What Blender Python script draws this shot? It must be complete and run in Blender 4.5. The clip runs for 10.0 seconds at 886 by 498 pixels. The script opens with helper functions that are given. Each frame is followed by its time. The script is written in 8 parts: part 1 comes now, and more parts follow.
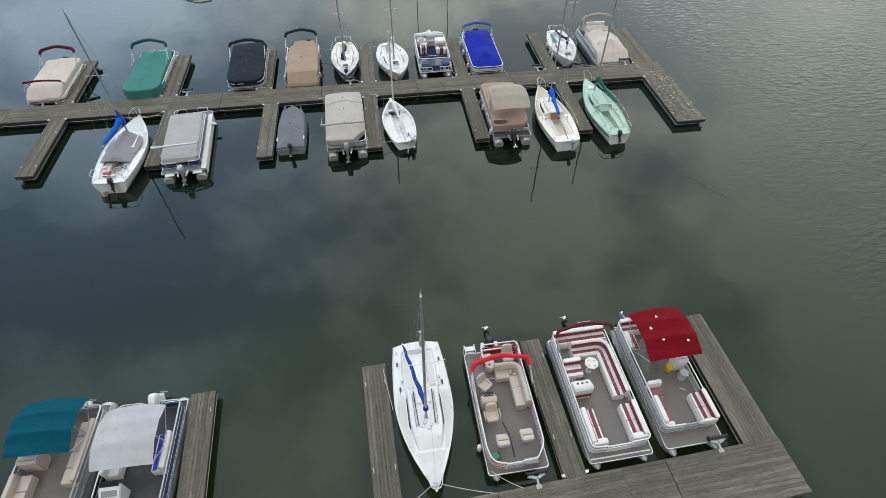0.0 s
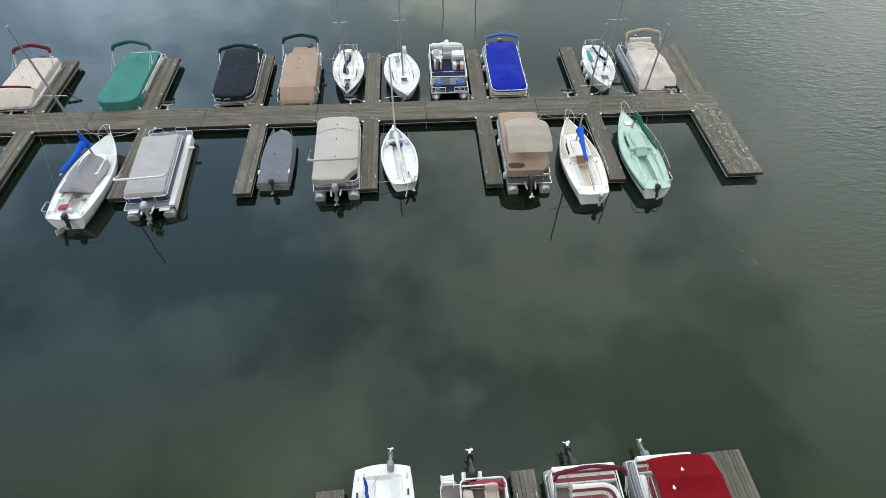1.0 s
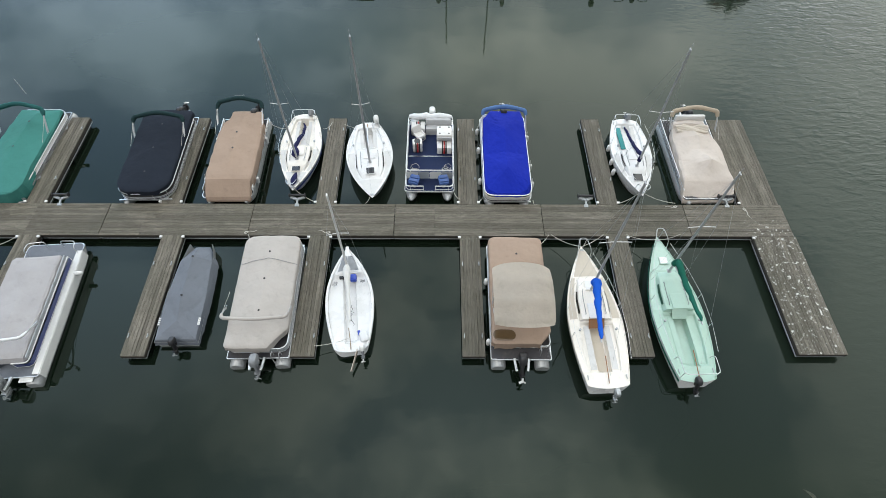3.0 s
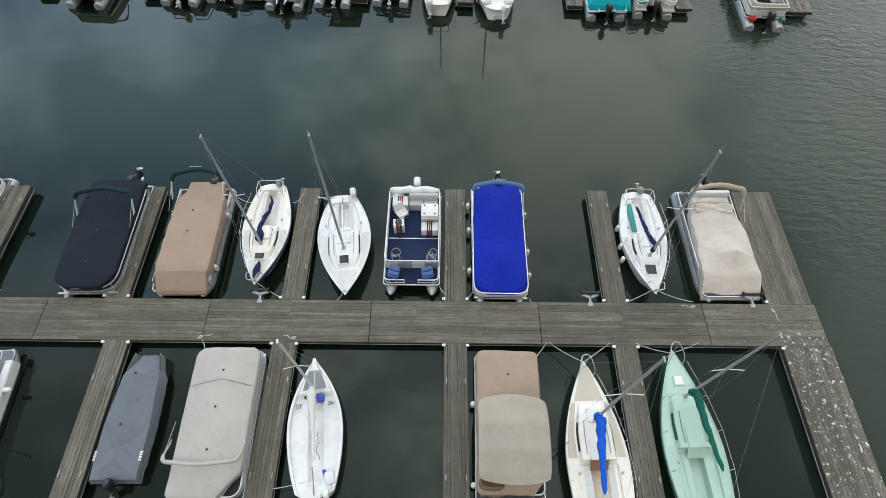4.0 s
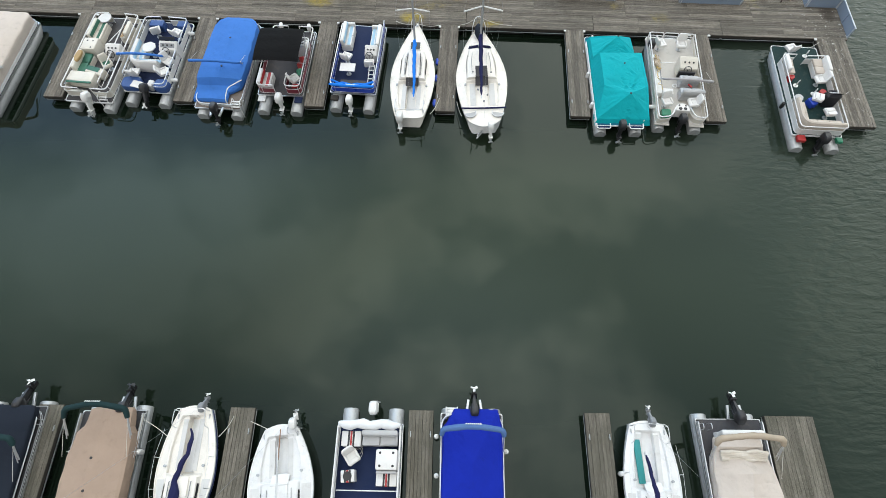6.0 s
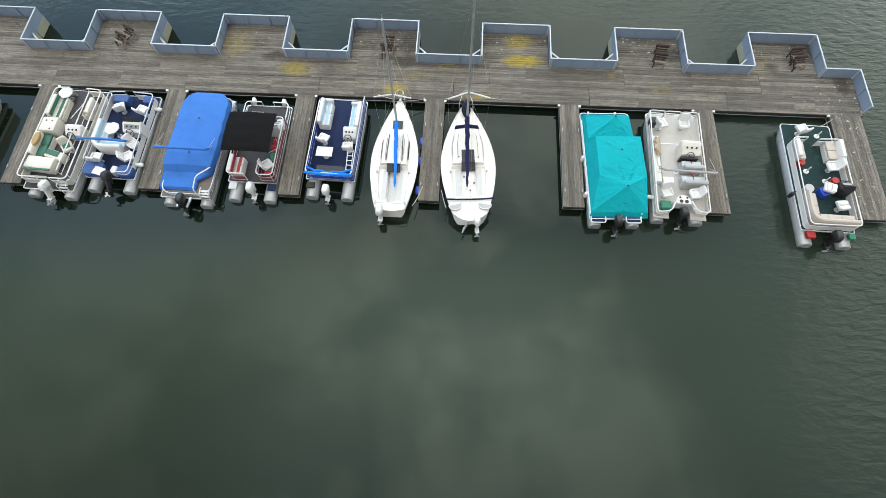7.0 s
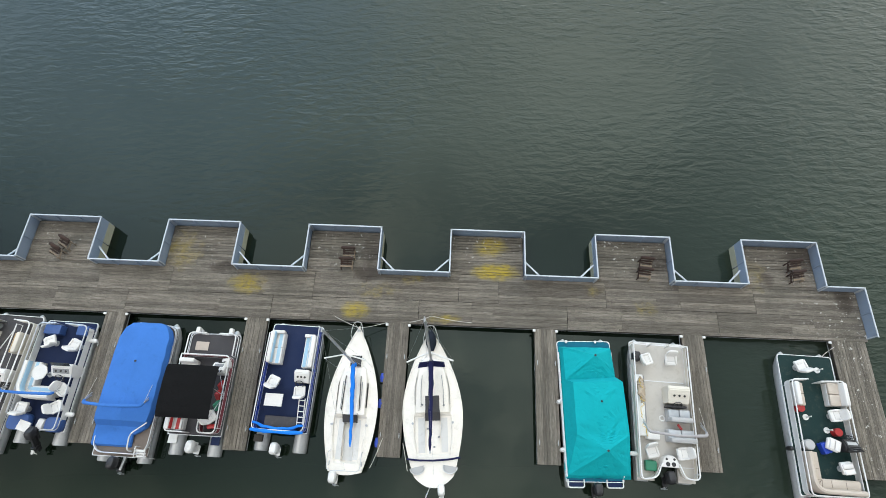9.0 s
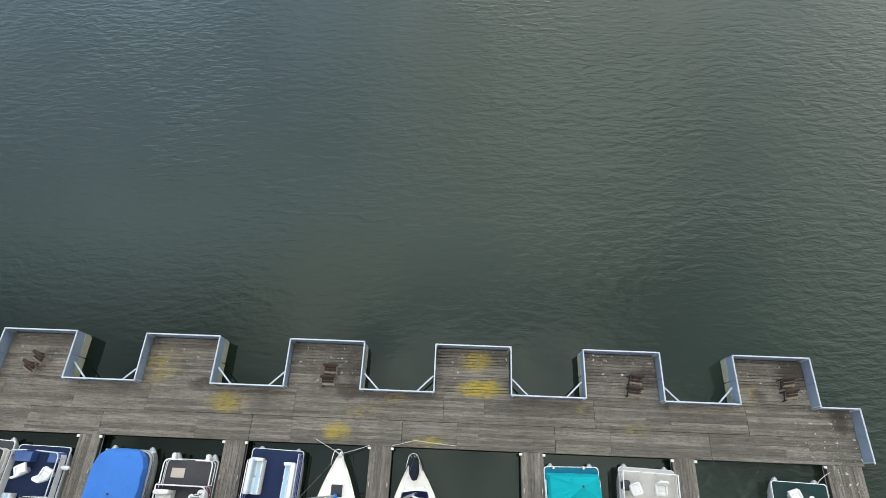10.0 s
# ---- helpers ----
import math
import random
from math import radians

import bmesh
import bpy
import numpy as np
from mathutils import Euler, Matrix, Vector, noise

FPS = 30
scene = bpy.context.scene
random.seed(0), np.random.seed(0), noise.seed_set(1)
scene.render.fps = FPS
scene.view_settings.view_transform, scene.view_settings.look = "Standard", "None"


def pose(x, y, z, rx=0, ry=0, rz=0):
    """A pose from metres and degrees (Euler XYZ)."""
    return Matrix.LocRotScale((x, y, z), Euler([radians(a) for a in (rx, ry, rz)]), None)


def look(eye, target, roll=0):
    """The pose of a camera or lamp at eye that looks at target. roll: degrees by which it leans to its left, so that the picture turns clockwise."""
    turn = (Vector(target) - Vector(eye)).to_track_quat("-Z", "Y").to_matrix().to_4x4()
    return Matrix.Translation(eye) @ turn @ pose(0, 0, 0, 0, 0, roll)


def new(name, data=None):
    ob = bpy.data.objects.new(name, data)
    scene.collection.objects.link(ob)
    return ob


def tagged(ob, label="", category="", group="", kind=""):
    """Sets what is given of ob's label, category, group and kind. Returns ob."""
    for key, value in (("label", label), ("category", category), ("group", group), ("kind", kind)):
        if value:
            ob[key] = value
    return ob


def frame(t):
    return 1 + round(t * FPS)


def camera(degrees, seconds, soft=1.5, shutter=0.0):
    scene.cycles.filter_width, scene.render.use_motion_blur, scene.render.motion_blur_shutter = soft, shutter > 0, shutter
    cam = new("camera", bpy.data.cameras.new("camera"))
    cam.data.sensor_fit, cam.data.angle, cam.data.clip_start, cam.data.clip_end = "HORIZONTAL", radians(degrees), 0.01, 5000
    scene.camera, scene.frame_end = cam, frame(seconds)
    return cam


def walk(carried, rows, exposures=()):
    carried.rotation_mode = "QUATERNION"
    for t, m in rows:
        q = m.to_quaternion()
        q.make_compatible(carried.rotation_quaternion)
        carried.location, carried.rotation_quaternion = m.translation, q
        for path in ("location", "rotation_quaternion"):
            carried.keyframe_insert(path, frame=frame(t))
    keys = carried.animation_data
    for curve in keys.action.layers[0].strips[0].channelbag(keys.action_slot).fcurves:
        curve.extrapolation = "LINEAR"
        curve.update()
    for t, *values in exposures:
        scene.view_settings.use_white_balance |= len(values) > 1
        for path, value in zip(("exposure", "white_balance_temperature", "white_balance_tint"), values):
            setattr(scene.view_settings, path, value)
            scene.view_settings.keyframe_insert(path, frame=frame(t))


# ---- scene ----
cam = camera(80.6, 10.0, soft=0.4)
PATH = [
    (0, (-6.2, -8.667, 21.153), (-6.004, -7.346, 19.665), 0.4),
    (0.5, (-4.894, -5.374, 21.123), (-4.755, -4.087, 19.598), 0.4),
    (1, (-3.792, -2.106, 21.056), (-3.708, -0.855, 19.499), 0.5),
    (1.5, (-2.946, 1.131, 20.958), (-2.884, 2.345, 19.37), 0.6),
    (2, (-2.167, 4.379, 20.927), (-2.121, 5.552, 19.309), 0.7),
    (3.5, (-0.426, 14.143, 21.036), (-0.423, 15.196, 19.336), 0.6),
    (4, (-0.007, 17.365, 21.146), (-0.01, 18.38, 19.422), 0.4),
    (4.5, (0.387, 20.66, 21.332), (0.376, 21.631, 19.583), 0.1),
    (5, (0.705, 23.955, 21.496), (0.693, 24.88, 19.723), -0.0),
    (5.5, (1.041, 27.168, 21.698), (1.029, 28.045, 19.901), 0.0),
    (7, (2.263, 36.049, 22.726), (2.24, 36.813, 20.878), -0.7),
    (7.5, (2.602, 38.951, 23.101), (2.581, 39.716, 21.254), -0.7),
    (8, (2.973, 41.832, 23.575), (2.954, 42.595, 21.727), -0.7),
    (8.5, (3.369, 44.684, 24.173), (3.349, 45.446, 22.324), -0.8),
    (9, (3.788, 47.416, 24.809), (3.766, 48.183, 22.962), -1.1),
    (9.5, (4.156, 49.905, 25.493), (4.133, 50.692, 23.655), -1.2),
    (10, (4.459, 52.164, 26.23), (4.441, 52.98, 24.404), -0.9),
]
walk(cam, [(t, look(eye, target, roll)) for t, eye, target, roll in PATH], [(0.0, -0.3), (0.5, -0.24), (1.0, -0.1), (2.0, 0.0), (3.5, -0.2), (4.2, -0.29), (4.6, -0.33), (5.0, -0.25), (5.5, -0.2), (7.0, 0.08), (8.5, -0.1), (9.5, -0.12), (10.0, -0.06)])

# ---- light ----
SUN_UP, SUN_ROUND = 54.0, 226.0  # degrees above the horizon, and from +y towards +x
SUNWARD = (math.cos(radians(SUN_UP)) * math.sin(radians(SUN_ROUND)), math.cos(radians(SUN_UP)) * math.cos(radians(SUN_ROUND)), math.sin(radians(SUN_UP)))
LITCLOUD = (0.14, 0.87, 0.47)  # where the cloud is thin and bright
world = bpy.data.worlds.new("world")
scene.world = world
world.use_nodes = True
wn, wl = world.node_tree.nodes, world.node_tree.links
wn.clear()
w_out = wn.new("ShaderNodeOutputWorld")
w_bg = wn.new("ShaderNodeBackground")
w_bg.inputs["Strength"].default_value = 0.165
sky = wn.new("ShaderNodeTexSky")
sky.sky_type = 'NISHITA'
sky.sun_disc = False
sky.sun_elevation = radians(SUN_UP)
sky.sun_rotation = radians(SUN_ROUND)
sky.air_density, sky.dust_density = 1.0, 2.0
w_tc = wn.new("ShaderNodeTexCoord")
w_map = wn.new("ShaderNodeMapping")
w_map.inputs["Location"].default_value = (0.35, 0.1, 0.0)
w_map.inputs["Scale"].default_value = (1.0, 1.0, 1.6)
w_noise = wn.new("ShaderNodeTexNoise")
w_noise.inputs["Scale"].default_value = 3.4
w_noise.inputs["Detail"].default_value = 6.0
w_noise.inputs["Roughness"].default_value = 0.55
w_ramp = wn.new("ShaderNodeValToRGB")
w_ramp.color_ramp.elements[0].position, w_ramp.color_ramp.elements[1].position = 0.43, 0.585
w_ramp.color_ramp.elements[0].color = (4.8, 5.4, 5.8, 1)
w_ramp.color_ramp.elements[1].color = (10.4, 10.5, 9.9, 1)
w_mix = wn.new("ShaderNodeMixRGB")
w_mix.inputs[0].default_value = 0.82
wl.new(w_tc.outputs["Generated"], w_map.inputs[0])
wl.new(w_map.outputs[0], w_noise.inputs["Vector"])
wl.new(w_noise.outputs["Fac"], w_ramp.inputs[0])
wl.new(sky.outputs[0], w_mix.inputs[1])
w_dot = wn.new("ShaderNodeVectorMath")  # the cloud is thinnest and brightest ahead
w_dot.operation = 'DOT_PRODUCT'
wl.new(w_tc.outputs["Generated"], w_dot.inputs[0])
w_dot.inputs[1].default_value = LITCLOUD
w_pos = wn.new("ShaderNodeMath")
w_pos.operation = 'MAXIMUM'
wl.new(w_dot.outputs["Value"], w_pos.inputs[0])
w_pos.inputs[1].default_value = 0.0
w_pow = wn.new("ShaderNodeMath")
w_pow.operation = 'POWER'
wl.new(w_pos.outputs[0], w_pow.inputs[0])
w_pow.inputs[1].default_value = 2.2
w_haze = wn.new("ShaderNodeMapRange")
for i, v in enumerate((0.0, 1.0, 0.55, 2.95)):
    w_haze.inputs[i + 1].default_value = v
wl.new(w_pow.outputs[0], w_haze.inputs[0])
w_mul = wn.new("ShaderNodeMixRGB")
w_mul.blend_type = 'MULTIPLY'
w_mul.inputs[0].default_value = 1.0
wl.new(w_ramp.outputs[0], w_mul.inputs[1])
w_xyz = wn.new("ShaderNodeSeparateXYZ")  # overcast: the zenith is brighter than the rim
wl.new(w_tc.outputs["Generated"], w_xyz.inputs[0])
w_up = wn.new("ShaderNodeMapRange")
for i, v in enumerate((0.0, 1.0, 0.68, 1.0)):
    w_up.inputs[i + 1].default_value = v
wl.new(w_xyz.outputs["Z"], w_up.inputs[0])
w_dome = wn.new("ShaderNodeMath")
w_dome.operation = 'MULTIPLY'
wl.new(w_haze.outputs[0], w_dome.inputs[0])
wl.new(w_up.outputs[0], w_dome.inputs[1])
w_top = wn.new("ShaderNodeMapRange")
w_top.interpolation_type = 'SMOOTHSTEP'
for i, v in enumerate((0.88, 0.985, 1.0, 1.75)):
    w_top.inputs[i + 1].default_value = v
wl.new(w_xyz.outputs["Z"], w_top.inputs[0])
w_full = wn.new("ShaderNodeMath")
w_full.operation = 'MULTIPLY'
wl.new(w_dome.outputs[0], w_full.inputs[0])
wl.new(w_top.outputs[0], w_full.inputs[1])
wl.new(w_full.outputs[0], w_mul.inputs[2])
w_gap = wn.new("ShaderNodeVectorMath")  # thinner, bluer cloud in the north-west
w_gap.operation = 'DOT_PRODUCT'
wl.new(w_tc.outputs["Generated"], w_gap.inputs[0])
w_gap.inputs[1].default_value = (-0.62, 0.64, 0.45)
w_near = wn.new("ShaderNodeMapRange")
w_near.interpolation_type = 'SMOOTHSTEP'
for i, v in enumerate((0.74, 1.0, 0.0, 1.0)):
    w_near.inputs[i + 1].default_value = v
wl.new(w_gap.outputs["Value"], w_near.inputs[0])
w_blue = wn.new("ShaderNodeMixRGB")
w_blue.blend_type = 'MULTIPLY'
w_blue.inputs[2].default_value = (0.93, 1.2, 1.62, 1)
wl.new(w_near.outputs[0], w_blue.inputs[0])
wl.new(w_mul.outputs[0], w_blue.inputs[1])
wl.new(w_blue.outputs[0], w_mix.inputs[2])
wl.new(w_mix.outputs[0], w_bg.inputs["Color"])
wl.new(w_bg.outputs[0], w_out.inputs[0])

sun_data = bpy.data.lights.new("sun", 'SUN')
sun_data.energy, sun_data.angle, sun_data.color = 0.7, radians(20), (1.0, 0.97, 0.92)
sun = new("sun", sun_data)
sun.matrix_world = look(Vector(SUNWARD) * 50, (0, 0, 0))


# ---- materials ----
def nodes_of(name):
    m = bpy.data.materials.new(name)
    m.use_nodes = True
    return m, m.node_tree.nodes, m.node_tree.links, m.node_tree.nodes["Principled BSDF"]


def noise_node(n, l, vec, scale, detail=4.0, rough=0.55):
    t = n.new("ShaderNodeTexNoise")
    t.inputs["Scale"].default_value, t.inputs["Detail"].default_value, t.inputs["Roughness"].default_value = scale, detail, rough
    l.new(vec, t.inputs["Vector"])
    return t.outputs["Fac"]


def math_node(n, l, op, a, b=None, clamp=False):
    t = n.new("ShaderNodeMath")
    t.operation, t.use_clamp = op, clamp
    for i, v in enumerate((a, b)):
        if v is None:
            continue
        if isinstance(v, (int, float)):
            t.inputs[i].default_value = v
        else:
            l.new(v, t.inputs[i])
    return t.outputs[0]


def span_node(n, l, v, a, b, c=0.0, d=1.0):
    t = n.new("ShaderNodeMapRange")
    t.interpolation_type = 'SMOOTHSTEP'
    l.new(v, t.inputs[0])
    for i, x in enumerate((a, b, c, d)):
        t.inputs[i + 1].default_value = x
    return t.outputs[0]


def mix_node(n, l, fac, a, b, mode='MIX'):
    t = n.new("ShaderNodeMixRGB")
    t.blend_type = mode
    for i, v in enumerate((fac, a, b)):
        if isinstance(v, (int, float)):
            t.inputs[i].default_value = v
        elif isinstance(v, tuple):
            t.inputs[i].default_value = (*v, 1) if len(v) == 3 else v
        else:
            l.new(v, t.inputs[i])
    return t.outputs[0]


def bump_node(n, l, bs, h, dist, strength=1.0):
    t = n.new("ShaderNodeBump")
    t.inputs["Strength"].default_value, t.inputs["Distance"].default_value = strength, dist
    l.new(h, t.inputs["Height"])
    l.new(t.outputs[0], bs.inputs["Normal"])
    return t


MATS = {}


def paint(name, col, rough=0.5, metal=0.0, grime=0.25, fine=30.0, bump=0.002, dirt=(0.20, 0.18, 0.13), sheen=0.0, big=1.1):
    """A surface of one colour with fade, grain and grime at two scales."""
    if name in MATS:
        return MATS[name]
    m, n, l, bs = nodes_of(name)
    geo = n.new("ShaderNodeNewGeometry")
    pos = geo.outputs["Position"]
    oi = n.new("ShaderNodeObjectInfo").outputs["Random"]
    a, b = noise_node(n, l, pos, big, 6.0, 0.6), noise_node(n, l, pos, fine, 3.0)
    v = math_node(n, l, 'ADD', math_node(n, l, 'MULTIPLY', a, 0.22), math_node(n, l, 'MULTIPLY', b, 0.16))
    v = math_node(n, l, 'ADD', v, math_node(n, l, 'MULTIPLY', oi, 0.06))
    v = math_node(n, l, 'ADD', v, 0.78)
    shade = mix_node(n, l, 1.0, col, v, 'MULTIPLY')
    spot = span_node(n, l, noise_node(n, l, pos, 3.7, 8.0, 0.7), 0.5, 0.78, 0.0, grime)
    l.new(mix_node(n, l, spot, shade, dirt), bs.inputs["Base Color"])
    bs.inputs["Metallic"].default_value = metal
    l.new(span_node(n, l, a, 0.2, 0.8, max(0.04, rough - 0.08), min(1.0, rough + 0.12)), bs.inputs["Roughness"])
    if sheen:
        bs.inputs["Sheen Weight"].default_value = sheen
    if bump:
        bump_node(n, l, bs, b, bump)
    MATS[name] = m
    return m


def canvas(name, col, crumple=0.28):
    """Woven boat cloth: fine weave, soft creases, fading and water marks."""
    key = "canvas_" + name
    if key in MATS:
        return MATS[key]
    m, n, l, bs = nodes_of(key)
    pos = n.new("ShaderNodeNewGeometry").outputs["Position"]
    a, b = noise_node(n, l, pos, 0.9, 6.0, 0.65), noise_node(n, l, pos, 60.0, 2.0)
    ridge = math_node(n, l, 'ABSOLUTE', math_node(n, l, 'SUBTRACT', noise_node(n, l, pos, 1.35, 2.0, 0.45), 0.5))
    ridge2 = math_node(n, l, 'ABSOLUTE', math_node(n, l, 'SUBTRACT', noise_node(n, l, pos, 3.3, 2.0, 0.45), 0.5))
    crease = math_node(n, l, 'ADD', ridge, math_node(n, l, 'MULTIPLY', ridge2, 0.35))
    v = math_node(n, l, 'ADD', span_node(n, l, a, 0.25, 0.75, 0.93, 1.05), math_node(n, l, 'MULTIPLY', b, 0.08))
    shade = mix_node(n, l, 1.0, col, v, 'MULTIPLY')
    mark = span_node(n, l, noise_node(n, l, pos, 2.3, 9.0, 0.72), 0.52, 0.74, 0.0, 0.38)
    worn = mix_node(n, l, 1.0, shade, (0.62, 0.63, 0.60), 'MULTIPLY')
    l.new(mix_node(n, l, mark, shade, worn), bs.inputs["Base Color"])
    bs.inputs["Roughness"].default_value = 0.85
    bs.inputs["Specular IOR Level"].default_value = 0.25
    h = math_node(n, l, 'ADD', crease, math_node(n, l, 'MULTIPLY', b, 0.04))
    bump_node(n, l, bs, h, 0.22 * crumple, 0.9)
    MATS[key] = m
    return m


def plank_wood():
    m, n, l, bs = nodes_of("weathered_plank")
    tc, info = n.new("ShaderNodeTexCoord"), n.new("ShaderNodeObjectInfo")
    pos = n.new("ShaderNodeNewGeometry").outputs["Position"]
    shift = n.new("ShaderNodeVectorMath")
    shift.operation = 'ADD'
    l.new(tc.outputs["Object"], shift.inputs[0])
    l.new(math_node(n, l, 'MULTIPLY', info.outputs["Random"], 57.0), shift.inputs[1])
    mp = n.new("ShaderNodeMapping")
    mp.inputs["Scale"].default_value = (3.2, 42.0, 8.0)
    l.new(shift.outputs[0], mp.inputs[0])
    grain = noise_node(n, l, mp.outputs[0], 1.0, 6.0, 0.65)
    mp2 = n.new("ShaderNodeMapping")
    mp2.inputs["Scale"].default_value = (0.8, 8.0, 2.0)
    l.new(shift.outputs[0], mp2.inputs[0])
    streak = noise_node(n, l, mp2.outputs[0], 1.0, 4.0, 0.6)
    g = math_node(n, l, 'ADD', math_node(n, l, 'MULTIPLY', grain, 0.55), math_node(n, l, 'MULTIPLY', streak, 0.45))
    ramp = n.new("ShaderNodeValToRGB")
    e = ramp.color_ramp.elements
    e[0].position, e[0].color = 0.31, (0.045, 0.038, 0.030, 1)
    e[1].position, e[1].color = 0.69, (0.29, 0.262, 0.220, 1)
    mid = e.new(0.5)
    mid.color = (0.165, 0.146, 0.120, 1)
    l.new(g, ramp.inputs[0])
    tone = span_node(n, l, info.outputs["Random"], 0.0, 1.0, 0.66, 1.17)
    col = mix_node(n, l, 1.0, ramp.outputs[0], tone, 'MULTIPLY')
    # damp and dark blotches over many planks at once
    damp = span_node(n, l, noise_node(n, l, pos, 0.55, 7.0, 0.65), 0.44, 0.72, 0.0, 0.6)
    col = mix_node(n, l, damp, col, (0.078, 0.074, 0.058))
    # thin green growth on the inner docks, which stand lower and wetter than the pier
    low = n.new("ShaderNodeSeparateXYZ")
    l.new(pos, low.inputs[0])
    algae = math_node(n, l, 'MULTIPLY', span_node(n, l, low.outputs[1], 46.0, 40.0), span_node(n, l, noise_node(n, l, pos, 0.8, 6.0, 0.7), 0.3, 0.7, 0.15, 0.5))
    col = mix_node(n, l, algae, col, (0.070, 0.072, 0.048))
    speck = noise_node(n, l, pos, 13.0, 8.0, 0.8)
    col = mix_node(n, l, span_node(n, l, speck, 0.50, 0.36, 0.0, 0.6), col, (0.055, 0.045, 0.036))
    fleck = span_node(n, l, noise_node(n, l, pos, 34.0, 6.0, 0.85), 0.53, 0.68, 0.0, 0.65)
    col = mix_node(n, l, fleck, col, (0.40, 0.36, 0.31))
    # yellow lichen in a few places
    sep = n.new("ShaderNodeSeparateXYZ")
    l.new(pos, sep.inputs[0])
    total = None
    for x, y, rx, ry, much in LICHEN:
        dx = math_node(n, l, 'DIVIDE', math_node(n, l, 'SUBTRACT', sep.outputs[0], x), rx)
        dy = math_node(n, l, 'DIVIDE', math_node(n, l, 'SUBTRACT', sep.outputs[1], y), ry)
        d = math_node(n, l, 'ADD', math_node(n, l, 'MULTIPLY', dx, dx), math_node(n, l, 'MULTIPLY', dy, dy))
        k = math_node(n, l, 'MULTIPLY', math_node(n, l, 'SUBTRACT', 1.0, d, True), much)
        total = k if total is None else math_node(n, l, 'MAXIMUM', total, k)
    rough_edge = noise_node(n, l, pos, 2.6, 7.0, 0.75)
    lich = span_node(n, l, math_node(n, l, 'ADD', math_node(n, l, 'MULTIPLY', total, 0.75), rough_edge), 0.60, 1.25, 0.0, 1.0)
    lich = math_node(n, l, 'MULTIPLY', lich, span_node(n, l, total, 0.0, 0.15))
    lich = math_node(n, l, 'MULTIPLY', lich, span_node(n, l, grain, 0.35, 0.6, 0.2, 1.0))
    col = mix_node(n, l, lich, col, (0.36, 0.27, 0.02))
    # dark wet rot along the rail corners
    wet = None
    for x, y, rx, ry, much in ROT:
        dx = math_node(n, l, 'DIVIDE', math_node(n, l, 'SUBTRACT', sep.outputs[0], x), rx)
        dy = math_node(n, l, 'DIVIDE', math_node(n, l, 'SUBTRACT', sep.outputs[1], y), ry)
        d = math_node(n, l, 'ADD', math_node(n, l, 'MULTIPLY', dx, dx), math_node(n, l, 'MULTIPLY', dy, dy))
        k = math_node(n, l, 'MULTIPLY', math_node(n, l, 'SUBTRACT', 1.0, d, True), much)
        wet = k if wet is None else math_node(n, l, 'MAXIMUM', wet, k)
    rot = span_node(n, l, math_node(n, l, 'ADD', math_node(n, l, 'MULTIPLY', wet, 0.8), noise_node(n, l, pos, 1.9, 7.0, 0.75)), 0.62, 1.2, 0.0, 0.8)
    rot = math_node(n, l, 'MULTIPLY', rot, span_node(n, l, wet, 0.0, 0.2))
    col = mix_node(n, l, rot, col, (0.050, 0.040, 0.032))
    # white droppings on the outer arm and along the fishing rail
    arm = math_node(n, l, 'MULTIPLY', span_node(n, l, sep.outputs[0], 13.4, 14.3), span_node(n, l, sep.outputs[1], 26.6, 25.2))
    rail = math_node(n, l, 'MULTIPLY', span_node(n, l, sep.outputs[1], 55.2, 58.3), span_node(n, l, sep.outputs[0], -20.0, 12.0, 0.35, 1.0))
    rail2 = math_node(n, l, 'MULTIPLY', span_node(n, l, sep.outputs[0], 19.5, 23.2), span_node(n, l, sep.outputs[1], 44.0, 46.0))
    where = math_node(n, l, 'MAXIMUM', math_node(n, l, 'MAXIMUM', arm, rail), rail2)
    dd = math_node(n, l, 'MAXIMUM', noise_node(n, l, pos, 5.5, 3.0, 0.6), math_node(n, l, 'SUBTRACT', noise_node(n, l, pos, 13.0, 3.0, 0.6), 0.02))
    drop = math_node(n, l, 'MULTIPLY', span_node(n, l, math_node(n, l, 'ADD', dd, math_node(n, l, 'MULTIPLY', arm, 0.03)), 0.645, 0.70, 0.0, 0.95), where)
    col = mix_node(n, l, drop, col, (0.62, 0.61, 0.57))
    l.new(col, bs.inputs["Base Color"])
    bs.inputs["Roughness"].default_value = 0.82
    bs.inputs["Specular IOR Level"].default_value = 0.3
    bump_node(n, l, bs, grain, 0.004)
    return m


ROT = [(-0.2, 56.2, .9, .6, 1.0), (-0.1, 57.3, .7, 1.2, .7), (-7.4, 56.5, 1.0, .5, .8), (-13.5, 57.2, .8, 1.0, .6), (21.6, 57.2, 1.5, .9, .9), (22.8, 55.0, .6, .9, .9), (14.3, 56.9, 1.0, 1.0, .7), (8.6, 56.0, .6, .5, .6), (19.3, 56.0, .6, .6, .7)]
LICHEN = [(6.1, 56.3, 1.5, .6, 1.0), (5.9, 57.6, 1.1, .75, .75), (-6.1, 55.6, 1.3, .7, .7), (-.7, 54.3, .9, .6, .75), (.3, 55.3, 1.5, .6, .35), (3.6, 53.9, 1.2, .35, .6),
          (-9.6, 57.4, 1.4, 1.4, .45), (2.0, 55.9, .8, .45, .4), (13.2, 54.5, .9, .5, .4), (18.8, 56.2, .9, 1.2, .35), (10.9, 55.4, .7, .45, .4)]
PLANK = plank_wood()


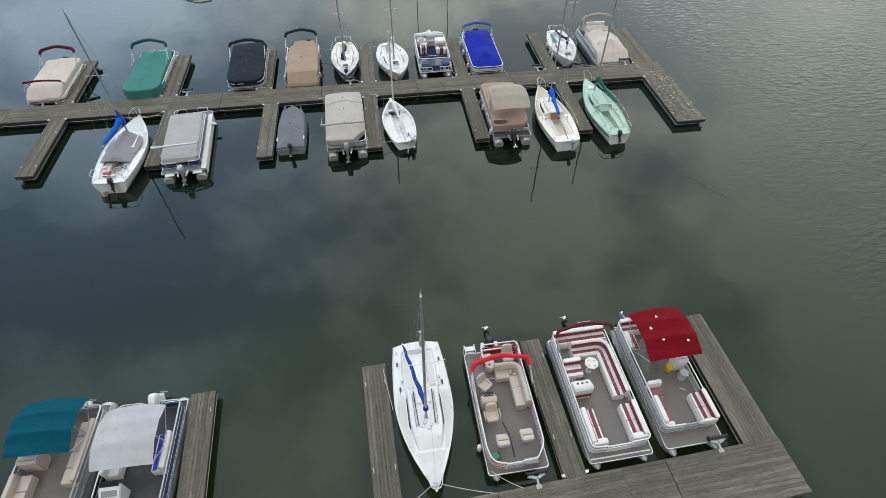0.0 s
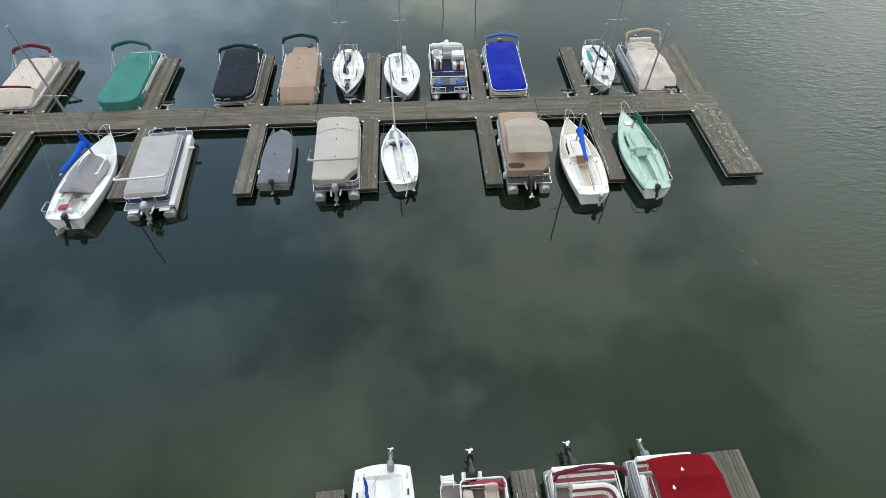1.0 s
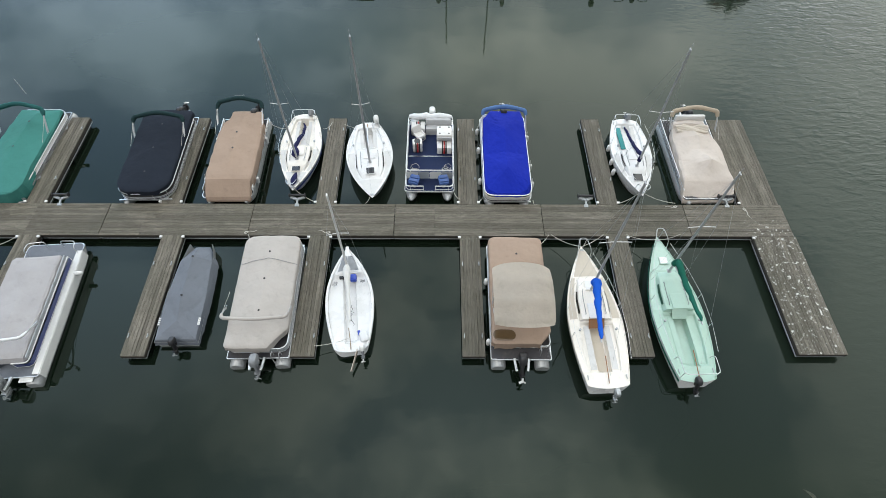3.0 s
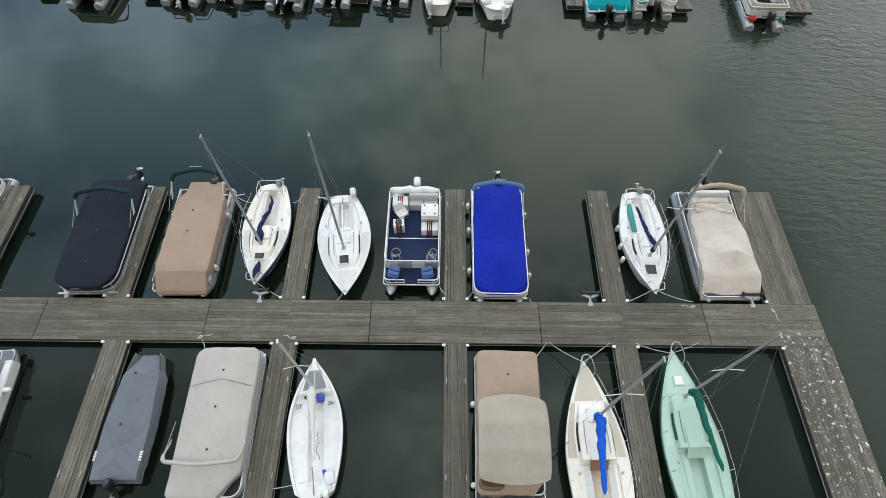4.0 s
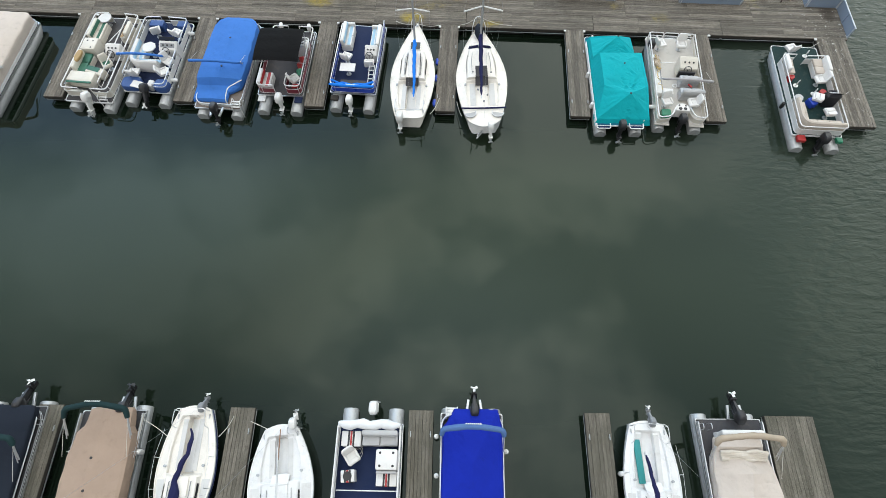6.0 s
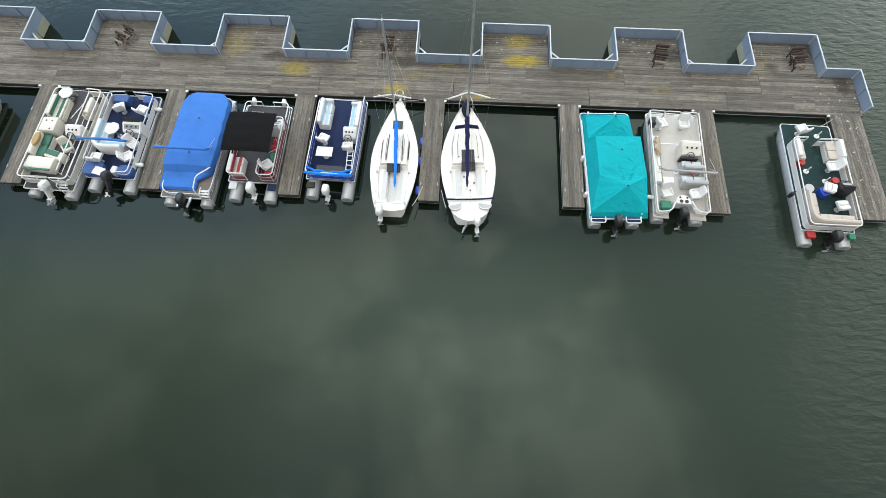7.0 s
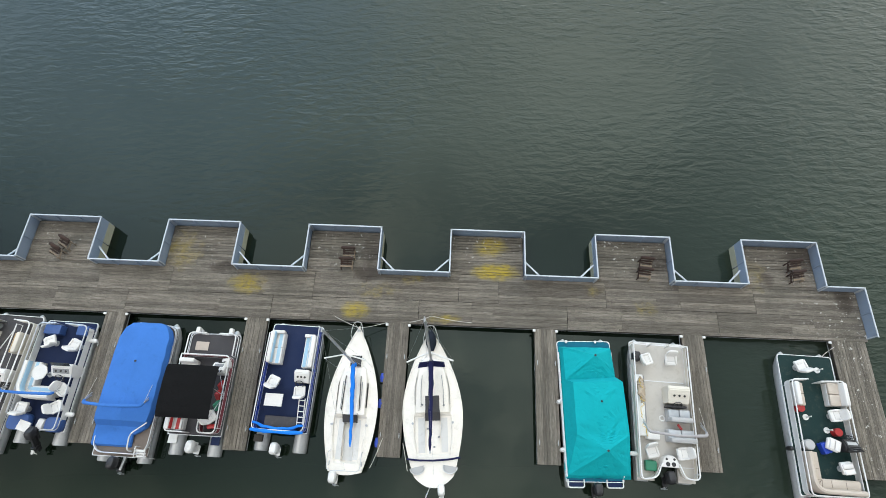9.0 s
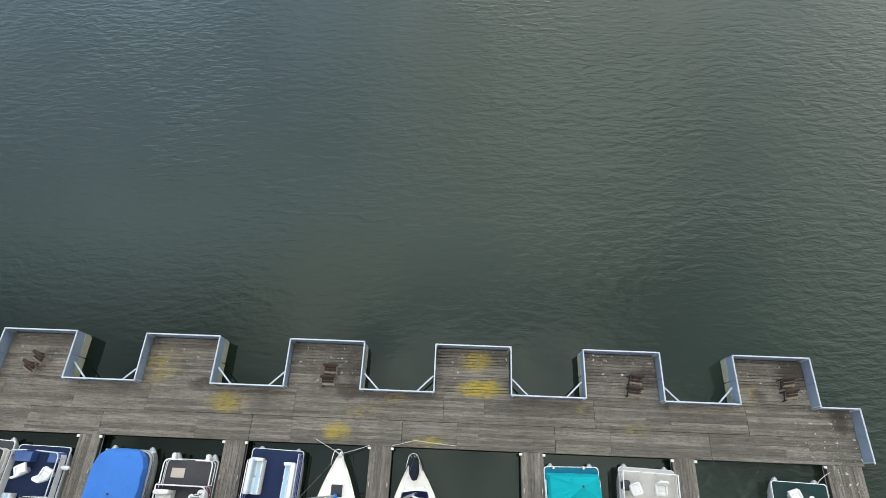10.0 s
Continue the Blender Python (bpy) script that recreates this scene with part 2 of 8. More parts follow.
def water_material():
    m, n, l, bs = nodes_of("lake_water")
    pos = n.new("ShaderNodeNewGeometry").outputs["Position"]
    sep = n.new("ShaderNodeSeparateXYZ")
    l.new(pos, sep.inputs[0])
    murk = noise_node(n, l, pos, 0.035, 4.0, 0.6)
    clear = mix_node(n, l, span_node(n, l, murk, 0.3, 0.7), (0.0032, 0.0068, 0.0042), (0.0066, 0.0116, 0.0064))
    # open lake: own green to the east, painted sky reflection to the north
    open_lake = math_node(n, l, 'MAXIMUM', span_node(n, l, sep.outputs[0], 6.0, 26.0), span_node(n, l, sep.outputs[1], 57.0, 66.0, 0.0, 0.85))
    # greener and brighter basin: stands in for light that docks keep from the slips
    basin_light = math_node(n, l, 'MULTIPLY', span_node(n, l, sep.outputs[1], 31.0, 40.0), span_node(n, l, sep.outputs[1], 48.0, 43.0))
    basin_light = math_node(n, l, 'MULTIPLY', basin_light, span_node(n, l, noise_node(n, l, pos, 0.06, 3.0), 0.2, 0.6, 0.55, 1.0))
    clear = mix_node(n, l, basin_light, clear, (0.0230, 0.0325, 0.0185))
    shoal = math_node(n, l, 'MULTIPLY', span_node(n, l, sep.outputs[0], -7.0, 5.0), span_node(n, l, sep.outputs[1], 17.0, 9.0))
    shoal = math_node(n, l, 'MAXIMUM', shoal, span_node(n, l, sep.outputs[1], 9.0, 4.0, 0.0, 0.7))
    clear = mix_node(n, l, math_node(n, l, 'MULTIPLY', shoal, span_node(n, l, murk, 0.25, 0.6, 0.45, 1.0)), clear, (0.0170, 0.0240, 0.0085))
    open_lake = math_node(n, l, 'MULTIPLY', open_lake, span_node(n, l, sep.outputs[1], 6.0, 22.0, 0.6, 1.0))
    # paler colour beyond the pier, for sky mirrored at a shallow angle
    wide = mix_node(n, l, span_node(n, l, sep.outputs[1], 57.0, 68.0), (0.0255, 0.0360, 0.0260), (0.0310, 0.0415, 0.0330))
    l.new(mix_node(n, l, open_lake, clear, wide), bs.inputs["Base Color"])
    bs.inputs["Roughness"].default_value = 0.02
    bs.inputs["Specular IOR Level"].default_value = 0.52
    bs.inputs["Specular Tint"].default_value = (0.87, 1.0, 0.95, 1)
    bs.inputs["IOR"].default_value = 1.36
    def ripples(along, across, turn, scale, detail, wobble):
        """Long crests: noise drawn out along the crest, bent a little."""
        mp = n.new("ShaderNodeMapping")
        mp.inputs["Scale"].default_value = (along, across, 1.0)
        mp.inputs["Rotation"].default_value = (0, 0, radians(turn))
        l.new(pos, mp.inputs[0])
        t = n.new("ShaderNodeTexNoise")
        for key, v in (("Scale", scale), ("Detail", detail), ("Roughness", 0.5), ("Distortion", wobble)):
            t.inputs[key].default_value = v
        l.new(mp.outputs[0], t.inputs["Vector"])
        return t.outputs["Fac"]

    wave = ripples(0.42, 1.0, 7, 2.7, 3.0, 0.4)
    cross = ripples(0.42, 1.0, -21, 3.6, 2.0, 0.3)
    fine = ripples(0.5, 1.0, 4, 6.5, 2.0, 0.2)
    swell = noise_node(n, l, pos, 0.22, 2.0)
    outer = math_node(n, l, 'MAXIMUM', span_node(n, l, sep.outputs[1], 56.0, 66.0, 0.0, 1.0), span_node(n, l, sep.outputs[0], 13.0, 25.0))
    gust = span_node(n, l, noise_node(n, l, pos, 0.07, 3.0), 0.35, 0.65, 0.35, 1.0)
    breath = span_node(n, l, noise_node(n, l, pos, 0.11, 3.0), 0.52, 0.70, 0.0, 0.16)
    far = math_node(n, l, 'MULTIPLY', outer, gust)
    h = math_node(n, l, 'ADD', math_node(n, l, 'MULTIPLY', wave, 0.098), math_node(n, l, 'MULTIPLY', cross, 0.030))
    h = math_node(n, l, 'MULTIPLY', h, far)
    h = math_node(n, l, 'ADD', h, math_node(n, l, 'MULTIPLY', fine, math_node(n, l, 'MULTIPLY', math_node(n, l, 'MAXIMUM', far, breath), 0.014)))
    h = math_node(n, l, 'ADD', h, math_node(n, l, 'MULTIPLY', swell, 0.02))
    h = math_node(n, l, 'ADD', h, math_node(n, l, 'MULTIPLY', cross, 0.0014))
    bump_node(n, l, bs, h, 1.0)
    return m


ALU = paint("brushed_aluminium", (0.62, 0.63, 0.64), 0.34, 0.85, 0.12)
TUBE = paint("dull_pontoon_aluminium", (0.46, 0.47, 0.47), 0.48, 0.5, 0.45, dirt=(0.16, 0.15, 0.11))
MASTALU = paint("grey_anodised_mast", (0.40, 0.41, 0.42), 0.42, 0.35, 0.15)
GALV = paint("galvanised_steel", (0.42, 0.44, 0.45), 0.5, 0.6, 0.25)
WHITE = paint("white_gelcoat", (0.745, 0.745, 0.74), 0.28, 0, 0.2)
CREAM = paint("cream_gelcoat", (0.67, 0.64, 0.58), 0.3, 0, 0.12)
PEARL = paint("ivory_gelcoat", (0.81, 0.77, 0.705), 0.3, 0, 0.2)
MINT = paint("mint_gelcoat", (0.40, 0.56, 0.47), 0.35, 0, 0.12)
NONSKID = paint("nonskid_deck", (0.62, 0.615, 0.60), 0.7, 0, 0.3, 90, 0.003)
BUFF = paint("buff_nonskid_deck", (0.56, 0.50, 0.415), 0.75, 0, 0.2, 90, 0.003)
PALEMINT = paint("pale_mint_nonskid", (0.47, 0.62, 0.54), 0.7, 0, 0.2, 90, 0.003)
BLACK = paint("black_plastic", (0.018, 0.018, 0.02), 0.4, 0, 0.1)
GREY = paint("grey_plastic", (0.22, 0.23, 0.24), 0.45, 0, 0.1)
DARKGLASS = paint("smoked_acrylic", (0.02, 0.022, 0.025), 0.12, 0, 0.05, bump=0)
FLOAT = paint("black_float", (0.013, 0.014, 0.014), 0.6, 0, 0.4, dirt=(0.03, 0.035, 0.025))
BEAM = paint("dark_timber", (0.042, 0.037, 0.030), 0.8, 0, 0.4, 40, 0.004, dirt=(0.07, 0.062, 0.05))
PANEL = paint("blue_grey_panel", (0.25, 0.315, 0.41), 0.5, 0.1, 0.3, dirt=(0.34, 0.33, 0.22))
CAPRAIL = paint("pale_rail_cap", (0.50, 0.54, 0.59), 0.45, 0.2, 0.3)
SPLASH = paint("stained_splash_board", (0.36, 0.36, 0.27), 0.6, 0.0, 0.5, dirt=(0.22, 0.20, 0.06))
BARELEG = paint("pale_timber_leg", (0.27, 0.21, 0.15), 0.8, 0, 0.3, 40, 0.003)
RUST = paint("rusty_steel", (0.034, 0.019, 0.014), 0.85, 0.0, 0.5, 25, 0.004, dirt=(0.10, 0.046, 0.026))
PUDDLE = paint("brown_rain_water", (0.10, 0.062, 0.03), 0.12, 0, 0.2, bump=0)
SCUM = paint("pale_scum", (0.10, 0.115, 0.08), 0.6, 0, 0.5, 12, 0.002)
ROPE = paint("pale_rope", (0.55, 0.53, 0.48), 0.9, 0, 0.2, 80)
VINYL = paint("white_vinyl", (0.70, 0.685, 0.66), 0.42, 0, 0.12)
ROSE = paint("faded_rose_vinyl", (0.24, 0.085, 0.095), 0.5, 0, 0.25)
TAUPE = paint("taupe_vinyl", (0.50, 0.435, 0.37), 0.45, 0, 0.15)
WINE = paint("burgundy_vinyl", (0.17, 0.022, 0.035), 0.45, 0, 0.1)
BLUEV = paint("navy_vinyl", (0.035, 0.085, 0.25), 0.45, 0, 0.1)
PALEBLUE = paint("pale_blue_vinyl", (0.33, 0.52, 0.66), 0.45, 0, 0.1)
TEALV = paint("teal_cushion", (0.02, 0.24, 0.24), 0.6, 0, 0.1)
GREENV = paint("green_vinyl", (0.03, 0.13, 0.085), 0.5, 0, 0.1)
OCHRE = paint("ochre_vinyl", (0.38, 0.25, 0.10), 0.5, 0, 0.1)
GREYV = paint("grey_vinyl", (0.42, 0.42, 0.42), 0.5, 0, 0.1)
REDP = paint("red_plastic", (0.38, 0.02, 0.02), 0.4, 0, 0.1)
GREENP = paint("green_plastic", (0.02, 0.18, 0.10), 0.4, 0, 0.1)
YELP = paint("yellow_plastic", (0.62, 0.42, 0.03), 0.4, 0, 0.1)
TEAK = paint("oiled_teak", (0.26, 0.12, 0.05), 0.6, 0, 0.25, 50, 0.003)
C_GREY = paint("grey_brown_carpet", (0.17, 0.155, 0.145), 0.95, 0, 0.3, 120, 0.004)
C_NAVY = paint("navy_carpet", (0.007, 0.017, 0.060), 0.95, 0, 0.2, 120, 0.004, dirt=(0.04, 0.05, 0.075))
C_DARK = paint("charcoal_carpet", (0.06, 0.058, 0.062), 0.95, 0, 0.25, 120, 0.004)
C_GREEN = paint("dark_green_carpet", (0.006, 0.028, 0.027), 0.95, 0, 0.2, 120, 0.004)
C_CREAM = paint("cream_vinyl_floor", (0.50, 0.475, 0.435), 0.6, 0, 0.3, 60, 0.002)
C_PETROL = paint("petrol_carpet", (0.0, 0.12, 0.19), 0.95, 0, 0.2, 120, 0.004)
C_BROWN = paint("brown_carpet", (0.20, 0.165, 0.14), 0.95, 0, 0.3, 120, 0.004)
P_WHITE = paint("white_panel_paint", (0.72, 0.72, 0.70), 0.35, 0, 0.15)
P_NAVY = paint("navy_panel_paint", (0.03, 0.045, 0.15), 0.3, 0, 0.1)
P_RED = paint("red_panel_paint", (0.30, 0.015, 0.03), 0.3, 0, 0.1)
P_GREY = paint("grey_panel_paint", (0.42, 0.44, 0.46), 0.35, 0.2, 0.1)
P_BLUE = paint("bright_blue_panel_paint", (0.02, 0.06, 0.42), 0.3, 0, 0.1)
P_CREAM = paint("cream_panel_paint", (0.66, 0.62, 0.54), 0.35, 0, 0.15)
P_BLACK = paint("black_panel_paint", (0.02, 0.02, 0.022), 0.3, 0, 0.1)
K_GREEN = canvas("sea_green", (0.046, 0.190, 0.165))
K_PINE = canvas("pine_green", (0.018, 0.090, 0.088))
K_NIGHT = canvas("night_navy", (0.010, 0.0145, 0.024))
K_TAN = canvas("tan", (0.34, 0.25, 0.19))
K_ROYAL = canvas("royal_blue", (0.003, 0.017, 0.31))
K_BEIGE = canvas("beige", (0.545, 0.48, 0.425), 0.35)
K_STONE = canvas("stone_grey", (0.42, 0.388, 0.358))
K_OAT = canvas("oat_brown", (0.40, 0.33, 0.25))
K_SLATE = canvas("slate_grey", (0.155, 0.17, 0.195), 0.5)
K_ASH = canvas("ash_grey", (0.27, 0.265, 0.28), 0.9)
K_SILVER = canvas("silver_grey", (0.365, 0.352, 0.355))
K_SKY = canvas("azure_blue", (0.045, 0.165, 0.50))
K_TEAL = canvas("turquoise", (0.0, 0.33, 0.37), 0.3)
K_PETROL = canvas("petrol", (0.0, 0.13, 0.19))
K_BLACK = canvas("black", (0.013, 0.013, 0.014))
K_RED = canvas("signal_red", (0.30, 0.006, 0.014))
K_SCARLET = canvas("scarlet", (0.62, 0.02, 0.03))
K_WINE = canvas("wine", (0.11, 0.012, 0.025))
K_WHITE = canvas("white", (0.70, 0.71, 0.72))
K_SAND = canvas("sand", (0.60, 0.545, 0.47))
K_BOTTLE = canvas("bottle_green", (0.010, 0.030, 0.032))
K_NAVY = canvas("sail_navy", (0.012, 0.014, 0.06))
K_COBALT = canvas("sail_cobalt", (0.01, 0.10, 0.55))
K_AZURE = canvas("sail_azure", (0.012, 0.19, 0.72))
K_MARINE = canvas("marine_blue", (0.012, 0.045, 0.25))
K_DRAB = canvas("drab_grey", (0.15, 0.155, 0.135), 0.9)
K_FOREST = canvas("sail_forest", (0.01, 0.11, 0.075))
K_SAIL = canvas("sailcloth", (0.66, 0.66, 0.64))
K_LAKE = canvas("lake_blue", (0.08, 0.155, 0.33))


# ---- mesh helpers ----
def part(name, bm, material, parent, label="", smooth=False):
    me = bpy.data.meshes.new(name)
    bmesh.ops.recalc_face_normals(bm, faces=bm.faces)
    bm.to_mesh(me)
    bm.free()
    me.materials.append(material)
    if smooth:
        me.polygons.foreach_set("use_smooth", [True] * len(me.polygons))
        me.set_sharp_from_angle(angle=radians(42))
    ob = new(name, me)
    ob.parent = parent
    return tagged(ob, label)


def thing(name, m, label, category, group="", kind=""):
    ob = new(name)
    ob.empty_display_size = 0.2
    ob.matrix_world = m
    return tagged(ob, label, category, group, kind)


def box(bm, c, s, rz=0.0, rx=0.0, bev=0.0, ry=0.0):
    m = pose(c[0], c[1], c[2], rx, ry, rz) @ Matrix.Diagonal((s[0], s[1], s[2], 1))
    vs = bmesh.ops.create_cube(bm, size=1.0, matrix=m)["verts"]
    if bev:
        es = list({e for v in vs for e in v.link_edges})
        bmesh.ops.bevel(bm, geom=es, offset=bev, segments=2, affect='EDGES', profile=0.5)
    return bm


def loft(bm, rings, closed=True, caps=True):
    rows = [[bm.verts.new(p) for p in r] for r in rings]
    k = len(rows[0])
    for a, b in zip(rows, rows[1:]):
        for i in range(k if closed else k - 1):
            j = (i + 1) % k
            bm.faces.new((a[i], a[j], b[j], b[i]))
    if caps and closed:
        bm.faces.new(rows[0])
        bm.faces.new(list(reversed(rows[-1])))
    return bm


def tube(bm, pts, r, n=6, closed=False, radii=None):
    pts = [Vector(p) for p in pts]
    k, rings = len(pts), []
    up = None
    for i, p in enumerate(pts):
        a = pts[i - 1] if (i or closed) else p
        b = pts[(i + 1) % k] if (i < k - 1 or closed) else p
        d = (b - a).normalized()
        if up is None:
            up = d.orthogonal().normalized()
        up = (up - d * up.dot(d)).normalized()
        side = d.cross(up)
        rr = radii[i] if radii else r
        rings.append([p + (up * math.cos(2 * math.pi * j / n) + side * math.sin(2 * math.pi * j / n)) * rr for j in range(n)])
    if closed:
        rings.append(rings[0])
        return loft(bm, rings, True, False)
    return loft(bm, rings)


def rounded(pts, r, n=4):
    """An open line whose inner corners are rounded off with radius r."""
    pts = [Vector(p) for p in pts]
    out = [pts[0]]
    for a, b, c in zip(pts, pts[1:], pts[2:]):
        u, v = (a - b), (c - b)
        q = min(r, u.length * 0.48, v.length * 0.48)
        p0, p1 = b + u.normalized() * q, b + v.normalized() * q
        for i in range(n + 1):
            s = i / n
            out.append(p0 * (1 - s) ** 2 + b * 2 * s * (1 - s) + p1 * s * s)
    out.append(pts[-1])
    return out


def B():
    return bmesh.new()


def rod(bm, a, b, r, n=6):
    return tube(bm, [a, b], r, n)


def disc(bm, c, r, h, n=14):
    return tube(bm, [(c[0], c[1], c[2]), (c[0], c[1], c[2] + h)], r, n)


def spot(bow, stern):
    """The pose of a boat from the points of its bow and stern on the water: y towards the bow, origin half way."""
    d = Vector(bow) - Vector(stern)
    return pose((bow[0] + stern[0]) / 2, (bow[1] + stern[1]) / 2, 0, 0, 0, math.degrees(math.atan2(-d.x, d.y)))


# ---- water ----
bm = B()
bmesh.ops.create_grid(bm, x_segments=8, y_segments=8, size=2200)
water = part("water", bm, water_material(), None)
tagged(water, "dark green lake water with light ripples", "water", kind="structure")


# ---- docks ----
DECK = 0.5
BOARDS = {}


def board(length, width):
    key = (round(length, 2), round(width, 3))
    if key not in BOARDS:
        bm = B()
        l2, w2, c = length / 2, width / 2, 0.004
        ring = [(-w2, -0.038), (w2, -0.038), (w2, -c), (w2 - c, 0), (-w2 + c, 0), (-w2, -c)]
        loft(bm, [[(-l2, y, z) for y, z in ring], [(l2, y, z) for y, z in ring]])
        bmesh.ops.recalc_face_normals(bm, faces=bm.faces)
        me = bpy.data.meshes.new("plank")
        bm.to_mesh(me)
        bm.free()
        me.materials.append(PLANK)
        BOARDS[key] = me
    return BOARDS[key]


def planks(parent, x0, x1, y0, y1, along="x", cut=6.3, rng=random, gaps=(.003, .005, .007, .012)):
    """Lays boards over a rectangle of the parent's plan."""
    run, wide = (x1 - x0, y1 - y0) if along == "x" else (y1 - y0, x1 - x0)
    rows = max(1, round(wide / 0.146))
    w = wide / rows
    shared = run * rng.choice((0.27, 0.36, 0.5, 0.64, 0.73))
    for i in range(rows):
        c = (i + 0.5) * w
        cuts = [0.0]
        joint = (shared if rng.random() < .8 else run * rng.choice((0.34, 0.5, 0.66))) if run > cut else 0
        cuts += ([joint] if joint else []) + [run]
        for a, b in zip(cuts, cuts[1:]):
            ob = new("plank", board(round(b - a - 0.008, 2), w - rng.choice(gaps)))
            ob.parent = parent
            m, z = (a + b) / 2, DECK + rng.uniform(-0.004, 0.004)
            x, y = (x0 + m, y0 + c) if along == "x" else (x0 + c, y0 + m)
            ob.matrix_basis = pose(x, y, z, rng.uniform(-.4, .4), 0, (0 if along == "x" else 90) + rng.uniform(-.12, .12))


def underside(parent, x0, x1, y0, y1, skip=""):
    """Edge beams, a low pipe and floats below a deck."""
    bm = B()
    t, z0, z1 = 0.05, 0.31, DECK - 0.042
    zc, zh = (z0 + z1) / 2, z1 - z0
    if "s" not in skip:
        box(bm, ((x0 + x1) / 2, y0 + t / 2, zc), (x1 - x0, t, zh))
    if "n" not in skip:
        box(bm, ((x0 + x1) / 2, y1 - t / 2, zc), (x1 - x0, t, zh))
    if "w" not in skip:
        box(bm, (x0 + t / 2, (y0 + y1) / 2, zc), (t, y1 - y0 - 2 * t - .004, zh))
    if "e" not in skip:
        box(bm, (x1 - t / 2, (y0 + y1) / 2, zc), (t, y1 - y0 - 2 * t - .004, zh))
    part("edge_beam", bm, BEAM, parent)
    bm = B()
    z = 0.2
    loop = [(x0 + .03, y0 + .03, z), (x1 - .03, y0 + .03, z), (x1 - .03, y1 - .03, z), (x0 + .03, y1 - .03, z)]
    tube(bm, loop, 0.022, 6, True)
    for p, q in zip(loop, loop[1:] + loop[:1]):
        k = max(1, int((Vector(q) - Vector(p)).length / 1.5))
        for i in range(k):
            s = Vector(p).lerp(Vector(q), i / k)
            rod(bm, s, (s.x, s.y, z0), 0.018)
    part("pipe_frame", bm, GALV, parent)
    long_x = (x1 - x0) > (y1 - y0)
    run = (x1 - x0) if long_x else (y1 - y0)
    k = max(1, int(run / 2.4))
    for i in range(k):
        c = (i + 0.5) * run / k
        bm = B()
        if long_x:
            box(bm, (x0 + c, (y0 + y1) / 2, 0.04), (run / k - .5, y1 - y0 - .22, 0.5), bev=0.04)
        else:
            box(bm, ((x0 + x1) / 2, y0 + c, 0.04), (x1 - x0 - .22, run / k - .5, 0.5), bev=0.04)
        part("float", bm, FLOAT, parent)


def cleat(parent, x, y, along="y"):
    bm = B()
    box(bm, (x, y, DECK + .03), (.05, .05, .05))
    s = (.035, .22, .03) if along == "y" else (.22, .035, .03)
    box(bm, (x, y, DECK + .065), s, bev=.01)
    part("cleat", bm, GALV, parent)


def bracket(parent, x, y):
    bm = B()
    box(bm, (x, y, DECK + .03), (.13, .11, .07), bev=.012)
    part("corner_bracket", bm, P_WHITE, parent)


def finger(m, x0, x1, y0, y1, label, root="n", rng=random):
    """A finger dock in a dock's own plan, its root at y1 (n) or y0 (s)."""
    cx = (x0 + x1) / 2
    ob = thing("finger_dock", m @ pose(cx, 0, 0), label, "dock", "finger docks")
    w = (x1 - x0) / 2
    planks(ob, -w, w, y0, y1, "y", rng=rng)
    underside(ob, -w, w, y0, y1, "n" if root == "n" else "s")
    yr, yt = (y1, y0) if root == "n" else (y0, y1)
    d = -1 if root == "n" else 1
    bracket(ob, -w - .02, yr + d * .10)
    bracket(ob, w + .02, yr + d * .10)
    for s in (-1, 1):
        cleat(ob, s * (w - .1), yr + d * 1.6)
        cleat(ob, s * (w - .1), yt - d * .9)
    return ob


def walkway(m, x0, x1, y0, y1, label, rng=random, skip="we", strips=None):
    cx = (x0 + x1) / 2
    ob = thing("dock_walkway", m @ pose(cx, 0, 0), label, "dock", "walkway sections")
    h = (x1 - x0) / 2
    for k, (a, b) in enumerate(strips or ((y0, y1),)):
        off = 1.9 if k and x1 < 22 else 0.0  # the far strip is laid with its joints staggered
        first = -h + (1.9 if k and x1 > 22 else 0.0)
        planks(ob, first + off + (.005 if strips else .012), h + off - (.005 if strips else .012), a, b, "x", rng=rng, gaps=(.002, .003, .004, .008))
    underside(ob, -h, h, y0, y1, skip)
    return ob


PA = pose(0, -2.6, 0, 0, 0, 2.4)
PB = pose(0, 0, 0)
PC = pose(0, 53.72, 0, 0, 0, -1.85)
rng = random.Random(3)
FL = "narrow weathered grey plank finger dock between moored boats"
WL = "weathered grey-brown plank walkway section of the floating dock"

# near dock
for x0, x1 in ((-14.98, -13.98), (-7.77, -6.74), (-.55, .36)):
    finger(PA, x0, x1, 0.0, 6.17, FL, "s", rng)
platform = thing("end_platform", PA @ pose(7.68, 0, 0), "wide weathered plank end platform of the near dock", "dock")
planks(platform, -.74, .74, 0, 6.1, "y", rng=rng)
underside(platform, -.74, .74, 0, 6.1, "s")
for x0, x1 in ((-24.5, -17.4), (-17.4, -10.3), (-10.3, -3.2), (-3.2, 3.55), (3.55, 8.47)):
    walkway(PA, x0, x1, -2.15, 0, WL, rng)

# middle dock
for x0, x1 in ((-28.25, -27.2), (-20.8, -19.85), (-14.05, -13.05), (-7.08, -6.08), (.05, 1.0), (7.08, 8.03)):
    finger(PB, x0, x1, 18.95, 25.0, FL, "n", rng)
for x0, x1 in ((-28.45, -27.4), (-21.35, -20.35), (-14.7, -13.7), (-7.05, -6.08), (.03, 1.0), (6.97, 7.95)):
    finger(PB, x0, x1, 26.9, 32.93, FL, "s", rng)
arm = thing("end_platform", PB @ pose(15.05, 0, 0), "wide plank arm spattered with white bird droppings", "dock")
planks(arm, -1.0, 1.05, 19.05, 25.0, "y", rng=rng)
